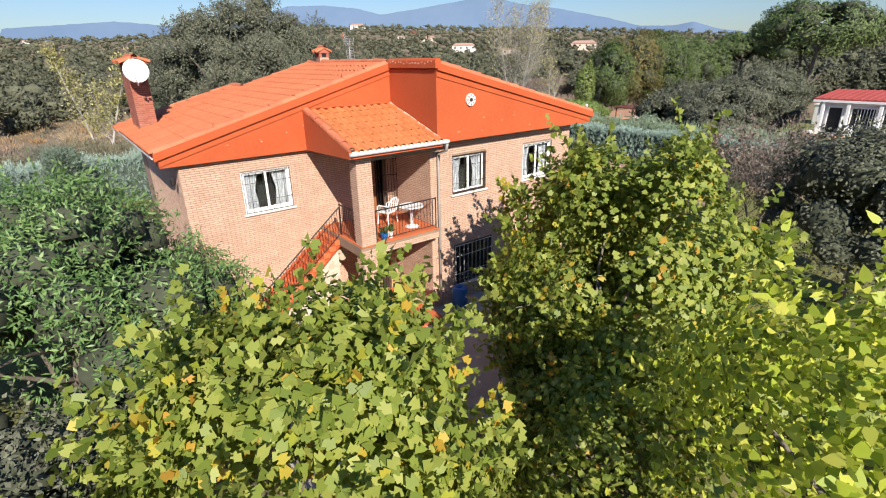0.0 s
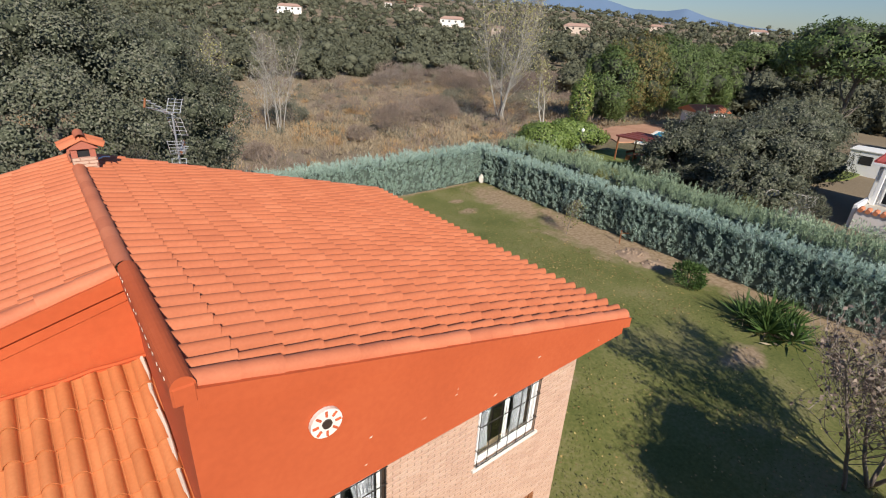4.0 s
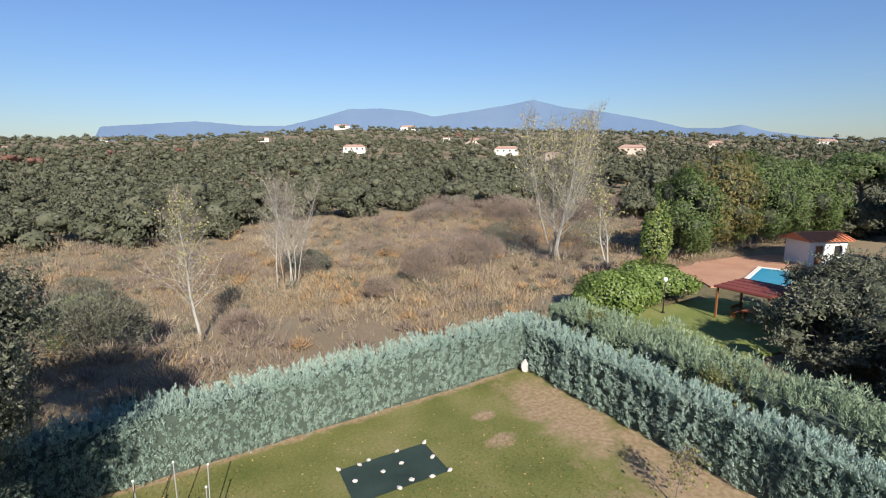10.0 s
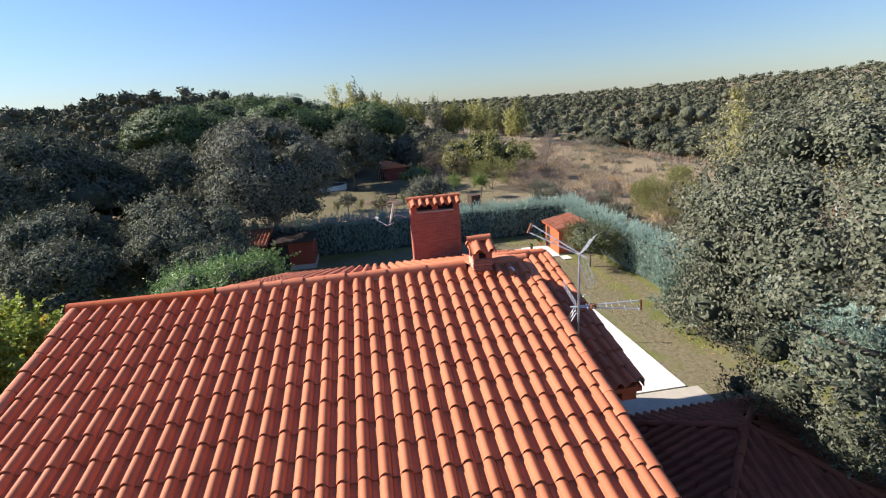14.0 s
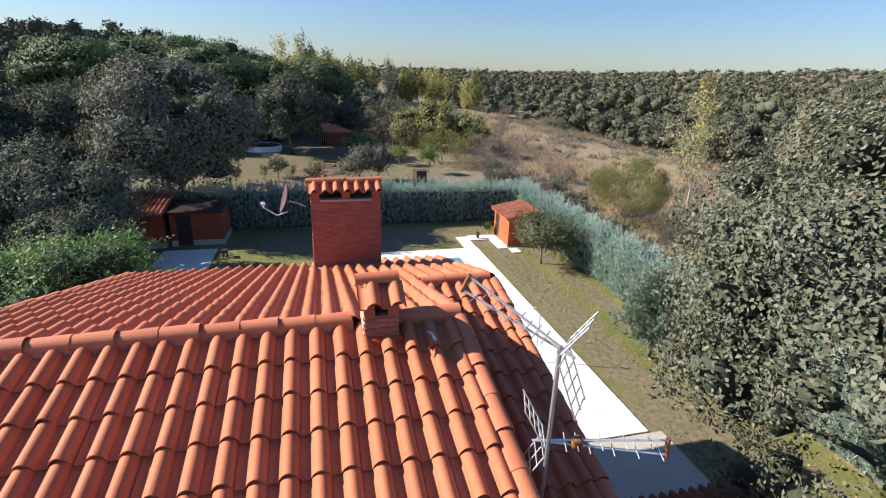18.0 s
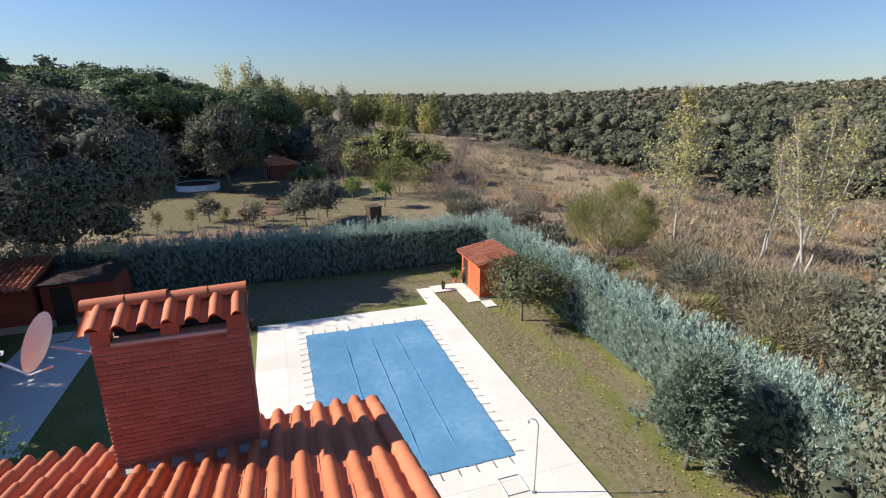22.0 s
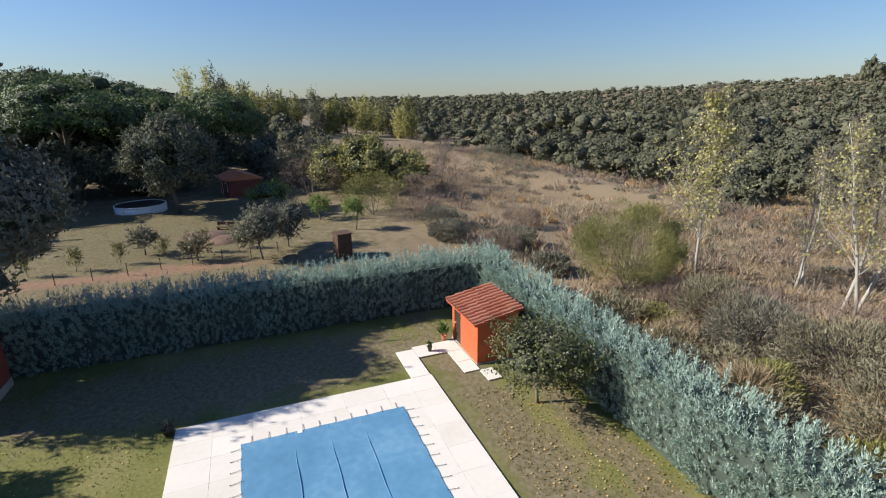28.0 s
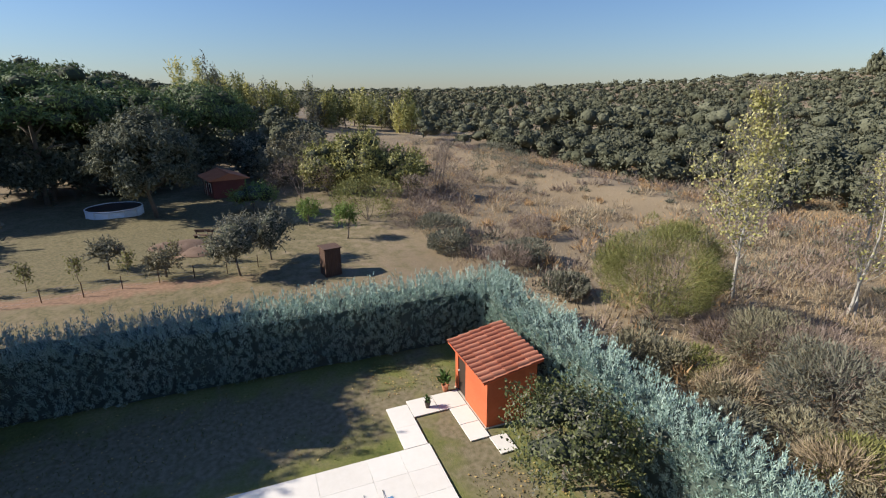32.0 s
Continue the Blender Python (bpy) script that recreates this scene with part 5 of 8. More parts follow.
for a, b in zip(corners, corners[1:] + corners[:1]):
    sl = part("roof_slope", Mesh().prism([(*a, ZE), (*b, ZE), (*gc, ZA)], (0, 0, -.06)), OLD_TILE, gz)
    sl.matrix_parent_inverse = GI
    A, B, C = Vector((*a, ZE)), Vector((*b, ZE)), Vector((*gc, ZA))
    across, mid = (A - B).normalized(), (A + B) / 2
    down = (mid - C)
    L, W = down.length, (B - A).length
    fr = frame_of(C, down, across)
    nr = 6
    for j in range(nr):
        half = W / 2 * (j + .6) / nr
        n = int(half / .24)
        for i in range(-n, n):
            ob = new("roof_tile", old_tiles)
            ob.parent, ob.matrix_parent_inverse = sl, undo(sl)
            ob.matrix_basis = fr @ pose(i * .24, j * L / nr, 0, random.uniform(-.4, .4), 0, random.uniform(-.5, .5)) @ Matrix.Diagonal((.9, L / nr / .459, 1, 1))
CAP_keep, CAP = CAP, OLD_TILE
CAP_MESH.clear()
for a in corners:
    caps(gz, (*gc, ZA + .04), (*a, ZE + .04), .09, .42)
CAP = CAP_keep
CAP_MESH.clear()
for a in corners:
    x, y = gc[0] + (a[0] - gc[0]) * .9, gc[1] + (a[1] - gc[1]) * .9
    ob = part("post", Mesh().box(x - .08, x + .08, y - .08, y + .08, .0, 2.4, .01), DARK_FRAME, gz)
    ob.matrix_parent_inverse = undo(ob.parent)

# shade net pegged on the lawn with stones
NET = material("shade_net", [(.012, .024, .02), (.022, .042, .034), (.035, .06, .048)], .9, .8, 30, .4, 90)
PALE = material("pale_stone_block", [(.5, .46, .4), (.66, .62, .56)], .9, 3, 20, .4, 30)
net = thing("shade_net", "dark green shade net lying on the lawn, held by stones", "shade net", (25.5, 30.8, 0))
m = Mesh()
qa, qc, qb, qd = Vector((23.9, 31.93, 0)), Vector((27.33, 31.75, 0)), Vector((27.24, 29.76, 0)), Vector((23.69, 29.94, 0))
vs, n1, n2 = [], 26, 16
for j in range(n2):
    for i in range(n1):
        u, v = i / (n1 - 1), j / (n1 - 1) * (n1 - 1) / (n2 - 1)
        p = (qd.lerp(qb, u)).lerp(qa.lerp(qc, u), v)
        vs.append((p.x, p.y, .035 + .018 * noise.noise((p.x * 2, p.y * 2, 3))))
m.add(vs, [(j * n1 + i, j * n1 + i + 1, (j + 1) * n1 + i + 1, (j + 1) * n1 + i) for j in range(n2 - 1) for i in range(n1 - 1)])
ob = part("net", m, NET, net, smooth=True)
ob.matrix_parent_inverse = net.matrix_world.inverted()
rock_me = []
for s in range(4):
    bm = bmesh.new()
    bmesh.ops.create_icosphere(bm, subdivisions=2, radius=1)
    for vtx in bm.verts:
        vtx.co *= 1 + .3 * noise.noise(vtx.co * 1.4 + Vector((s * 7, 0, 0)))
    me = bpy.data.meshes.new("stone")
    bm.to_mesh(me)
    bm.free()
    me.materials.append(PALE)
    rock_me.append(me)
for u, v in ((0, 0), (1, 0), (0, 1), (1, 1), (.33, 1), (.66, 1), (.45, 0), (.8, .0), (.1, .55), (.4, .55), (.62, .62), (.95, .5), (.22, .95), (.6, .1)):
    p = (qd.lerp(qb, u)).lerp(qa.lerp(qc, u), v)
    ob = tagged(new("stone", rock_me[int(u * 7 + v * 3) % 4]), "pale stone weighing down the shade net", "stone", "stones on the net")
    ob.matrix_world = pose(p.x, p.y, .07, 20 * u, 30 * v, 200 * u) @ Matrix.Diagonal((.11, .09, .06, 1))

# trampoline
TEAL = material("teal_pad", [(.02, .25, .18), (.03, .33, .24)], .5, 2, 20, .1)
BLACKNET = material("black_mesh", [(.01, .01, .012), (.02, .02, .022)], .8, 3, 30)
tr = thing("trampoline", "small round trampoline with a teal edge pad and net poles", "trampoline", (18.7, 31.15, 0))
R, ZT = 1.02, .42
part("jumping_mat", Mesh().lathe([(0, ZT), (R * .72, ZT)], 28), BLACKNET, tr)
part("edge_pad", Mesh().lathe([(R * .72, ZT + .005), (R * .74, ZT + .035), (R * .98, ZT + .035), (R, ZT), (R * .98, ZT - .02)], 28), TEAL, tr, "teal edge pad", True)
for i in range(6):
    a = 2 * math.pi * (i + .35) / 6
    x, y = math.cos(a), math.sin(a)
    part("leg", Mesh().tube([(x * R * .97, y * R * .97, 0), (x * R * .97, y * R * .97, ZT)], .02, 6), GALV, tr)
    p = part("pole", Mesh().tube([(x * R * 1.03, y * R * 1.03, .05), (x * R * 1.1, y * R * 1.1, 2.0)], .018, 6), ALU, tr)
    part("pole_cap", Mesh().lathe([(.0, .05), (.035, .03), (.035, 0), (.018, -.02)], 8, (x * R * 1.1, y * R * 1.1, 2.0)), PLASTIC, p)
m = Mesh()
for i in (2, 3):
    a0, a1 = 2 * math.pi * (i + .35) / 6, 2 * math.pi * (i + 1.35) / 6
    k = 8
    for j in range(k):
        t0, t1 = j / k, (j + 1) / k
        def pt(t, z):
            q = Vector((math.cos(a0), math.sin(a0), 0)).lerp(Vector((math.cos(a1), math.sin(a1), 0)), t) * R * 1.05
            return (q.x, q.y, z - .25 * math.sin(t * math.pi) * (z > 1))
        m.tube([pt(t0, 1.9), pt(t1, 1.9)], .012, 4)
        for zz in (.6, .8, 1.0, 1.2):
            m.tube([pt(t0, zz), pt(t1, zz)], .003, 3, cap=False)
        m.tube([pt(t0, .42), pt(t0, 1.3)], .003, 3, cap=False)
part("net", m, BLACKNET, tr, "torn black safety net")

# white plastic chair and table on the balcony
pc = thing("garden_chair", "white plastic garden chair on the balcony", "chair", (9.25, 14.1, 2.6), turn=200)
part("seat", Mesh().box(-.22, .22, -.22, .22, .4, .44, .012), PLASTIC, pc)
m = Mesh().tube([(-.22, .2, .44), (-.24, .3, .8), (-.1, .33, .92), (.1, .33, .92), (.24, .3, .8), (.22, .2, .44)], .025, 6)
for x in (-.12, 0, .12):
    m.tube([(x, .22, .44), (x, .33, .9)], .018, 5)
part("backrest", m, PLASTIC, pc)
for x in (-.24, .24):
    part("armrest", Mesh().tube([(x, .27, .66), (x, -.15, .66), (x, -.22, .6), (x, -.22, .42)], .02, 6), PLASTIC, pc)
    for y in (-.2, .2):
        part("leg", Mesh().tube([(x * .9, y, .42), (x * 1.05, y * 1.15, 0)], .02, 6), PLASTIC, pc)
tb = thing("garden_table", "round white plastic table on the balcony", "table", (9.7, 13.3, 2.6))
part("tabletop", Mesh().lathe([(0, .72), (.4, .72), (.42, .7), (.4, .68)], 20), PLASTIC, tb)
part("pedestal", Mesh().lathe([(.25, 0), (.05, .06), (.04, .7)], 10), PLASTIC, tb)

# pots, barrel and bins in the front yard
BARREL = material("oak_barrel", [(.25, .1, .04), (.36, .16, .07)], .7, 3, 30)
bl = thing("barrel", "brown wooden half barrel planter beside the column", "barrel", (7.1, 13.5, -.565))
part("staves", Mesh().lathe([(.19, 0), (.24, .35), (.2, .75), (.17, .75), (.17, .6), (0, .6)], 16), BARREL, bl)
for z, r in ((.12, .212), (.6, .222)):
    part("hoop", Mesh().lathe([(r, z), (r + .008, z + .02), (r, z + .04)], 16), IRON, bl)
BLUE = material("blue_plastic", [(.02, .1, .3), (.03, .14, .38)], .4)
CYAN = material("cyan_glaze", [(.02, .4, .5), (.03, .5, .6)], .3)
bb = thing("water_butt", "dark blue plastic drum against the front wall", "drum", (11.0, 12.4, -.565))
part("drum", Mesh().lathe([(.25, 0), (.27, .05), (.27, .4), (.28, .42), (.27, .44), (.27, .8), (.22, .86), (0, .86)], 18), BLUE, bb, smooth=True)
part("lid", Mesh().lathe([(.1, .86), (.1, .9), (0, .9)], 12), BLUE, bb)
rr = random.Random(5)
for i in range(12):
    x, y = 4.95 + i * .2 + rr.uniform(-.05, .05), 13.75 + rr.uniform(-.3, .25)
    pot_plant((x, y, -.565), rr.uniform(.08, .14), rr.uniform(.14, .24), rr.uniform(.15, .45), ("small green plant in a glazed blue pot", "leafy plant in a clay pot", "green plant in a pale pot")[i % 3], pot_mat=(CYAN if i % 4 == 0 else BLUE if i % 3 == 0 else POT if i % 3 == 1 else WHITE))
pot_plant((8.3, 12.75, 2.6), .12, .2, .25, "flowering plant in a blue pot on the balcony", pot_mat=BLUE)
pot_plant((8.55, 12.8, 2.6), .1, .16, .3, "small plant in a pale pot on the balcony", pot_mat=WHITE)

# corner stone, stakes and earth heaps
cs = single("boundary_stone", rock_me[1].copy(), None, "pale pinkish boundary stone at the hedge corner", "stone")
cs.matrix_world = pose(35.0, 34.6, .28, 0, 0, 20) @ Matrix.Diagonal((.2, .2, .38, 1))
SOIL = material("brown_soil", [(.2, .13, .08), (.3, .21, .14), (.4, .3, .21)], .95, 2, 15, .6, 25, island=.2)
clod_me = []
for k in range(5):
    bm = bmesh.new()
    bmesh.ops.create_icosphere(bm, subdivisions=2, radius=1)
    for vtx in bm.verts:
        vtx.co *= 1 + .45 * noise.noise(vtx.co * 1.3 + Vector((k * 9, 3, 0)))
    me = bpy.data.meshes.new("clod")
    bm.to_mesh(me)
    bm.free()
    me.materials.append(SOIL)
    clod_me.append(me)
for x, y, s, n in ((33.2, 20.6, 1.0, 34), (33.0, 19.3, .7, 18), (-38.4, 20.3, 1.9, 60)):
    heap = thing("earth_heap", "low heap of dug brown earth clods", "earth heap", (x, y, 0))
    m = Mesh()
    rings = 6
    vs = [(r / rings * s * 1.2 * math.cos(a * math.pi / 12) * rr.uniform(.8, 1.1), r / rings * s * math.sin(a * math.pi / 12) * rr.uniform(.8, 1.1), (.16 * s * (1 - r / rings) ** 1.2 + rr.uniform(-.02, .02)) if r < rings else -.03) for r in range(rings + 1) for a in range(24)]
    m.add(vs, [(r * 24 + a, r * 24 + (a + 1) % 24, (r + 1) * 24 + (a + 1) % 24, (r + 1) * 24 + a) for r in range(rings) for a in range(24)])
    part("mound", m, SOIL, heap, smooth=True)
    for i in range(n):
        q, a, d = rr.uniform(.04, .11), rr.uniform(0, 6.28), abs(rr.gauss(0, .55)) * s
        ob = part("clod", clod_me[i % 5], None, heap)
        ob.matrix_basis = pose(1.2 * d * math.cos(a), d * math.sin(a), max(.02, .13 * s * (1 - d / s / 1.1)), rr.uniform(0, 90), 0, rr.uniform(0, 360)) @ Matrix.Diagonal((q, q * .8, q * .6, 1))
m = Mesh().tube([(33.9, 21.9, 0), (33.95, 21.95, .8)], .03, 6).tube([(33.9, 21.95, .6), (34.0, 21.5, .75)], .02, 5)
single("garden_stake", m, WOOD, "short wooden stake with a cross bar", "stake")
# ---- plants ----
HEDGE = material("blue_green_cypress", [(.2, .288, .228), (.312, .414, .345), (.455, .56, .487)], .6, .7, 5, island=.4, through_light=.02)
OUTER = material("outer_hedge_leaf", [(.18, .245, .15), (.27, .345, .215), (.37, .45, .295)], .6, .7, 5, island=.5, through_light=.15)
APPLE = material("apple_leaf", [(.056, .071, .022), (.105, .120, .041), (.165, .169, .068)], .5, .8, 6, island=.5, through_light=.2)
CYPRESS = material("green_cypress", [(.09, .125, .085), (.15, .2, .14), (.22, .28, .205)], .6, .7, 5, island=.4, through_light=.05)
# inner shade of the hedges, put into a dark green
HEDGE_CORE = material("hedge_inner_shade", [(.045, .06, .047), (.08, .108, .085)], .95, 1, 8)
CROWN_SHADE = material("crown_shade_green", [(.04, .046, .027), (.075, .084, .052)], .95, 1, 8)
BARK = material("grey_bark", [(.08, .065, .05), (.15, .125, .1), (.22, .19, .16)], .95, 2, 20, .6, 25, stretch=(1, 1, .3))
PALE_BARK = material("white_bark", [(.288, .264, .216), (.400, .376, .328), (.496, .472, .424)], .8, 2, 20, .3, 30)
PLANE = material("plane_leaf", [(0.157, 0.216, 0.033), (0.268, 0.321, 0.056), (0.403, 0.422, 0.095)], .5, .8, 6, island=.55, through_light=.4)
PLANE_TURNING = material("turning_leaf", [(.313, .368, .037), (.506, .442, .055), (.570, .313, .046)], .5, .8, 6, island=.6, through_light=.4)
MULBERRY = material("mulberry_leaf", [(.34, .44, .04), (.52, .58, .07), (.68, .66, .12)], .45, .8, 6, island=.55, through_light=.45)
FEATHER = material("feathery_leaf", [(.078, .155, .044), (.150, .255, .078), (.265, .376, .133)], .5, .8, 6, island=.5, through_light=.25)
PINE = material("pine_needles", [(.051, .082, .023), (.097, .143, .040), (.168, .215, .071)], .6, .5, 4, island=.5, through_light=.15)
BROWN_PINE = material("browning_pine", [(.082, .082, .027), (.163, .136, .040), (.272, .205, .082)], .6, .5, 4, island=.5, through_light=.15)
YELLOW = material("yellow_leaf", [(.3, .29, .08), (.45, .42, .15), (.58, .54, .26)], .6, .8, 6, island=.55, through_light=.35)
TWIG = material("grey_twigs", [(.12, .09, .07), (.2, .16, .13), (.3, .26, .22)], .9, 2, 10, island=.5)
PURPLE = material("purple_brown_twigs", [(.14, .1, .075), (.22, .165, .13), (.3, .24, .19)], .9, 2, 10, island=.5)
BROOM = material("broom_green", [(.108, .117, .032), (.189, .189, .054), (.279, .270, .099)], .7, .8, 6, island=.5, through_light=.2)
OLIVE = material("grey_olive_leaf", [(.106, .106, .078), (.172, .17, .124), (.255, .244, .183)], .75, .8, 6, island=.5, through_light=.15, spec=.12)
VINE = material("bright_vine", [(.102, .158, .029), (.174, .245, .056), (.276, .347, .102)], .5, .8, 6, island=.5, through_light=.3)
DRY = material("dry_grass", [(.246, .184, .114), (.368, .290, .184), (.510, .422, .290)], .9, .12, 2, island=.35, through_light=.2)
RED_DRY = material("russet_grass", [(.29, .17, .085), (.41, .265, .13), (.52, .37, .2)], .9, .12, 2, island=.4, through_light=.2)
WOODS = material("far_oak_woods", [(.059, .064, .039), (.108, .111, .073), (.169, .171, .116)], .9, .05, 2.5, 1.0, 2.4, island=.4, bump_depth=.35, spec=.05)
RED_LEAF = material("red_autumn_leaf", [(.13, .06, .04), (.2, .1, .07)], .7, .3, 2, island=.4)


def plumes(base, axis, length, per, blade, width, rng, splay=.7):
    """Feathery upright sprays: many small blades set all round each axis."""
    n = len(base)
    axis = unit(axis)
    s1 = unit(np.cross(axis, rng.normal(0, 1, (n, 3))))
    s2 = np.cross(axis, s1)
    u = rng.uniform(0, 1, (n, per))
    a = rng.uniform(0, 2 * math.pi, (n, per))[:, :, None]
    radial = s1[:, None] * np.cos(a) + s2[:, None] * np.sin(a)
    pos = base[:, None] + axis[:, None] * (u * length[:, None])[:, :, None] + radial * .03
    d = axis[:, None] * .8 + radial * (splay * (1.1 - u))[:, :, None]
    ln = (blade * (1.25 - .55 * u)).ravel()
    return leaves(pos.reshape(-1, 3), d.reshape(-1, 3), ln, width, .12, 0, rng, outline=BLADE)


def hedge(name, label, a, b, width, height, seed, density=26, foliage=None, tall=.6, sides=(1, 1), blade=.125):
    """A cypress hedge from a to b: a core whose dark colour stands in for the shade inside, feathery sprays over its
    faces and taller ones along its top. sides: density on either face.
    """
    rng = np.random.default_rng(seed)
    a, b = np.array(a, float), np.array(b, float)
    L = np.linalg.norm(b - a)
    d = (b - a) / L
    s = np.array([d[1], -d[0]])
    t = thing(name, label, "hedge", ((a[0] + b[0]) / 2, (a[1] + b[1]) / 2, 0), kind="structure")
    inv = t.matrix_world.inverted()
    n = int(L / .6)
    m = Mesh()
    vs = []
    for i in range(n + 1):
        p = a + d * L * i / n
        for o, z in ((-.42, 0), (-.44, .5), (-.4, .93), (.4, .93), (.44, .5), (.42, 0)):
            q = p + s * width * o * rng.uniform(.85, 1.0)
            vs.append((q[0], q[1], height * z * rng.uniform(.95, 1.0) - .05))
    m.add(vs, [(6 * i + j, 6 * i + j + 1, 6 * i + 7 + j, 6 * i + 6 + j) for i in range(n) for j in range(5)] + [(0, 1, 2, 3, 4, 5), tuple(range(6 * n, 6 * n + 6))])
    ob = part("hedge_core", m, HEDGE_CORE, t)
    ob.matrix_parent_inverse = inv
    groups = []
    for face, cnt in ((1, int(L * height * density * sides[0])), (-1, int(L * height * density * sides[1])), (0, int(L * width * density * .8)), (2, int(height * width * density)), (3, int(height * width * density))):
        u = rng.uniform(0, L, cnt)
        bulge = .1 * np.sin(u * 1.3 + face) + .08 * np.sin(u * 3.1 + 1) + .05 * np.sin(u * 7.3)
        if face in (1, -1):
            z = rng.uniform(0, height * .96, cnt)
            o = face * (width * .44 + bulge * (.5 + .5 * z / height) + rng.normal(0, .05, cnt))
            axis = np.column_stack([np.full(cnt, s[0] * face * .5), np.full(cnt, s[1] * face * .5), np.ones(cnt)])
            ln = rng.uniform(.2, .36, cnt)
        elif face == 0:
            o = rng.uniform(-.48, .48, cnt) * width
            z = height * (.9 + .03 * np.sin(u * 1.9) + .02 * np.sin(u * 5.1)) + rng.normal(0, .05, cnt)
            lean = o / width * .7
            axis = np.column_stack([s[0] * lean, s[1] * lean, np.ones(cnt)])
            ln = tall * rng.uniform(.45, 1.0, cnt) * rng.choice((.75, 1, 1.25), cnt)
        else:
            u = np.full(cnt, 0.0 if face == 2 else L)
            o = rng.uniform(-.46, .46, cnt) * width
            z = rng.uniform(0, height * .96, cnt)
            e = -.5 if face == 2 else .5
            axis = np.column_stack([np.full(cnt, d[0] * e), np.full(cnt, d[1] * e), np.ones(cnt)])
            ln = rng.uniform(.22, .42, cnt)
        p = np.column_stack([a[0] + d[0] * u + s[0] * o, a[1] + d[1] * u + s[1] * o, z])
        groups.append(plumes(p, axis + rng.normal(0, .14, (cnt, 3)), ln, 24 if face == 0 else 20, blade, blade * .24, rng))
    v, fc = joined(*groups)
    ob = part("hedge_foliage", cloud_mesh("hedge_foliage", v, fc, foliage or HEDGE), None, t, kind="stuff")
    ob.matrix_parent_inverse = inv
    return t


hedge("hedge", "feathery blue-green cypress hedge behind the pool garden", (-19.1, 35.25), (11.5, 35.55), 1.8, 2.65, 1, 34, None, .62, (1, .12))
hedge("hedge", "clipped blue-green cypress hedge along the back of the lawn", (11.5, 35.45), (35.3, 35.7), 1.5, 2.5, 5, 46, None, .45, (1, .12))
hedge("hedge", "clipped blue-green cypress hedge along the side lawn", (35.95, 36.2), (34.9, 2.0), 1.5, 2.5, 2, 40, None, .4, (1, .12))
hedge("hedge", "tall shaded cypress hedge with sunlit tops beside the pool garden", (-20.1, 36.3), (-20.4, 1.0), 2.0, 2.6, 3, 40, None, .75, (.12, 1))
hedge("hedge", "loose yellow-green outer hedge behind the clipped one", (39.6, 36.5), (38.2, 8.0), 2.4, 2.35, 4, 24, OUTER, .75, (.3, 1), .16)


def branch_path(rng, p, d, length, n=5, bend=.18, rise=.05):
    pts, d = [np.array(p, float)], np.array(d, float)
    for _ in range(n):
        d = d + rng.normal(0, bend, 3) + [0, 0, rise]
        d /= np.linalg.norm(d)
        pts.append(pts[-1] + d * length / n)
    return pts


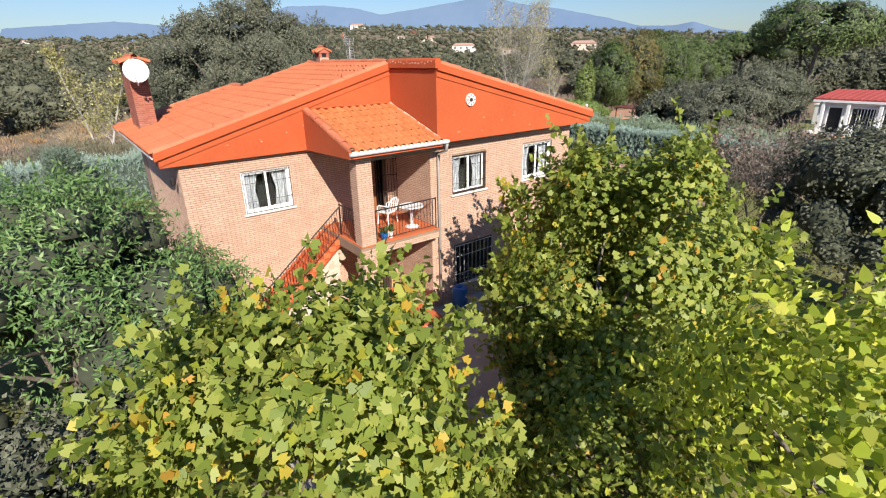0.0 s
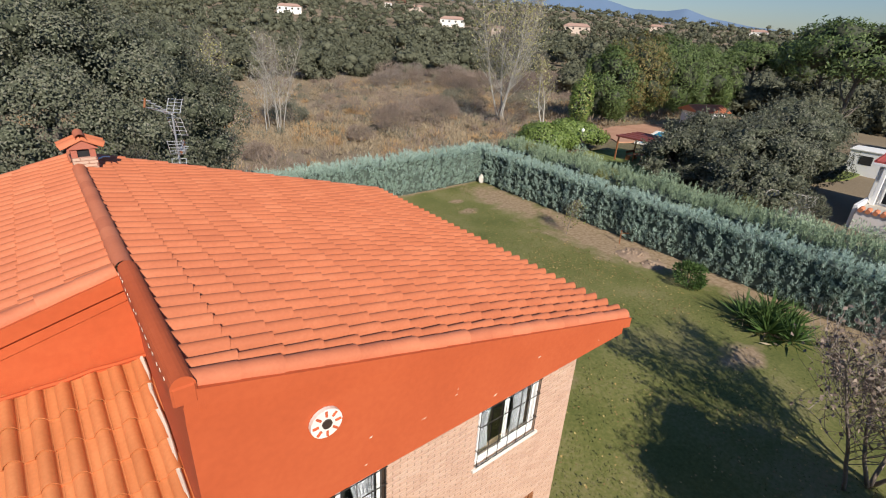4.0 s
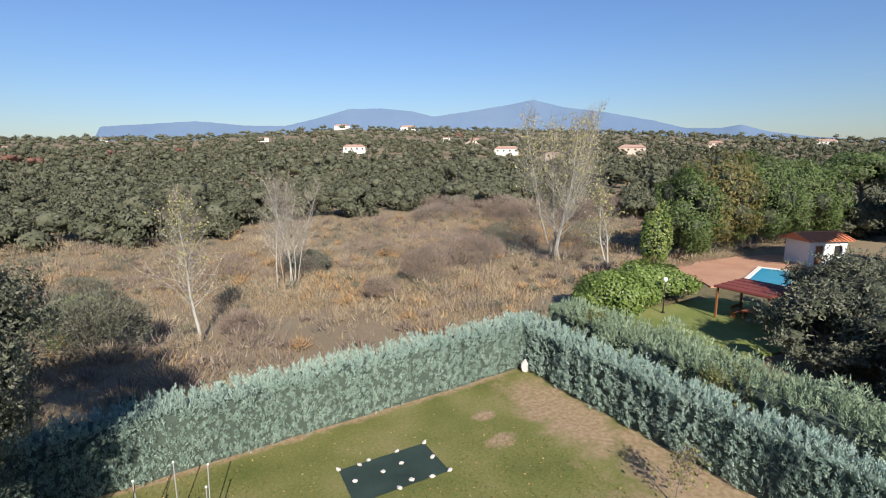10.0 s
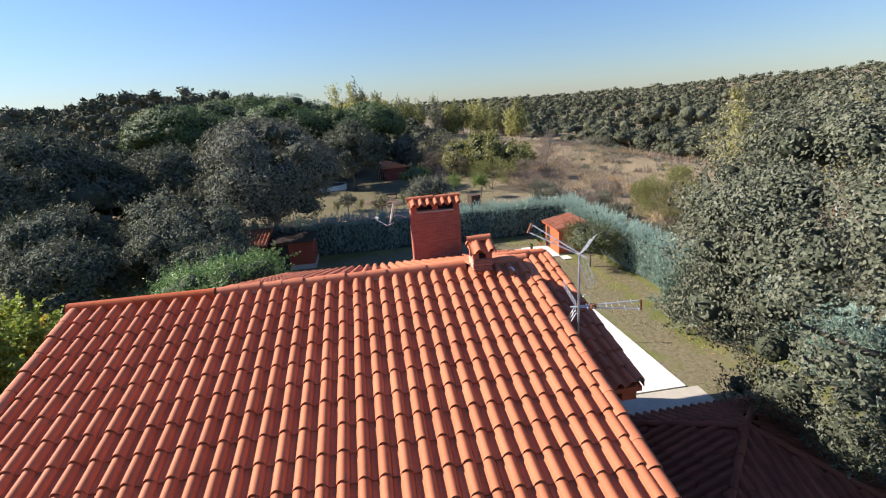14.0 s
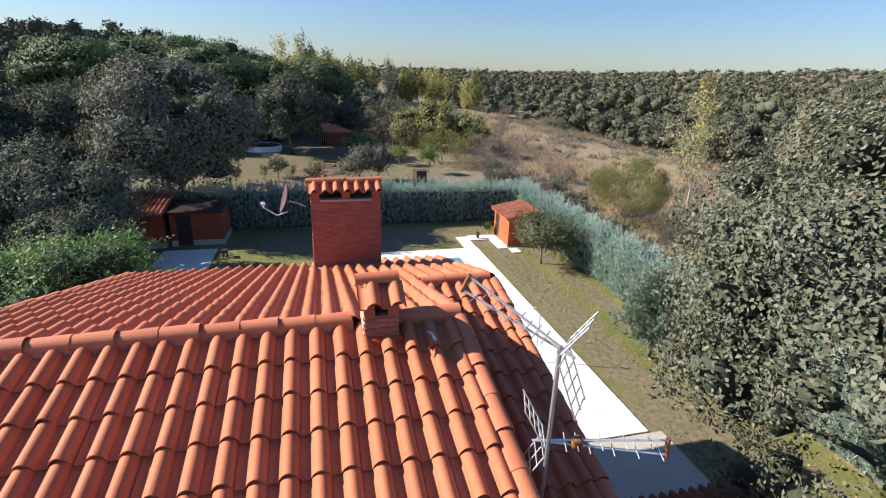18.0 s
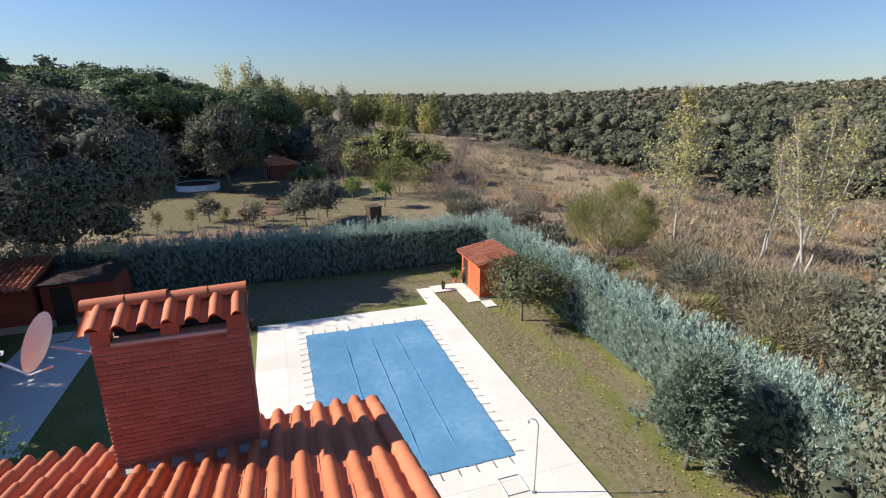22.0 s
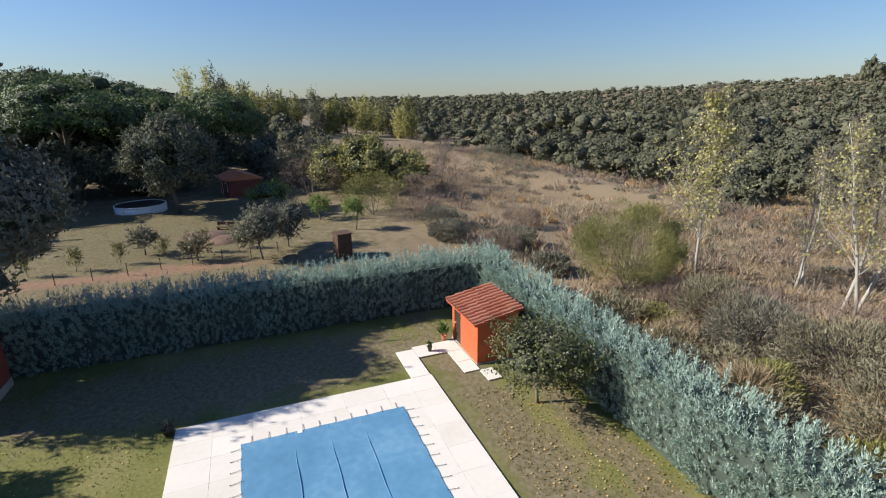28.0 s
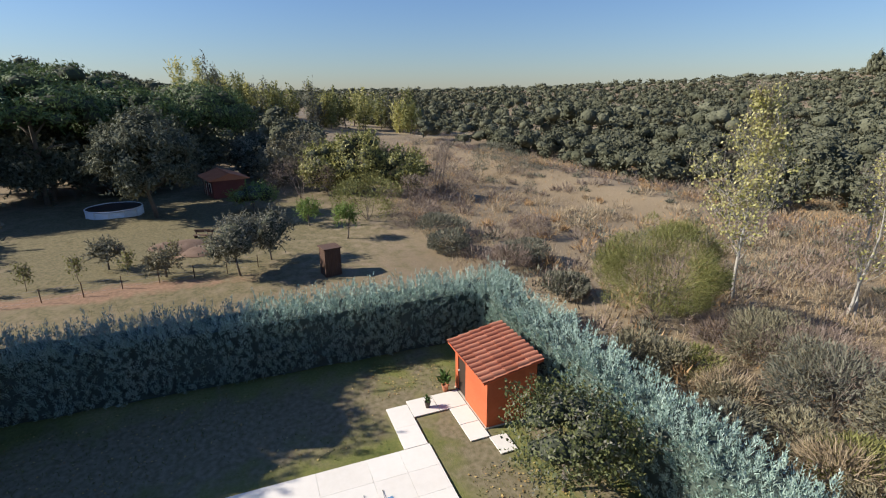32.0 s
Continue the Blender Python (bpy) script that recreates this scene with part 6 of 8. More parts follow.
def leaf_tree(name, label, at, h, r, rz, cz, leaf_mats, n, size, seed, lumps=40, trunk=.16, bark=None, category="tree", aspect=.55, low=-.55, shape=None, limbs=7, droop=0.0, kind="", inner=True, sprigs=0, reach=.5, per=12, rise=.5, outline=DIAMOND):
    """A tree: a tapered trunk, limbs and a crown of many leaves in uneven lumps."""
    rng = np.random.default_rng(seed)
    far = math.hypot(at[0] - 10, at[1] - 20)
    if far > 24 and category == "tree":
        outline = BLADE if outline is DIAMOND else outline
        size = size * 1.15
        n = int(n * .8) if far > 44 else n
    z0 = ground_height(at[0], at[1]) if -21 < at[0] < 38 and -14 < at[1] < 37 else float(hills(np.array(at[0]), np.array(at[1])))
    t = thing(name, label, category, (at[0], at[1], z0), kind=kind)
    if trunk:
        m = Mesh()
        top = branch_path(rng, (0, 0, -.15), (rng.normal(0, .08), rng.normal(0, .08), 1), cz + .15, 5, .07)
        m.tube(top, trunk, 8, trunk * .5)
        part("trunk", m, bark or BARK, t, smooth=True)
        for i in range(limbs):
            s = top[2 + i % 3]
            a = 2 * math.pi * (i + rng.uniform(-.3, .3)) / limbs
            path = branch_path(rng, s, (math.cos(a), math.sin(a), rng.uniform(.4, 1.1)), min(r, rz) * rng.uniform(.7, 1.0), 5)
            part("limb", Mesh().tube(path, trunk * .45, 6, trunk * .1), bark or BARK, t, smooth=True)
    k, main = len(leaf_mats), .93 if outline is LOBED else .8
    groups, ids = [], []
    p, o, (bc, br) = lumpy((0, 0, cz), (r, r, rz), lumps, n, rng, low)
    p[:, 2] = np.maximum(p[:, 2], .1)
    o[:, 2] -= droop
    sel = rng.choice(k, n, p=np.array([1.0] if k == 1 else [main] + [(1 - main) / (k - 1)] * (k - 1)))
    vs, fs = leaves(p, o, size, size * aspect, .36, .25, rng, flat=True, outline=outline)
    if sprigs:
        q = rng.choice(n, sprigs)
        d = unit(o[q] + rng.normal(0, .35, (sprigs, 3)) + [0, 0, rise])
        u = np.tile(np.linspace(0, 1, per), (sprigs, 1))
        ln = (reach * rng.uniform(.5, 1.2, sprigs))[:, None]
        pos = (p[q][:, None, :] + d[:, None, :] * (u * ln)[:, :, None] - np.array([0, 0, 1]) * (u ** 2 * ln * (.35 if rise > 0 else -.1))[:, :, None] * .5).reshape(-1, 3)
        v2, f2 = leaves(pos, np.repeat(d, per, 0) * .5, size, size * aspect, .75, .25, rng, outline=outline)
        vs, fs = joined((vs, fs), (v2, f2))
        sel = np.concatenate([sel, np.repeat(rng.choice(k, sprigs, p=np.array([1.0] if k == 1 else [main] + [(1 - main) / (k - 1)] * (k - 1))), per)])
    # dark-coloured balls inside the lumps stand in for shade between the leaves
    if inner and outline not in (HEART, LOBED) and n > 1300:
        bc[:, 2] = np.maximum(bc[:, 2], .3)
        part("inner_foliage", cloud_mesh("inner_foliage", *balls(bc, br * (.4 if outline is LOBED else .5 if (n < 6000 or n > 90000) and outline is DIAMOND else .68), rng), CROWN_SHADE), None, t, kind="stuff")
    part("crown", cloud_mesh("crown", vs, fs, leaf_mats, sel), None, t, kind="stuff" if n > 300 else "")
    return t


def bare_tree(name, label, at, h, seed, bark, leaf_mat=None, nleaf=0, spread=.32, trunks=1, trunk=.1, twigs=26, lean=0, leaf_size=.12):
    """A slender tree with bare branches and a few last leaves."""
    rng = np.random.default_rng(seed)
    z0 = ground_height(at[0], at[1]) if -21 < at[0] < 38 and -14 < at[1] < 37 else float(hills(np.array(at[0]), np.array(at[1])))
    t = thing(name, label, "tree", (at[0], at[1], z0))
    tips = []
    for k in range(trunks):
        d = (rng.normal(lean, .12) + (.25 * math.cos(k * 2.1) if trunks > 1 else 0), rng.normal(0, .1) + (.25 * math.sin(k * 2.1) if trunks > 1 else 0), 1)
        path = branch_path(rng, (rng.normal(0, .15 * (trunks - 1)), rng.normal(0, .15 * (trunks - 1)), -.15), d, h * rng.uniform(.85, 1.0), 9, .06)
        part("trunk", Mesh().tube(path, trunk, 7, .012), bark, t, smooth=True)
        for i in range(twigs):
            u = .22 + .75 * i / twigs
            j = u * 9
            s = path[int(j)] + (path[min(int(j) + 1, 9)] - path[int(j)]) * (j % 1)
            a = rng.uniform(0, 2 * math.pi)
            ln = h * spread * (1.15 - u) * rng.uniform(.6, 1.2) + .3
            q = branch_path(rng, s, (math.cos(a), math.sin(a), rng.uniform(.7, 1.6)), ln, 5, .13, .08)
            m = Mesh().tube(q, trunk * .22 * (1.2 - u), 5, .004)
            tips += q[2:]
            for e in range(4):
                w = q[1 + e % 4]
                dd = rng.normal(0, 1, 3)
                dd[2] = abs(dd[2]) + .3
                q2 = branch_path(rng, w, dd / np.linalg.norm(dd), ln * .45, 3, .2, .05)
                m.tube(q2, .011, 3, .004, cap=False)
                tips += q2[1:]
            part("branch", m, bark, t)
    tips = np.array(tips)
    k = int(210 * h * trunks ** .5)
    p = tips[rng.choice(len(tips), k)] + rng.normal(0, .1, (k, 3))
    v, fc = leaves(p, np.tile([0, 0, .9], (k, 1)) + (p - [0, 0, h * .5]) * [.3, .3, 0] / h, .045 * h + .1, .011, .4, .2, rng)
    part("twig_haze", cloud_mesh("twig_haze", v, fc, TWIG), None, t, kind="stuff")
    if leaf_mat and nleaf:
        p = tips[rng.choice(len(tips), nleaf)] + rng.normal(0, .12, (nleaf, 3))
        v, fc = leaves(p, np.tile([0, 0, -.6], (nleaf, 1)), leaf_size, leaf_size * .8, .8, .2, rng)
        part("leaves", cloud_mesh("leaves", v, fc, leaf_mat), None, t, kind="stuff")
    return t


def shrub(label, at, r, h, mat, n, size, seed, aspect=.3, name="shrub", twiggy=False, lumps=22, loose=.5):
    """A shrub of many small sprays, with its stems."""
    rng = np.random.default_rng(seed)
    z0 = ground_height(at[0], at[1]) if -21 < at[0] < 38 and -14 < at[1] < 37 else float(hills(np.array(at[0]), np.array(at[1])))
    t = thing(name, label, "shrub", (at[0], at[1], z0 - .05))
    for i in range(6):
        a = rng.uniform(0, 6.28)
        q = branch_path(rng, (rng.normal(0, .1), rng.normal(0, .1), 0), (math.cos(a) * .6, math.sin(a) * .6, 1), h * .85, 4, .15)
        part("stem", Mesh().tube(q, .035, 5, .008), TWIG if twiggy else BARK, t)
    p, o, _ = lumpy((0, 0, h * .48), (r, r, h * .52), lumps, n, rng, -.6, .35)
    p[:, 2] = np.maximum(p[:, 2], .05)
    o[:, 2] += .5
    v, fc = leaves(p, o, size, size * aspect, loose, .2, rng, outline=BLADE)
    part("foliage", cloud_mesh("foliage", v, fc, mat), None, t, kind="stuff")
    return t


# trees of the garden
leaf_tree("holm_oak", "large spreading holm oak with dense grey-green leaves", (10.9, 31.4), 10.8, 5.95, 4.95, 6.45, [GREY_GREEN, OLIVE], 104000, .105, 21, 210, .3, low=-.8, aspect=.55, limbs=10, sprigs=2600, reach=.42, per=9, rise=1.1)
leaf_tree("plane_tree", "leafy plane tree turning yellow in front of the house", (11.3, 6.6), 6, 3.3, 4.0, 2.9, [PLANE, PLANE_TURNING], 26000, .155, 22, 60, .12, inner=False, aspect=1.0, limbs=9, sprigs=460, reach=1.0, per=12, rise=.8, outline=LOBED)
leaf_tree("plane_tree", "young plane tree with yellowing leaves beside the front yard", (2.6, 4.9), 4, 2.4, 2.5, 3.38, [PLANE, PLANE_TURNING], 10500, .135, 23, 50, .09, aspect=1.0, limbs=9, sprigs=420, reach=.9, per=12, rise=.8, outline=LOBED)
leaf_tree("mulberry_tree", "mulberry tree with large yellow-green leaves", (6.7, .6), 6, 2.2, 2.2, 4.4, [MULBERRY, PLANE], 4400, .125, 24, 36, .12, aspect=.75, droop=.5, limbs=9, sprigs=170, reach=.9, per=12, rise=.3, outline=HEART)
leaf_tree("plane_tree", "low bushy plane sapling under the mulberry tree", (7.9, 4.4), 3, 1.9, 1.7, 1.2, [PLANE, PLANE_TURNING], 4200, .14, 41, 24, .06, aspect=1.0, limbs=7, sprigs=150, reach=.7, per=10, rise=.8, outline=LOBED)
leaf_tree("plane_tree", "low bushy plane sapling beside the drive", (12.3, 2.4), 3, 2.0, 1.8, 1.3, [PLANE, PLANE_TURNING], 4200, .14, 42, 24, .06, aspect=1.0, limbs=7, sprigs=150, reach=.7, per=10, rise=.8, outline=LOBED)
leaf_tree("pepper_tree", "dense dark green tree with feathery leaves beside the house", (.05, 12.3), 5, 3.9, 3.1, 2.7, [FEATHER], 26000, .13, 25, 70, .16, aspect=.32, droop=.35, low=-.4, sprigs=1300, reach=.55, per=14, rise=-.1)
leaf_tree("holm_oak", "low grey-green holm oak in the front garden", (-.7, 7.8), 3, 1.9, 1.7, 2.1, [GREY_GREEN, OLIVE], 9000, .1, 26, 30, .1, sprigs=300, reach=.4, per=9)
leaf_tree("shade_tree", "dark evergreen tree in shade at the side of the drive", (20.6, 4.0), 6, 3.3, 3.0, 3.3, [GREY_GREEN], 18000, .12, 27, 60, .14, sprigs=400, reach=.5, per=9)
leaf_tree("apple_tree", "spreading dark-leaved fruit tree beside the tool shed", (-9.8, 32.6), 3, 1.7, 1.1, 2.0, [APPLE, OLIVE], 5200, .11, 28, 18, .07, aspect=.6, limbs=9, sprigs=300, reach=.65, per=10, rise=.5)
rng = np.random.default_rng(29)
cy = thing("cypress_tree", "young feathery blue-green cypress standing before the hedge", "tree", (.85, 32.45, 0))
part("trunk", Mesh().tube(branch_path(rng, (0, 0, -.1), (.02, 0, 1), 3.4, 5, .03), .1, 8, .03), BARK, cy, smooth=True)
groups = []
for i in range(70):
    z = .75 + 2.7 * (i / 70) ** 1.1
    a, ln = i * 2.4, (1.45 - .42 * (z - .75)) * rng.uniform(.7, 1.1)
    q = branch_path(rng, (0, 0, z), (math.cos(a), math.sin(a), .25), ln, 5, .12, .1)
    part("branch", Mesh().tube(q, .022, 5, .006), BARK, cy)
    q = np.array(q)
    base = np.repeat(q[1:], 9, 0) + rng.normal(0, .16, (45, 3))
    groups.append(plumes(base, np.tile([math.cos(a) * .7, math.sin(a) * .7, .5], (45, 1)) + rng.normal(0, .35, (45, 3)), rng.uniform(.2, .45, 45), 12, .15, .035, rng))
part("crown", cloud_mesh("crown", *joined(*groups), [CYPRESS]), None, cy, kind="stuff")
bare_tree("bare_tree", "bare thin-branched tree on the side lawn", (24.8, 8.0), 5.4, 30, TWIG, PURPLE, 2600, .6, 5, .06, 36)
bare_tree("sapling", "thin leafless sapling on the bare earth", (32.4, 24.4), 2.1, 31, TWIG, BROOM, 160, .5, 1, .025, 12)
shrub("round green shrub on the side lawn", (32.2, 17.1), .75, 1.2, GREEN, 2600, .12, 32, .5)
# yucca
yc = thing("yucca", "clump of long-bladed yucca with dry lower leaves", "yucca", (31.4, 13.2, 0))
for k in range(9):
    rng = np.random.default_rng(50 + k)
    a, rr2 = k * 2.4, .18 * k ** .8
    c = np.array([rr2 * math.cos(a) * 1.3, rr2 * math.sin(a) * 1.3, .15])
    n = 70
    dd = unit(rng.normal(0, 1, (n, 3)) * [1, 1, .6] + [0, 0, .75])
    v, fc = leaves(np.tile(c, (n, 1)) + dd * .05, dd, 1.05, .075, .06, .4, rng)
    part("rosette", cloud_mesh("rosette", v, fc, GREEN), None, yc)
n = 90
rng = np.random.default_rng(61)
dd = unit(rng.normal(0, 1, (n, 3)) * [1, 1, .15])
v, fc = leaves(np.column_stack([rng.normal(0, .5, n), rng.normal(0, .5, n), np.full(n, .12)]), dd, .6, .06, .1, .2, rng)
part("dry_leaves", cloud_mesh("dry_leaves", v, fc, DRY), None, yc, "dry straw-coloured leaves")

# dark trees beyond the outbuildings
for i, (x, y, r, rz, cz, mt, nn, sz) in enumerate((
    (-12.6, 7.0, 4.0, 3.2, 3.2, GREY_GREEN, 16000, .17), (-21.8, 10.4, 5.9, 5.1, 6.2, OLIVE, 24000, .2), (-8.0, 9.2, 2.7, 2.4, 2.3, GREY_GREEN, 12000, .13),
    (-19.5, 3.5, 3.6, 3.1, 3.3, GREY_GREEN, 12000, .19), (-9, 1.5, 3.2, 2.6, 2.7, GREY_GREEN, 10000, .17), (-16, -3, 3.8, 3.0, 3.2, GREY_GREEN, 10000, .19), (-4.5, -4, 3.0, 2.5, 2.6, GREY_GREEN, 8000, .17), (-40, -12, 5.0, 3.8, 4.4, GREY_GREEN, 12000, .3), (-45, -5, 5, 3.6, 4.2, GREY_GREEN, 14000, .3),
    (-51, 16.8, 4.2, 4.4, 5.0, GREY_GREEN, 15000, .25), (-38, -16, 6, 5, 6, GREY_GREEN, 12000, .3), (-24, -12, 5, 4, 5, GREY_GREEN, 10000, .28),
    (-64, 13, 4.6, 3.4, 3.2, GREY_GREEN, 6000, .36), (-71, 17, 5, 3.6, 3.4, GREY_GREEN, 6000, .36), (-62, 6, 4.4, 3.4, 3.2, GREY_GREEN, 6000, .36), (-66, 5, 5, 4, 3.8, GREY_GREEN, 6000, .36), (-59, -3, 4.5, 3.6, 3.5, GREY_GREEN, 6000, .36), (-75, 9, 5, 4, 4, GREY_GREEN, 6000, .36), (-52, -9, 4.2, 3.4, 3.4, GREY_GREEN, 6000, .36))):
    leaf_tree("holm_oak", "tall dark holm oak beyond the hedge" if x < -20 else "dark holm oak shading the outbuildings", (x, y), 0, r, rz, cz, [mt], nn, sz, 70 + i, 60, .22, aspect=.55, sprigs=400, reach=sz * 4, per=8, rise=.6)
for i, (x, y, r, rz, cz) in enumerate(((-60, 6, 7, 4, 8.5), (-68, -4, 8, 4.6, 8.5), (-58, -8, 7, 4.4, 8.5), (-72, 7, 8, 5, 8.5), (-80, -2, 8, 5, 9), (-66, 13, 6.5, 4.4, 7.2), (-74, 20, 7, 4.6, 7.5), (75, 23.5, 7.4, 4.0, 9.6), (104, 44, 6, 3.8, 7.5), (100, 33, 7, 4, 8))):
    leaf_tree("stone_pine", "broad umbrella-shaped stone pine", (x, y), 0, r, rz, cz, [PINE], 16000, .3, 90 + i, 60, .3, aspect=.45, low=-.25, sprigs=160, reach=.4, per=6, rise=.5)
# neighbour's pines and oaks to the right
for i, (x, y, r, rz, cz, two) in enumerate(((70.5, 48.6, 4.0, 4.7, 4.9, 0), (75, 48, 5.0, 5.8, 6.0, 1), (82, 47, 5.0, 5.7, 6.0, 0), (89, 46, 4.8, 5.1, 5.4, 0), (95, 45, 3.8, 4.6, 5, 0))):
    leaf_tree("pine_tree", "bushy pine, partly browned, beside the neighbour's pool" if two else "bushy green pine beside the neighbour's pool", (x, y), 0, r, rz, cz, [BROWN_PINE, PINE] if two else [PINE], 15000, .36, 100 + i, 34, .2, aspect=.3, low=-.9, sprigs=300, reach=.7, per=7, rise=.8)
for i, (x, y, r, rz, cz) in enumerate(((51.0, 22.6, 5.0, 2.9, 2.7), (57.0, 22.4, 5.2, 3.1, 2.9), (54.6, 27.4, 3.8, 2.7, 2.5), (48.6, 26.6, 3.0, 2.2, 2.0), (46.4, 20.4, 3.0, 2.2, 1.9), (68, 25, 4.6, 3.4, 3.3), (66, 4, 4, 3.0, 3.0), (84, 12, 5, 3.6, 3.8))):
    leaf_tree("holm_oak", "broad grey-green holm oak behind the outer hedge", (x, y), 0, r, rz, cz, [GREY_GREEN, OLIVE], 24000 if i < 3 else 8000, .16, 110 + i, 80, .22, aspect=.55, low=-.8, sprigs=350, reach=.8, per=8, rise=.6)
leaf_tree("creeper", "bright green creeper over a hedge by the neighbour's lawn", (46.3, 38.2), 0, 3.0, 1.7, 1.4, [VINE], 9000, .2, 120, 30, .1, aspect=.8, category="creeper")
leaf_tree("creeper", "bright green creeper over a hedge by the neighbour's lawn", (52.0, 39.6), 0, 3.6, 1.7, 1.2, [VINE], 9000, .2, 122, 30, .1, aspect=.8, category="creeper")
leaf_tree("creeper", "yellow-green creeper climbing a pole", (56.0, 42.0), 0, 1.3, 3.6, 3.6, [VINE, YELLOW], 4000, .18, 121, 20, .08, aspect=.8, category="creeper")
for i in range(14):
    x, y = 38.0 + (i % 3) * 1.1, 9 + i * 1.9
    shrub("yellow-green shrub growing through the outer hedge", (x, y), 1.2, 2.5 + .3 * (i % 4), (OUTER, BROOM, OUTER, OUTER)[i % 4], 2200, .17, 130 + i, .25, loose=.8)

# birches and poplars of the meadow
bare_tree("birch_tree", "slender pale birch with a few yellow leaves", (21.5, 50.4), 10.2, 140, PALE_BARK, YELLOW, 1100, .4, 1, .12, 46)
bare_tree("birch_tree", "bare pale birch with upright branches", (30.8, 64.0), 11.0, 141, PALE_BARK, YELLOW, 500, .34, 6, .055, 30)
bare_tree("poplar_tree", "tall bare poplar with pale trunks", (59.5, 57.8), 18.5, 142, PALE_BARK, YELLOW, 2600, .4, 5, .13, 44, leaf_size=.2)
bare_tree("poplar_tree", "smaller leaning poplar with thin yellow leaves", (60, 50), 9, 143, PALE_BARK, YELLOW, 700, .4, 2, .1, 20, leaf_size=.18)
bare_tree("poplar_tree", "slender white poplar with yellow-green leaves", (-18.7, 50.2), 12.8, 144, PALE_BARK, YELLOW, 3400, .36, 1, .1, 46, leaf_size=.16)
bare_tree("poplar_tree", "pale poplar with golden leaves", (-11.2, 53.6), 11.5, 145, PALE_BARK, YELLOW, 2600, .28, 3, .11, 28, lean=.12, leaf_size=.15)
bare_tree("poplar_tree", "pale poplar with golden leaves", (-6.5, 53.0), 12.5, 146, PALE_BARK, YELLOW, 3500, .28, 2, .14, 28, lean=.15, leaf_size=.17)
bare_tree("poplar_tree", "thin pale poplar with few leaves", (-15.6, 55.3), 9, 147, PALE_BARK, YELLOW, 900, .26, 2, .1, 22, leaf_size=.15)
bare_tree("poplar_tree", "golden poplar behind the holm oak", (4, 54), 11.5, 148, PALE_BARK, YELLOW, 3500, .26, 2, .14, 28, leaf_size=.18)
bare_tree("bare_tree", "grey leafless tree in the dry meadow", (-60, 48), 7, 149, TWIG, None, 0, .4, 3, .09, 20)
rp_ = random.Random(31)
for i in range(44):
    x, y = -142 - rp_.uniform(0, 34), 8 + rp_.uniform(0, 1) * 66
    hh = rp_.choice((3.6, 4.4, 5.2, 6.0)) * (1.45 if 10 < y < 20 else 1.0)
    leaf_tree("poplar_tree", "yellow-green poplar in the valley thicket", (x, y), 0, rp_.uniform(1.5, 2.8), hh, hh * .95, [(YELLOW, BROOM, BROOM, OLIVE)[i % 4]], 600, .7, 160 + i, 18, .2, aspect=.4, low=-1, sprigs=70, reach=2.6, per=6, rise=1.8, limbs=4)
# shrubs of the meadow
shrub("round grey-olive shrub beyond the back hedge", (15.8, 50.4), 3.0, 4.2, OLIVE, 11000, .2, 180)
shrub("yellow-green shrub in the dry meadow", (15.0, 55.0), 2.2, 3.2, VINE, 4000, .25, 181)
shrub("tall purple-brown leafless thicket in the meadow", (43.0, 57.5), 2.8, 3.6, PURPLE, 7000, .35, 182, .08, twiggy=True)
shrub("tall purple-brown leafless thicket in the meadow", (50.5, 60.0), 3.0, 3.8, PURPLE, 7000, .35, 183, .08, twiggy=True)
shrub("soft green broom bush with feathery stems", (-17.7, 43.4), 3.0, 5.3, BROOM, 30000, .24, 184, .08, lumps=90, loose=.8)
for i, (x, y, r, h, mt) in enumerate(((-11, 45.2, 2.2, 2.0, PURPLE), (-8, 47, 2.6, 2.4, PURPLE), (-4, 46, 2.5, 2.2, OLIVE), (-1, 44, 2.2, 2.2, PURPLE), (3, 43, 2.4, 2.4, OLIVE), (7, 44.5, 2.2, 2.0, PURPLE), (-14, 44, 1.6, 1.6, PURPLE), (-43, 34.5, 3.2, 4.2, BROOM), (-40, 38, 2.4, 2.4, PURPLE), (-47, 40, 3, 3, PURPLE), (-36, 39, 2.2, 1.8, OLIVE), (-32, 38, 1.6, 1.6, OLIVE), (-27, 40, 1.6, 1.5, PURPLE), (-55, 30, 4, 4.6, PURPLE), (-60, 34, 4.6, 5, PURPLE), (-66, 41, 5, 5.2, PURPLE), (-70, 33, 5, 5.5, OLIVE), (-50, 45, 3.4, 3.6, PURPLE), (-58, 48, 4, 4.2, PURPLE), (-75, 50, 5, 5.5, PURPLE), (-66, 60, 5, 5, OLIVE), (36, 54, 1.6, 1.8, PURPLE), (24, 51, 1.5, 1.4, PURPLE), (61, 57, 2.6, 3, PURPLE), (48, 66, 3.4, 3.8, PURPLE), (54, 70, 3.8, 4, PURPLE), (60, 66, 3.6, 4, OLIVE), (66, 72, 4, 4.4, PURPLE), (70, 62, 3.4, 3.6, OLIVE), (43, 72, 3, 3, PURPLE), (34, 68, 2.4, 2.4, OLIVE), (26, 70, 2.4, 2.6, PURPLE), (14, 66, 2.4, 2.6, OLIVE), (-28, 42, 1.8, 1.5, OLIVE), (-34, 46, 1.8, 1.6, PURPLE), (-22, 41, 1.4, 1.2, OLIVE))):
    shrub({PURPLE: "bare brown thicket in the dry meadow", OLIVE: "grey-olive shrub in the dry meadow", VINE: "yellow-green shrub in the dry meadow", BROOM: "leafy yellow-green bush beyond the hedge"}[mt], (x, y), r, h, mt, 2800 if mt is PURPLE else 4600, .34 if mt is PURPLE else .2, 190 + i, .07 if mt is PURPLE else .3, twiggy=mt is PURPLE, lumps=36, loose=.65)
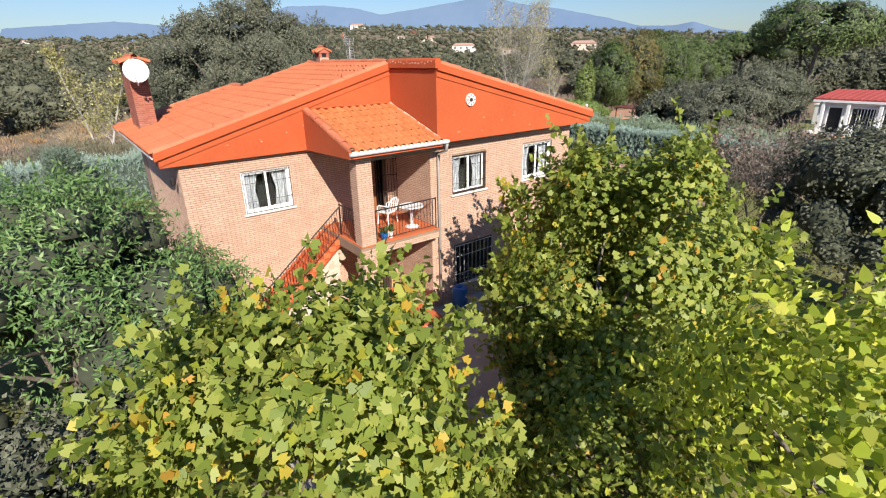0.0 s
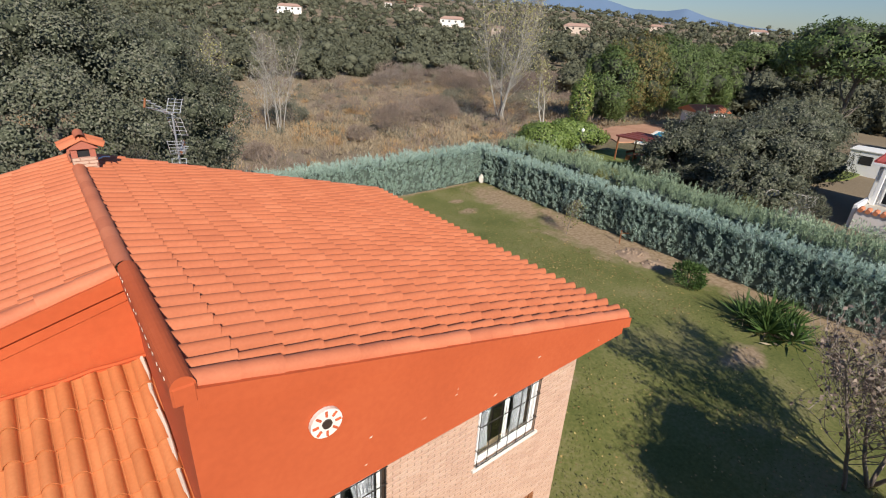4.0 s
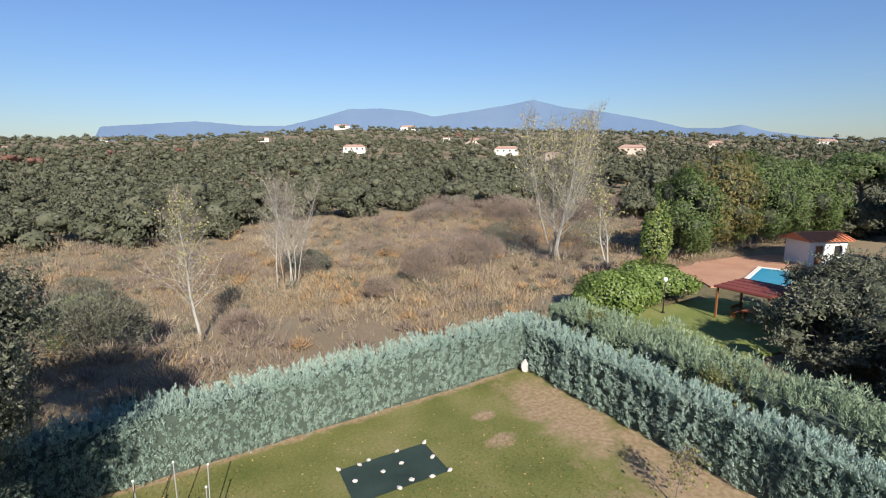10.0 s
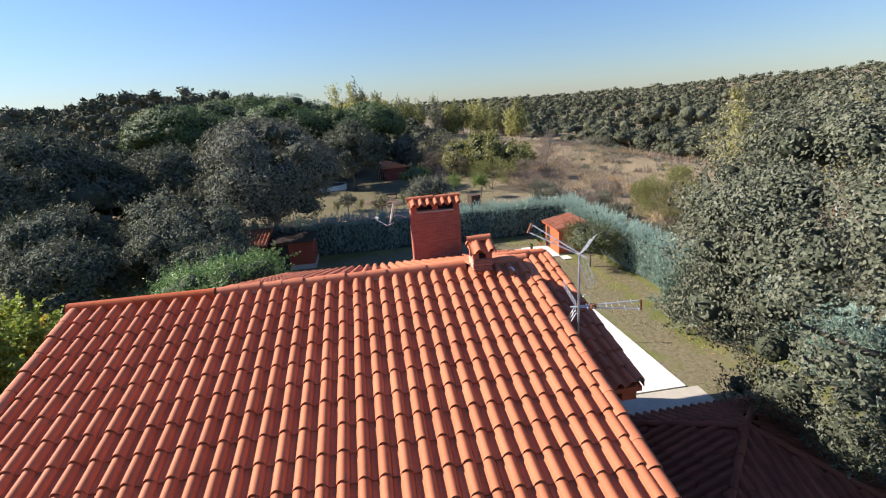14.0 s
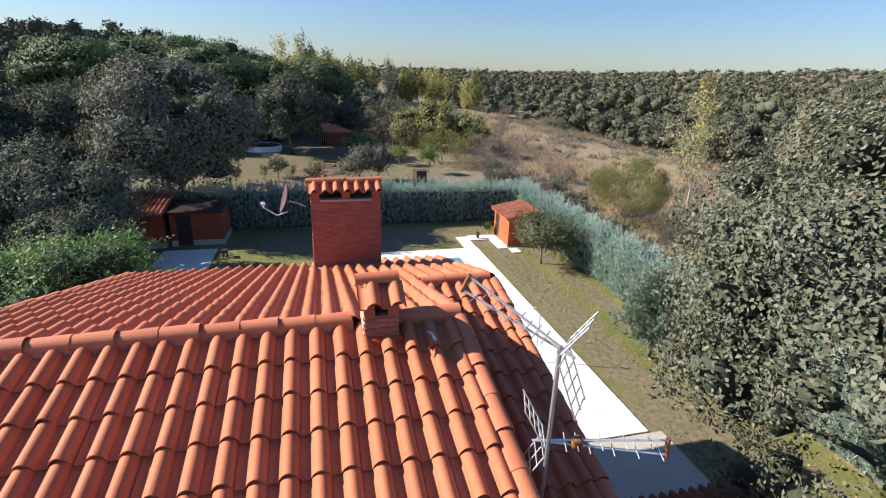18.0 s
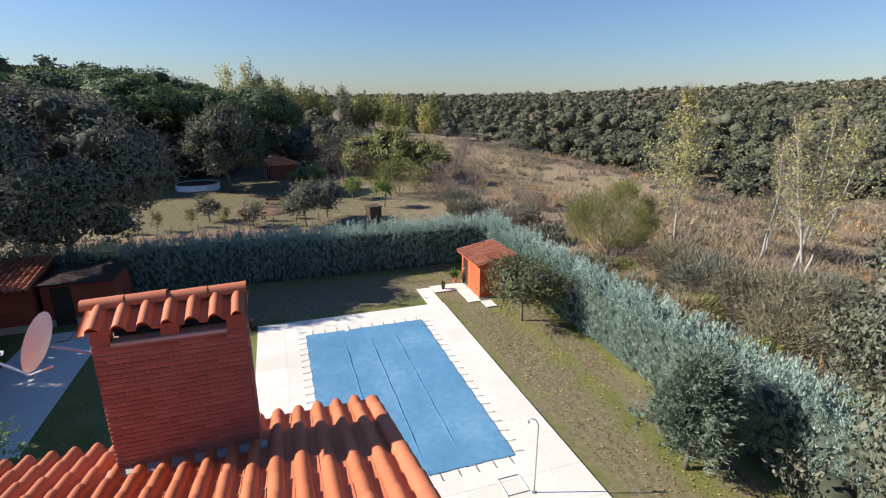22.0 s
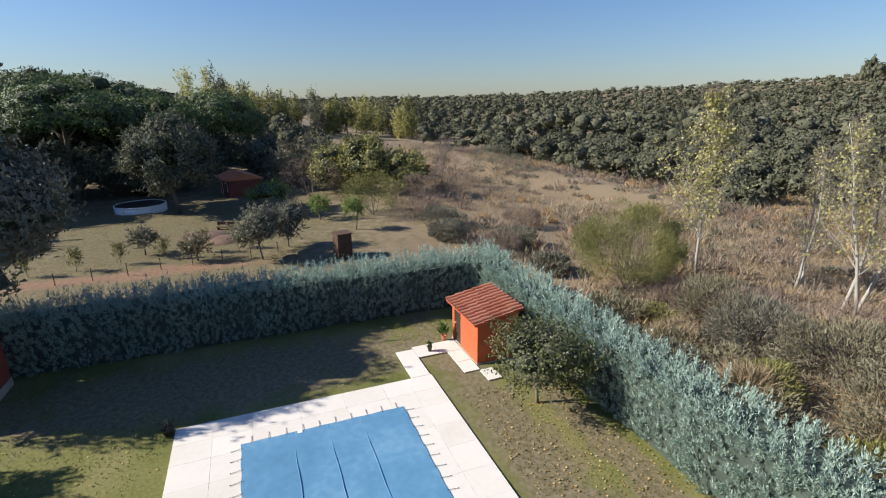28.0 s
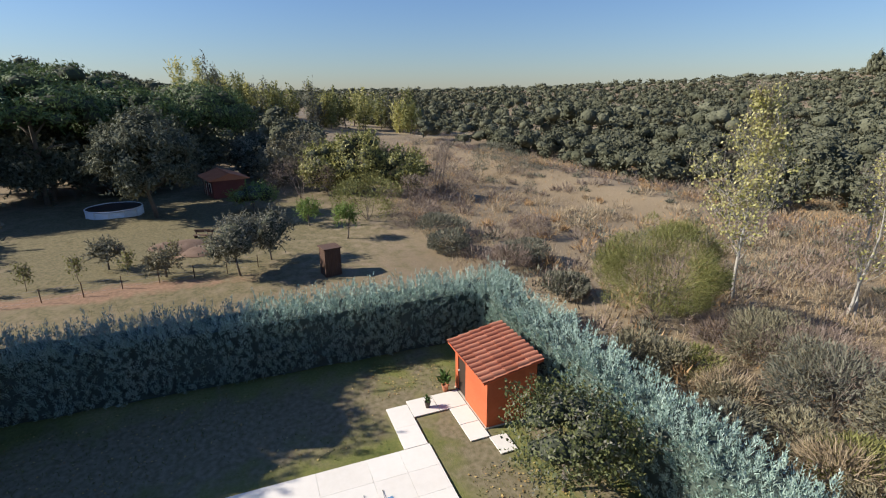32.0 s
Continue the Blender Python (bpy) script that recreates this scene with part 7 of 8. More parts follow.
SCRUB = material("grey_brown_scrub", [(.12, .11, .065), (.2, .18, .11), (.29, .265, .17)], .8, .8, 6, island=.5, through_light=.1)
rt = random.Random(77)
for i in range(30):
    x = -15 + i * .95 + rt.uniform(-.6, .6)
    mt = (SCRUB, OLIVE, SCRUB, BROOM, DRY)[i % 5]
    shrub({SCRUB: "low grey-brown scrub behind the hedge", OLIVE: "low grey-olive scrub behind the hedge", BROOM: "low yellow-green scrub behind the hedge", DRY: "tall dry grass tussock behind the hedge"}[mt], (x, rt.uniform(38.6, 41)), rt.uniform(.9, 1.5), rt.uniform(.8, 1.5), mt, 1500, .2 if mt is not DRY else .4, 600 + i, .25 if mt is not DRY else .08, twiggy=mt is SCRUB)
for i, (x, y, r, h) in enumerate(((-12.2, 44.4, 2.2, 2.3), (-9.2, 43.2, 2.4, 2.5), (-6.0, 43.6, 2.6, 2.8), (-3.0, 42.0, 2.6, 2.7), (.2, 42.6, 2.7, 2.9), (3.4, 41.8, 2.5, 2.6), (6.4, 42.8, 2.6, 2.8), (-4.6, 46.2, 2.6, 2.6), (1.6, 46.0, 2.8, 2.9), (8.6, 46.4, 2.6, 2.6))):
    shrub("tall grey-olive thicket behind the hedge" if i % 3 else "tall grey-brown thicket behind the hedge", (x, y), r, h, OLIVE if i % 3 == 1 else SCRUB, 5200, .24, 700 + i, .16, twiggy=i % 3 == 0)
m = Mesh()
rng = np.random.default_rng(230)
for i in range(40):
    q = branch_path(rng, (-10.6 + rng.normal(0, .6), 45.4 + rng.normal(0, .5), .1), (rng.normal(0, 1), rng.normal(0, 1), .5), 1.4, 4, .2, -.05)
    m.tube(q, .03, 4, .008)
single("brush_heap", m, PALE_BARK, "heap of pale dead branches behind the hedge", "brush heap", kind="stuff")

# dry grass of the meadow
rng = np.random.default_rng(240)


def meadow(name, label, mat, n, x0, x1, y0, y1, ln, seed, keep=None):
    rng = np.random.default_rng(seed)
    x, y = rng.uniform(x0, x1, n), rng.uniform(y0, y1, n)
    dens = np.sin(x * .31 + seed) * np.cos(y * .27) + np.sin(x * .11 + y * .13 + seed)
    ok = dens + rng.normal(0, .8, n) > 0
    if keep is not None:
        ok &= keep(x, y)
    x, y = x[ok], y[ok]
    p = np.column_stack([x, y, hills(x, y) - .1])
    up = np.tile([0, 0, 1.0], (len(x), 1))
    g = [leaves(p + rng.normal(0, .08, p.shape) * [1, 1, 0], up, ln, ln * .07, .45, .2, rng, outline=BLADE) for _ in range(4)]
    v, fc = joined(*g)
    tagged(new(name, cloud_mesh(name, v, fc, mat)), label, "grass", kind="stuff")




def scrub(name, label, mat, n, seed, ln, wide):
    """Low uneven bushes all over the meadow."""
    rng = np.random.default_rng(seed)
    x, y = rng.uniform(-110, 112, n), rng.uniform(39, 100, n)
    ok = ~((x > 43) & (y < 46)) & (np.sin(x * .17 + seed) + np.cos(y * .21 + seed * 2) + rng.normal(0, .6, n) > -.2)
    x, y = x[ok], y[ok]
    r = rng.uniform(.4, 2.0, len(x))
    k = 84
    c = np.repeat(np.column_stack([x, y, hills(x, y) - .05]), k, 0)
    rr = np.repeat(r, k)[:, None]
    o = unit(rng.normal(0, 1, (len(c), 3)))
    o[:, 2] = np.abs(o[:, 2])
    p = c + o * rr * rng.uniform(.3, 1, (len(c), 1)) * [1, 1, .75]
    v, fc = leaves(p, o + [0, 0, .7], ln, wide, .4, .2, rng, outline=BLADE)
    tagged(new(name, cloud_mesh(name, v, fc, mat)), label, "scrub", kind="stuff")


rt = random.Random(91)
for i in range(18):
    u = i / 17
    shrub("tall lavender-grey leafless thicket below the woods", (66 + 40 * u + rt.uniform(-2, 2), 97 - 22 * u + rt.uniform(-6, 6)), rt.uniform(3, 4.4), rt.uniform(3, 4.6), PURPLE if i % 3 else TWIG, 2600, .5, 740 + i, .09, twiggy=True)
scrub("brown_scrub", "bare brown scrub bushes scattered over the meadow", PURPLE, 1650, 5, .55, .06)
scrub("olive_scrub", "low grey-olive bushes scattered over the meadow", OLIVE, 1000, 6, .28, .11)
scrub("straw_scrub", "tussocks of tall straw-coloured grass in the meadow", DRY, 1100, 7, .6, .06)
scrub("russet_scrub", "russet bracken clumps in the meadow", RED_DRY, 700, 8, .45, .08)
FIELD_GRASS = material("field_grass", [(.128, .120, .048), (.192, .172, .080), (.272, .241, .120)], .9, .12, 2, island=.35, through_light=.15)
outside = lambda x, y: (y > 36.8) | (x < -21.2)
meadow("dry_grass", "tall dry straw-coloured meadow grass", DRY, 52000, -115, 112, 37, 112, .42, 1, lambda x, y: (y > 37) & ~((x > 43) & (y < 44)))
meadow("russet_grass", "russet dead grass and fern in the meadow", RED_DRY, 28000, -110, 96, 38, 98, .45, 2, lambda x, y: (y > 38) & ~((x > 43) & (y < 44)))
meadow("fine_grass", "fine dry grass behind the garden hedge", DRY, 26000, -34, 48, 37, 70, .5, 9, lambda x, y: (y > 37) & ~((x > 43) & (y < 44)))
meadow("rough_grass", "short dry grass of the neighbouring field", FIELD_GRASS, 12000, -62, -22, -2, 37, .13, 4)



def on_lawn(x, y):
    """Open lawn: not the house, the paving, the pool or the yard."""
    ok = ~((x > 2.3) & (x < 18) & (y > 7) & (y < 23.4)) & ~((x > -13.4) & (x < 11) & (y > 20.1) & (y < 30.2)) & ~((x > -19.3) & (x < -7.4) & (y > 6.5) & (y < 14.4))
    ok &= ~((x > -16) & (x < -11.5) & (y > 28.5) & (y < 34)) & ~((x > 23.4) & (x < 27.6) & (y > 29.5) & (y < 32.2))
    bare = ((x - 33.8) / 2.4) ** 2 + ((y - 20) / 14) ** 2 < 1
    return ok & ~bare


GRASS = material("lawn_grass", [(.083, .093, .023), (.139, .143, .036), (.214, .194, .079)], .8, .35, 6, island=.35, through_light=.2)
LITTER = material("fallen_leaves", [(.2, .12, .05), (.36, .24, .08), (.5, .38, .14)], .8, 1, 6, island=.6)
for name, label, mat, n, ln, wd, seed in (("lawn_tufts", "short uneven tufts of lawn grass", GRASS, 110000, .075, .026, 1), ("fallen_leaves", "fallen yellow-brown leaves strewn on the lawn", LITTER, 36000, .08, .06, 2)):
    rng = np.random.default_rng(250 + seed)
    x, y = rng.uniform(-18.8, 34, n), rng.uniform(3, 34.8, n)
    ok = on_lawn(x, y) & ((np.sin(x * .8) * np.cos(y * .9 + seed) + np.sin(x * .23 + y * .31) + rng.normal(0, .7, n)) > -.4)
    if seed == 2:
        ok &= ((y > 28.5) & (x < 12)) | (rng.random(n) < .3) | (np.hypot(x - 30, y - 20) < 4)
    x, y = x[ok], y[ok]
    gz0 = -.6 * np.clip((21.5 - y) / 8.5, 0, 1) ** 2 * (3 - 2 * np.clip((21.5 - y) / 8.5, 0, 1)) * (np.clip((x + 1) / 5, 0, 1) * np.clip((26 - x) / 8, 0, 1)) ** 2
    p = np.column_stack([x, y, gz0 + (.0 if seed == 1 else .035)])
    v, fc = leaves(p, np.tile([0, 0, 1.0], (len(x), 1)), ln, wd, .8 if seed == 1 else .25, .2, rng, flat=seed == 2)
    tagged(new(name, cloud_mesh(name, v, fc, mat)), label, "grass" if seed == 1 else "leaves", kind="stuff")

# woods on the hills


def woods(name, label, mat, spots, seed, extra=0, tuft=.5, lumps=7):
    """Tree crowns standing on the hills: each is a heap of uneven lumps, dark inside, with extra sprays of leaves over it."""
    rng = np.random.default_rng(seed)
    n = len(spots)
    c = np.column_stack([spots[:, 0], spots[:, 1], hills(spots[:, 0], spots[:, 1]) + spots[:, 3] * .8])
    r = np.column_stack([spots[:, 2], spots[:, 2], spots[:, 3]])
    d = unit(rng.normal(0, 1, (n * lumps, 3)) + [0, 0, .35])
    size = rng.uniform(.38, .6, (n * lumps, 1))
    lc = np.repeat(c, lumps, 0) + d * np.repeat(r, lumps, 0) * (1 - size * .85)
    lr = np.repeat(r, lumps, 0) * size
    v, f3 = balls(lc, lr * .72, rng)
    tagged(new(name, cloud_mesh(name, v, f3, mat)), label, "woods", kind="stuff")
    if extra:
        which = rng.integers(0, n * lumps, n * extra)
        o = unit(rng.normal(0, 1, (n * extra, 3)) + d[which] * .8 + [0, 0, .25])
        p = lc[which] + o * lr[which] * rng.uniform(.78, 1.1, (n * extra, 1))
        ln = tuft * rng.uniform(.7, 1.3, n * extra)
        vv, ff = leaves(p, o, ln, ln * .75, .6, .2, rng, flat=True, outline=BLADE)
        tagged(new(name + "_sprays", cloud_mesh(name + "_sprays", vv, ff, mat)), label, "woods", kind="stuff")


def stand(d0, d1, a0, a1, cell, r0, r1, seed, keep, tall=(.75, 1.05)):
    """Places of trees in a ring: a jittered grid of cells, so that crowns touch but do not pile up."""
    rng = np.random.default_rng(seed)
    g = np.arange(-d1, d1, cell)
    gx2, gy2 = np.meshgrid(g, g)
    x = (gx2 + (np.arange(len(g)) % 2 * cell * .5)[:, None]).ravel() + rng.uniform(-.42, .42, gx2.size) * cell + 10
    y = gy2.ravel() + rng.uniform(-.42, .42, gx2.size) * cell + 20
    d, a = np.hypot(x - 10, y - 20), np.degrees(np.arctan2(y - 20, x - 10)) % 360
    a = np.where(a > 300, a - 360, a)
    ok = (d >= d0) & (d < d1) & (a > a0) & (a < a1) & (rng.random(len(x)) > .06) & keep(x, y)
    x, y = x[ok], y[ok]
    r = rng.uniform(r0, r1, len(x)) * rng.choice((.55, .8, 1, 1.1, 1.3), len(x))
    return np.column_stack([x, y, r, r * rng.uniform(*tall, len(x))])


def scatter(n, d0, d1, a0, a1, r0, r1, seed, keep):
    rng = np.random.default_rng(seed)
    d = np.sqrt(rng.uniform(d0 ** 2, d1 ** 2, n))
    a = np.radians(rng.uniform(a0, a1, n))
    x, y = 10 + d * np.cos(a), 20 + d * np.sin(a)
    ok = keep(x, y)
    x, y = x[ok], y[ok]
    r = rng.uniform(r0, r1, len(x))
    return np.column_stack([x, y, r, r * rng.uniform(.75, 1.05, len(x))])


def in_woods(x, y):
    edge = np.interp(x, (-200, -160, -99, -66, -47, -33, 13, 33, 50, 60, 80, 96, 118, 200), (60, 70, 80, 82, 79, 85, 93, 95, 104, 104, 106, 100, 96, 96))
    side = ((x > 96) & (y < 110)) | ((x < -80) & (y < 38)) | ((x < -24) & (y < -5))
    return (y > edge + 3 * np.sin(x * .2)) | side


FAR_SITES, HAZE = [], .13
# houses on the far hillside
ROOF_FAR = material("far_clay_roof", [(.38, .23, .17), (.46, .3, .23)], .9, .5, 3)
WALL_FAR = material("far_white_wall", [(.7, .66, .6), (.8, .77, .72)], .9, .3, 2)
TAN_FAR = material("far_tan_wall", [(.55, .44, .36), (.64, .52, .43)], .9, .3, 2)


def far_house(x, y, w, d, h, turn, wall_mat, label, flat=False, lift=0):
    z = float(hills(np.array(float(x)), np.array(float(y)))) + lift
    t = thing("country_house", label, "house", (x, y, z), turn=turn, group="houses on the hillside")
    part("wall", Mesh().box(-w / 2, w / 2, -d / 2, d / 2, -4, h, .05), wall_mat, t)
    if flat:
        part("roof", Mesh().box(-w / 2 - .3, w / 2 + .3, -d / 2 - .3, d / 2 + .3, h, h + .5, .1), wall_mat, t)
    else:
        part("roof", Mesh().add([(-w / 2 - .5, -d / 2 - .5, h), (w / 2 + .5, -d / 2 - .5, h), (w / 2 + .5, d / 2 + .5, h), (-w / 2 - .5, d / 2 + .5, h), (-w / 2 + d * .3, 0, h + d * .22), (w / 2 - d * .3, 0, h + d * .22)], [(0, 1, 5, 4), (1, 2, 5), (2, 3, 4, 5), (3, 0, 4), (3, 2, 1, 0)]), ROOF_FAR, t)
    n = max(2, int(w / 3.5))
    for i in range(n):
        x0 = -w / 2 + w * (i + .5) / n
        part("window", Mesh().box(x0 - .6, x0 + .6, -d / 2 - .06, -d / 2 + .05, h * .35, h * .75, .02), DARK, t)
    return t


def far_spot(az, el):
    """Where a line of sight at this azimuth and elevation meets the hills."""
    a, e = radians(az), math.tan(radians(el))
    for d in range(140, 1000, 4):
        x, y = 10 + d * math.cos(a), 20 + d * math.sin(a)
        if float(hills(np.array(x), np.array(y))) + 5 > 10.6 + d * e:
            return x, y, d
    d = 820
    return 10 + d * math.cos(a), 20 + d * math.sin(a), d


for az, el, wide, mt, label in (
    (68.5, 3.3, .034, WALL_FAR, "white country house on the hilltop"), (61.2, 3.2, .034, WALL_FAR, "white country house on the hilltop"),
    (66.4, 1.2, .05, WALL_FAR, "long white country house among oaks"), (53.5, 1.85, .034, TAN_FAR, "tan country house with a clay roof"),
    (49.2, .9, .055, WALL_FAR, "broad white country house among oaks"), (56.5, 2.1, .015, WALL_FAR, "small white house on the slope"),
    (44, .4, .03, TAN_FAR, "tan house below the hillside"), (36.1, .9, .055, TAN_FAR, "broad tan house with a red roof"),
    (28.9, 1.2, .034, TAN_FAR, "tan country house with a clay roof"), (20.2, 1.1, .034, WALL_FAR, "white country house with a clay roof"),
    (76.6, 2.1, .022, WALL_FAR, "small white house on the slope"), (91.1, 1.9, .014, WALL_FAR, "small white house on the ridge"),
    (102.8, .95, .03, TAN_FAR, "reddish house among autumn trees"), (104.6, 1.0, .034, TAN_FAR, "reddish house among autumn trees"), (97.9, 1.1, .02, WALL_FAR, "small pale house among oaks")):
    hx, hy, hd = far_spot(az, el)
    far_house(hx, hy, wide * hd * .85, wide * hd * .45, max(2.8, wide * hd * .13), az - 90, mt, label, lift=1.2)
    FAR_SITES.append((hx, hy, hd, wide * hd))



def clear_view(x, y):
    """Woods, but for the open ground before each far house."""
    ok = in_woods(x, y)
    d, a = np.hypot(x - 10, y - 20), np.arctan2(y - 20, x - 10)
    for sx, sy, sd, sw in FAR_SITES:
        sa = math.atan2(sy - 20, sx - 10)
        ok &= ~((np.abs(a - sa) * sd < sw * .45) & (d > sd - 50) & (d < sd + 12))
    return ok


woods("oak_woods", "grey-green holm oak woods at the meadow's edge", WOODS, stand(40, 135, -25, 225, 5.6, 2.8, 4.1, 300, clear_view, (.6, .85)), 301, 600, .5, 8)
woods("oak_woods", "grey-green holm oak woods beyond the meadow", WOODS, stand(135, 250, -15, 222, 7.0, 3.2, 4.8, 311, clear_view, (.55, .8)), 312, 130, .85, 3)
woods("oak_woods", "grey-green holm oak woods on the slopes", WOODS, stand(250, 500, -10, 220, 8.6, 4.0, 5.8, 302, clear_view, (.5, .75)), 303, 34, 1.4, 1)
woods("far_woods", "distant oak-covered hills", WOODS, stand(500, 1010, -8, 215, 17, 7.0, 10.5, 304, clear_view, (.3, .5)), 305, 12, 2.2, 1)
gum = scatter(90, 640, 730, 107, 120, 4.0, 6.5, 307, in_woods)
gum[:, 3] = gum[:, 2] * np.random.default_rng(5).uniform(1.1, 2.4, len(gum))
woods("gum_trees", "tall dark gum trees on the hilltop", WOODS, gum, 308, 60, 1.6)
woods("autumn_trees", "red autumn trees among the distant woods", RED_LEAF, np.array([(-40, 330, 6, 4), (-30, 335, 5, 4), (-50, 325, 6, 4), (10, 380, 5, 4.5), (50, 420, 5, 4.5), (-20, 328, 5, 3.5), (330, 480, 6, 5)], float), 306, 60, 1.0)

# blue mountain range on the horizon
# distance haze is put into the blue base colour and a faint glow
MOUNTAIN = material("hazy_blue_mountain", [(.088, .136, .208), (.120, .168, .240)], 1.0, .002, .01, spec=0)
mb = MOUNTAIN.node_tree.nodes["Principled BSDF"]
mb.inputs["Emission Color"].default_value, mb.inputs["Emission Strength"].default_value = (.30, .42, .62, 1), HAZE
M_AZ = (92.5, 91.8, 89.5, 83.6, 79, 75, 71.6, 68.2, 64.7, 61.2, 58.8, 55.1, 50.8, 47.7, 44.6, 40.4, 35.6, 32.2, 29, 27.4, 25.3, 21.8, 12)
M_EL = (1.5, 2.9, 3.1, 3.6, 3.25, 3.25, 4.1, 5.1, 5.2, 4.9, 4.3, 4.8, 5.4, 5.95, 5.1, 4.5, 3.5, 2.6, 2.5, 2.8, 2.1, 1.5, .6)
rnd = random.Random(9)
m = Mesh()
vs = []
for i in range(241):
    a = 12 + i * (92.5 - 12) / 240
    e = float(np.interp(-a, [-v for v in M_AZ], M_EL)) + rnd.gauss(0, .012)
    for k, u in enumerate((0, .35, .7, 1)):
        dd = 3150 + 350 * u + (0 if k in (0, 3) else 0)
        vs.append((10 + dd * math.cos(radians(a)), 20 + dd * math.sin(radians(a)), -40 if k == 0 else (10.6 + dd * math.tan(radians(e))) * (u ** .8)))
m.add(vs, [(4 * i + k, 4 * i + k + 1, 4 * i + 5 + k, 4 * i + 4 + k) for i in range(240) for k in range(3)])
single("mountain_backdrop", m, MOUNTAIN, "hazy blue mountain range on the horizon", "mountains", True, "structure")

# ---- the neighbours ----
WATER = material("pool_water", [(.05, .32, .5), (.07, .4, .6)], .06, .8, 5, .15, 6, spec=.6)
BARE_EARTH = material("terracotta_earth", [(.34, .17, .1), (.44, .24, .15), (.5, .31, .2)], .95, .4, 6, .4, 20)
NEIGHBOUR_LAWN = material("neighbour_lawn", [(.1, .14, .03), (.17, .2, .05), (.26, .26, .1)], .9, .5, 8, .5, 30)
NEIGHBOUR_ROOF = material("orange_tile_roof", [(.5, .17, .08), (.6, .24, .12)], .8, 1, 12, .3, 20)
MAROON_ROOF = material("red_tile_roof", [(.34, .06, .05), (.44, .09, .07)], .75, 1, 12, .3, 20)
MAROON = material("maroon_paint", [(.16, .04, .03), (.22, .06, .045)], .6, 1, 10)


def spread(name, pts, z, mat, label, category):
    """A flat patch of ground with an uneven rim."""
    mm = Mesh().prism([(x, y, z - .3) for x, y in pts], (0, 0, .3))
    return single(name, mm, mat, label, category, kind="structure")


def rim(cx, cy, rx, ry, n, seed):
    r = random.Random(seed)
    return [(cx + rx * math.cos(2 * math.pi * i / n) * r.uniform(.85, 1.1), cy + ry * math.sin(2 * math.pi * i / n) * r.uniform(.85, 1.1)) for i in range(n)]


spread("ground_lawn", rim(50, 33.5, 8.5, 4.6, 26, 4), .03, NEIGHBOUR_LAWN, "short green lawn of the neighbouring garden", "lawn")
spread("ground_earth", rim(68.5, 40.8, 9.5, 4.2, 26, 5), .05, BARE_EARTH, "bare terracotta-coloured earth beyond the neighbour's pool", "earth")
np_ = thing("swimming_pool", "blue open swimming pool with pale coping in the neighbouring garden", "pool", (65.8, 37.0, 0), turn=16)
part("basin", Mesh().box(-4.6, 4.6, -1.5, 1.5, .02, .13, .02), WATER, np_, "still blue water")
for x0, x1, y0, y1 in ((-5, 5, -1.9, -1.5), (-5, 5, 1.5, 1.9), (-5, -4.6, -1.5, 1.5), (4.6, 5, -1.5, 1.5)):
    part("coping", Mesh().box(x0, x1, y0, y1, 0, .17, .02), DECK, np_)


def small_house(name, label, cat, x, y, w, d, h, turn, wall_mat, roof_mat, rise=.9, hip=0.0, gable_x=True):
    """A small house: walls, tiled roof with ribs, door and windows with frames."""
    t = thing(name, label, cat, (x, y, 0), turn=turn)
    part("wall", Mesh().box(-w / 2, w / 2, -d / 2, d / 2, -.3, h, .03), wall_mat, t)
    o = .4
    k = hip * w
    top = [(-w / 2 - o + k, 0, h + rise), (w / 2 + o - k, 0, h + rise)]
    e = [(-w / 2 - o, -d / 2 - o, h - .06), (w / 2 + o, -d / 2 - o, h - .06), (w / 2 + o, d / 2 + o, h - .06), (-w / 2 - o, d / 2 + o, h - .06)]
    rf = part("roof", Mesh().add(e + top, [(0, 1, 5, 4), (2, 3, 4, 5), (1, 2, 5), (3, 0, 4), (3, 2, 1, 0)]), roof_mat, t)
    n = int((w + 2 * o) / .45)
    ribs = Mesh()
    for i in range(n + 1):
        xx = -w / 2 - o + (w + 2 * o) * i / n
        xt = min(max(xx, top[0][0]), top[1][0])
        for s in (-1, 1):
            ribs.tube([(xx, s * (d / 2 + o), h - .02), (xt, s * .04, h + rise + .03)], .075, 5)
    part("tile_ribs", ribs, roof_mat, rf, kind="stuff")
    ribs = Mesh().tube([(top[0][0], 0, h + rise + .05), (top[1][0], 0, h + rise + .05)], .11, 6)
    part("ridge_cap", ribs, roof_mat, rf)
    for s in (-1, 1):
        for i in range(max(2, int(w / 2.2))):
            xx = -w / 2 + w * (i + .5) / max(2, int(w / 2.2))
            door = i == 0
            z0, z1 = (0, 2.0) if door else (h * .4, h * .4 + .95)
            wn = part("door" if door else "window", Mesh().box(xx - .42, xx + .42, s * d / 2 - .03, s * d / 2 + .03, z0, z1, .01), WOOD if door else DARK, t)
            fr = Mesh()
            for a, b, c, dd in ((xx - .5, xx - .42, z0, z1), (xx + .42, xx + .5, z0, z1), (xx - .5, xx + .5, z1, z1 + .08)):
                fr.box(a, b, s * d / 2 - .06, s * d / 2 + .06, c, dd)
            part("frame", fr, SILL, wn)
    return t


small_house("pool_house", "white pool house with an orange tiled roof", "house", 77.5, 38.4, 4.2, 3.0, 2.5, -25, WHITE, NEIGHBOUR_ROOF, .6)
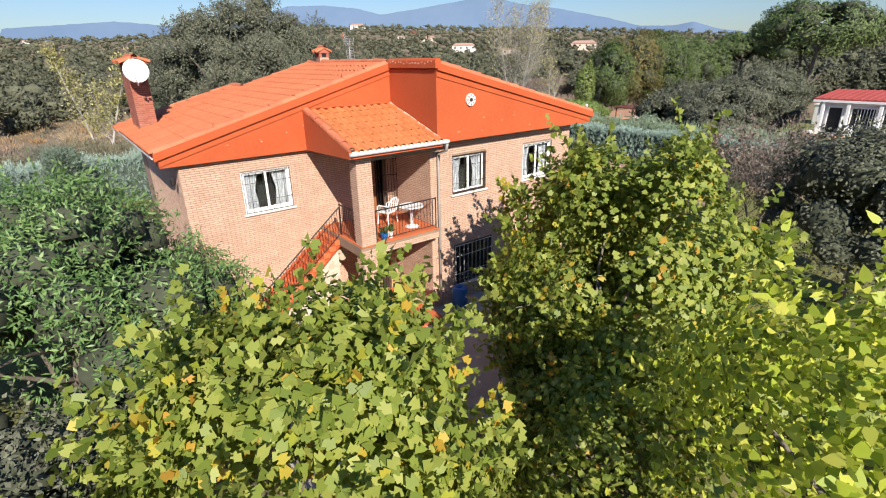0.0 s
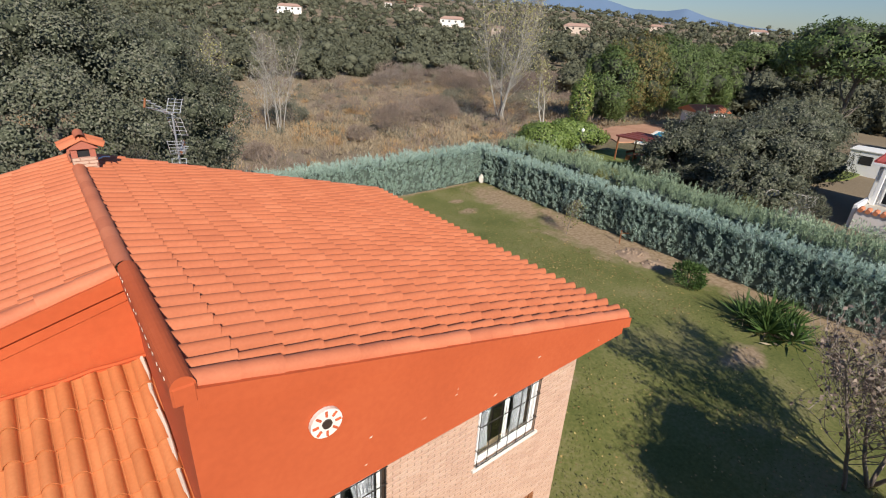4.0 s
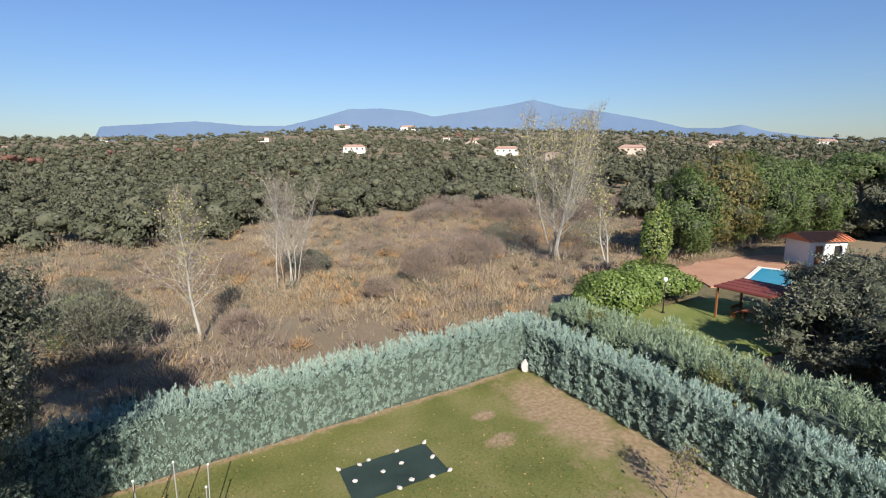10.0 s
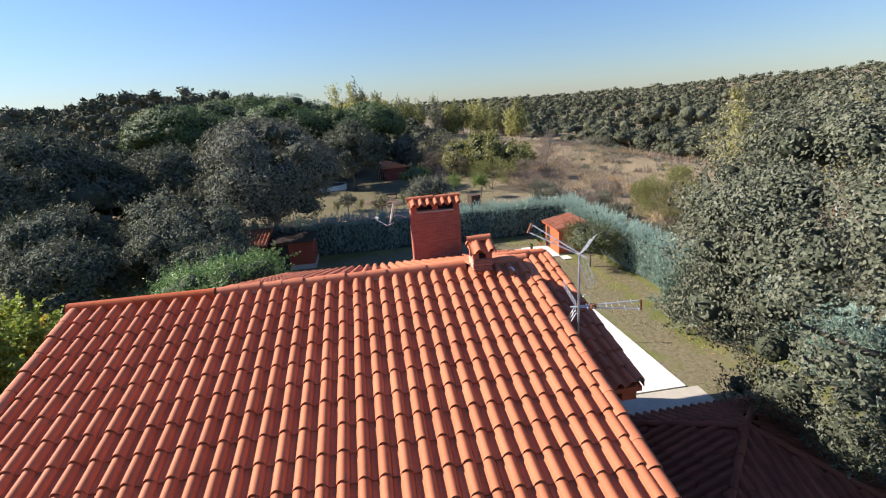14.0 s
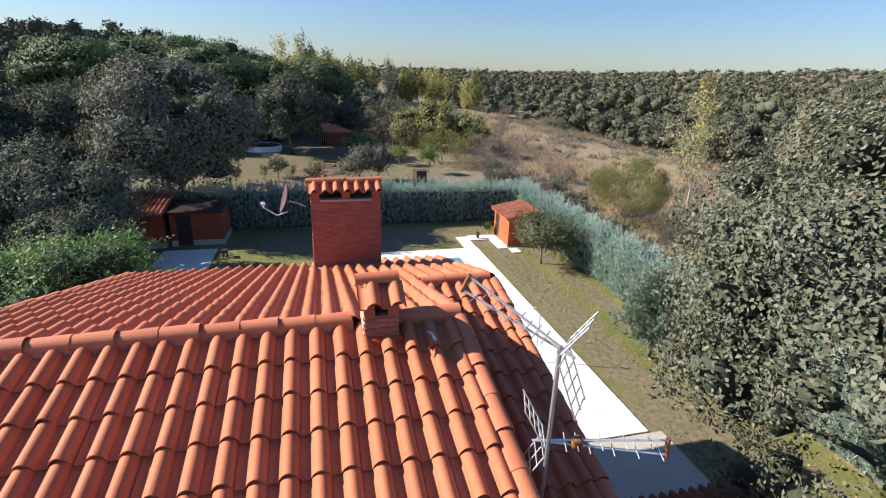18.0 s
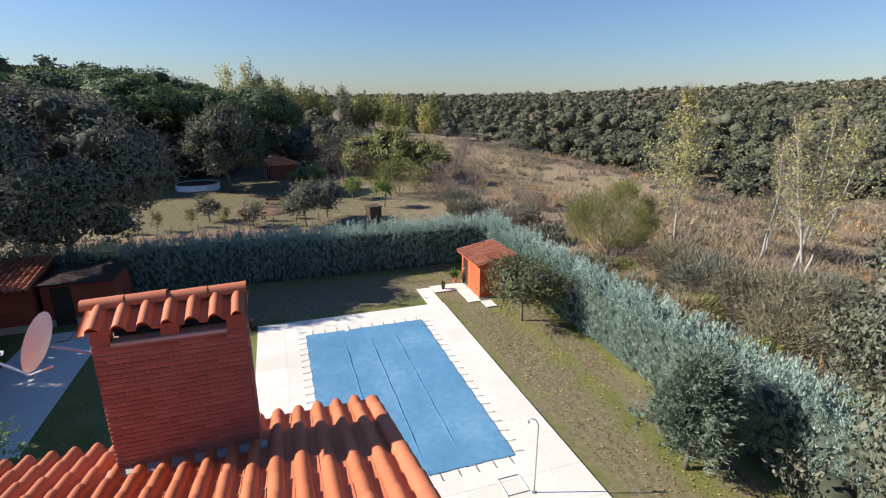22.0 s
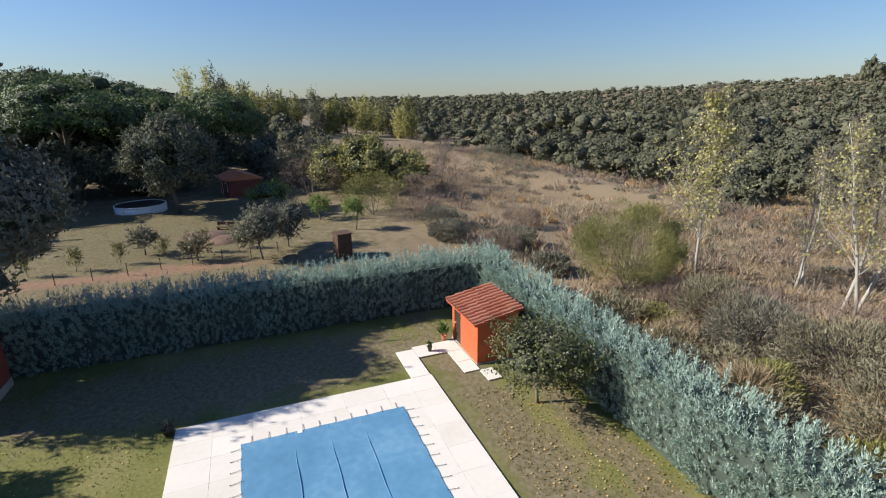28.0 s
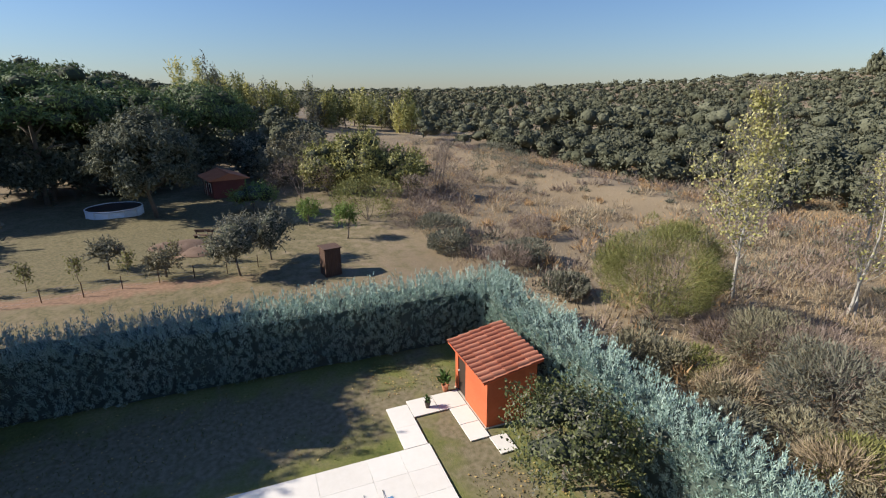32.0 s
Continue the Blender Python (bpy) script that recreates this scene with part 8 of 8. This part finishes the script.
# white bungalow on a raised terrace
TERRACE = material("pinkish_white_render", [(.56, .5, .45), (.68, .62, .57), (.76, .71, .66)], .9, 1.2, 15, .3, 40)
bh = thing("bungalow", "white bungalow with a red sheet roof beyond the hedges", "house", (52.3, 15.6, 1.35))
part("wall", Mesh().box(.5, 5.2, -6.9, -.35, -.2, 2.45, .03), WHITE, bh)
rf = part("roof", Mesh().prism([(0, 0, 2.58), (5.6, 0, 3.05), (5.6, 0, 3.17), (0, 0, 2.72)], (0, -7.3, 0)), MAROON_ROOF, bh, "faded red sheet roof")
for i in range(15):
    y = -.15 - i * .5
    part("roof_rib", Mesh().tube([(-.02, y, 2.74), (5.6, y, 3.2)], .035, 5), MAROON_ROOF, rf)
part("fascia", Mesh().box(-.03, .06, -7.3, 0, 2.42, 2.6, .01), WHITE, bh)
for y in (-.75, -2.5, -4.6, -6.7):
    part("porch_post", Mesh().box(.05, .3, y - .12, y + .12, -.2, 2.5, .02), WHITE, bh)
for y, w, z0, z1 in ((-1.6, .45, 0, 2.0), (-3.5, .75, .7, 2.0), (-5.6, .75, .7, 2.0)):
    wn = part("door" if z0 == 0 else "window", Mesh().box(.44, .52, y - w, y + w, z0, z1, .01), DARK, bh)
    fr = Mesh()
    for a, b, c, d in ((y - w - .08, y - w, z0, z1), (y + w, y + w + .08, z0, z1), (y - w - .08, y + w + .08, z1, z1 + .08)):
        fr.box(.4, .54, a, b, c, d)
    part("frame", fr, WHITE, wn)
    if z0 > 0:
        for k in range(6):
            part("window_bar", Mesh().box(.38, .41, y - w + .2 * k + .1, y - w + .2 * k + .14, z0, z1), WHITE, wn)
te = thing("terrace", "raised terrace with a pinkish white retaining wall and red tile coping", "terrace", (49.8, 15.1, -.3))
part("retaining_wall", Mesh().box(0, .3, -6.9, 0, -.3, 1.55, .03), TERRACE, te)
part("terrace_floor", Mesh().box(.3, 8.5, -7.2, 0, -.3, 1.5, .02), CONCRETE, te)
part("side_wall", Mesh().box(.3, 8.5, 0, .25, -.3, 1.8, .03), WHITE, te)
for i in range(17):
    part("coping_tile", Mesh().tube([(-.12, -.25 - i * .39, 1.6), (.42, -.25 - i * .39, 1.66)], .15, 7), NEIGHBOUR_ROOF, te)
gw = thing("garden_wall", "low white garden wall half hidden by oaks", "wall", (48.6, 18.6, 0), turn=-70)
part("wall", Mesh().box(-1.6, 1.6, -.12, .12, -.3, 1.5, .03), WHITE, gw)
part("wall_cap", Mesh().box(-1.65, 1.65, -.17, .17, 1.5, 1.57, .02), SILL, gw)
ws = thing("outbuilding", "small white flat-roofed outbuilding behind the bungalow", "shed", (70.5, 19.0, 0))
part("wall", Mesh().box(-1.3, 1.3, -1.4, 1.4, -.3, 2.1, .03), WHITE, ws)
part("roof", Mesh().box(-1.4, 1.4, -1.5, 1.5, 2.1, 2.22, .02), WHITE, ws)
part("window", Mesh().box(-1.33, -1.27, -.5, .5, .9, 1.7, .01), DARK, ws)
spread("ground_lawn", rim(67, 22, 7, 3, 22, 6), .03, NEIGHBOUR_LAWN, "strip of green lawn beside the white bungalow", "lawn")
shrub("dark evergreen shrub before the terrace", (47.6, 17.2), 1.3, 2.3, GREY_GREEN, 2600, .16, 520)
shrub("dark green climbing shrub on the terrace edge", (48.6, 11.0), 1.3, 2.5, GREEN, 1500, .14, 521)
small_house("hut", "dark red garden hut with an orange tiled roof", "hut", -60.0, 22.4, 4.4, 3.4, 2.4, 15, MAROON, NEIGHBOUR_ROOF, .6)
# pergola
pg = thing("pergola", "garden pergola with a dark red flat roof on posts", "pergola", (53.2, 32.4, 0))
for x in (-1.6, 1.6):
    for y in (-1.6, 1.6):
        part("post", Mesh().box(x - .06, x + .06, y - .06, y + .06, 0, 2.2, .01), WOOD, pg)
part("roof", Mesh().box(-1.8, 1.8, -1.8, 1.8, 2.2, 2.32, .02), MAROON, pg)
for i in range(5):
    part("batten", Mesh().box(-1.75 + i * .86, -1.69 + i * .86, -1.8, 1.8, 2.32, 2.36, .01), MAROON, pg)
tb = thing("garden_table", "plain wooden garden table under the pergola", "table", (53.3, 32.3, 0))
part("tabletop", Mesh().box(-.9, .9, -.45, .45, .7, .75, .01), WOOD, tb)
for x in (-.8, .75):
    for y in (-.4, .35):
        part("leg", Mesh().box(x, x + .06, y, y + .06, 0, .7), WOOD, tb)


def bench(x, y, turn, label, mt=WOOD):
    t = thing("bench", label, "bench", (x, y, 0), turn=turn)
    part("seat", Mesh().box(-.75, .75, -.2, .2, .41, .46, .01), mt, t)
    part("backrest", Mesh().box(-.75, .75, .2, .24, .6, .85, .01), mt, t)
    for xx in (-.65, .6):
        part("leg", Mesh().box(xx, xx + .06, -.18, .24, 0, .41), mt, t)
        part("upright", Mesh().box(xx, xx + .06, .16, .2, .41, .85), mt, t)


bench(53.3, 33.3, 0, "wooden bench beside the pergola table")

lp = thing("lamp_post", "slim dark garden lamp post with a pale globe", "lamp post", (49.6, 36.6, 0))
part("pole", Mesh().tube([(0, 0, 0), (0, 0, 2.3)], .045, 8, .03), IRON, lp, smooth=True)
part("base_plate", Mesh().lathe([(0, 0), (.13, 0), (.12, .1), (.05, .16)], 12), IRON, lp)
part("globe", Mesh().lathe([(.05, 2.28), (.12, 2.34), (.16, 2.46), (.12, 2.58), (0, 2.63)], 14), PLASTIC, lp, smooth=True)
# left neighbour
OLD_WOOD = material("dark_old_wood", [(.05, .03, .02), (.09, .05, .033), (.13, .08, .055)], .8, 3, 30, .2, 60, stretch=(6, 6, .6))
rp = thing("round_pool", "round white above-ground pool with a dark cover", "pool", (-53.6, 13.0, 0))
part("pool_wall", Mesh().lathe([(2.25, 0), (2.3, .05), (2.3, 1.05), (2.2, 1.05), (2.2, .9)], 36), PLASTIC, rp, smooth=True)
part("rim", Mesh().tube([(2.3 * math.cos(i * math.pi / 18), 2.3 * math.sin(i * math.pi / 18), 1.08) for i in range(37)], .06, 6), PLASTIC, rp)
part("pool_cover", Mesh().lathe([(2.24, 1.1), (2.1, 1.04), (1.2, .97), (0, .95)], 36), DARK_FRAME, rp, "sagging dark cover")
for i in range(12):
    a = i * math.pi / 6
    part("upright", Mesh().box(-.04, .04, 2.3, 2.38, 0, 1.1, .01, Matrix.Rotation(a, 4, "Z")), PLASTIC, rp)
bench(-42.3, 21.2, 70, "low dark wooden bench on the neighbouring field", OLD_WOOD)
ho = thing("outhouse", "narrow brown wooden outhouse on the field", "hut", (-30.5, 29.3, 0), turn=12)
for i in range(6):
    for s in (-1, 1):
        part("plank", Mesh().box(-.5 + i / 6, -.5 + (i + .92) / 6, s * .5 - .02, s * .5 + .02, 0, 1.85, .005), OLD_WOOD, ho)
        part("plank", Mesh().box(s * .5 - .02, s * .5 + .02, -.47 + i * .16, -.47 + i * .16 + .15, 0, 1.85, .005), OLD_WOOD, ho)
part("roof", Mesh().box(-.6, .6, -.6, .6, 1.85, 1.91, .01), OLD_WOOD, ho)
for i, (x, y, r, hh, mt, nl) in enumerate(((-32.4, 23.9, 1.9, 3.6, OLIVE, 3000), (-34.8, 25.9, 1.6, 3.3, OLIVE, 2600), (-50, 25.2, 2.2, 2.5, VINE, 2600), (-36.6, 15.9, .7, 1.7, OLIVE, 800), (-33.6, 19.6, .9, 1.6, SCRUB, 700), (-38.0, 31.8, .7, 2.4, VINE, 700), (-43, 29.5, .8, 2.0, VINE, 700))):
    leaf_tree("fruit_tree", {OLIVE: "small grey-green fruit tree on the neighbouring field", VINE: "small yellow-green fruit tree on the neighbouring field", SCRUB: "small sparse fruit tree beside the wire fence"}[mt], (x, y), 0, r, min(r, hh * .45), hh - min(r, hh * .45) * .9, [mt], nl, .13, 400 + i, 16, .07, limbs=7, sprigs=160, reach=.6, per=9, rise=.6)
DARK_SOIL = material("dark_turned_earth", [(.09, .055, .038), (.14, .09, .062), (.2, .135, .1)], .95, 1.5, 12, .7, 9)
for x, y, r, h in ((-39.8, 20.2, 1.7, .4), (-38.4, 21.3, 1.3, .3), (-40.4, 18.8, 1.1, .25)):
    eh = single("earth_heap", Mesh().lathe([(r * 1.1, -.05), (r * .95, h * .25), (r * .6, h * .75), (r * .25, h), (0, h * .96)], 16), DARK_SOIL, "low heap of dark turned earth on the neighbouring field", "earth heap", smooth=True)
    eh.matrix_world = pose(x, y, float(hills(np.array(x), np.array(y))), 0, 0, 40 * x)
for i, (x, y, r, hh, mt) in enumerate(((-57.5, 33.2, 3.2, 5.6, BROOM), (-55.6, 37.0, 3.6, 6.6, BROOM), (-53.0, 40.6, 3.0, 5.0, BROOM), (-64, 28.5, 3.4, 5.4, SCRUB), (-67, 32, 3.6, 6.0, SCRUB), (-70, 26, 3.4, 6.0, OLIVE))):
    leaf_tree("bushy_tree", {BROOM: "bushy yellow-olive tree at the edge of the field", SCRUB: "thin grey-brown tree at the edge of the field", OLIVE: "grey-olive tree at the edge of the field"}[mt], (x, y), 0, r, hh * .48, hh * .52, [mt, YELLOW] if mt is BROOM else [mt], 5200, .26, 430 + i, 34, .1, low=-.95, sprigs=300, reach=.9, per=9, rise=.8, limbs=8, inner=mt is not SCRUB)
fe = thing("wire_fence", "post and wire fence across the neighbouring field", "fence", (-32, 17.5, 0))
A, B = Vector((-31.0, 10.0, 0)) - Vector((-32, 17.5, 0)), Vector((-33.4, 25.0, 0)) - Vector((-32, 17.5, 0))
for i in range(9):
    p = A.lerp(B, i / 8)
    part("post", Mesh().tube([p, p + Vector((0, 0, 1.0))], .028, 6), OLD_WOOD, fe)
for z in (.3, .6, .9):
    part("wire", Mesh().tube([A + Vector((0, 0, z)), B + Vector((0, 0, z))], .004, 4), GALV, fe)
for i in range(6):
    p = Vector((-32, 17.5, 0)) + A.lerp(B, (i + .5) / 6)
    bare_tree("sapling", "thin young tree beside the wire fence", (p.x - 2.6, p.y - 1.5), 1.5 + .2 * (i % 3), 420 + i, TWIG, BROOM, 260, .3, 1, .02, 10)
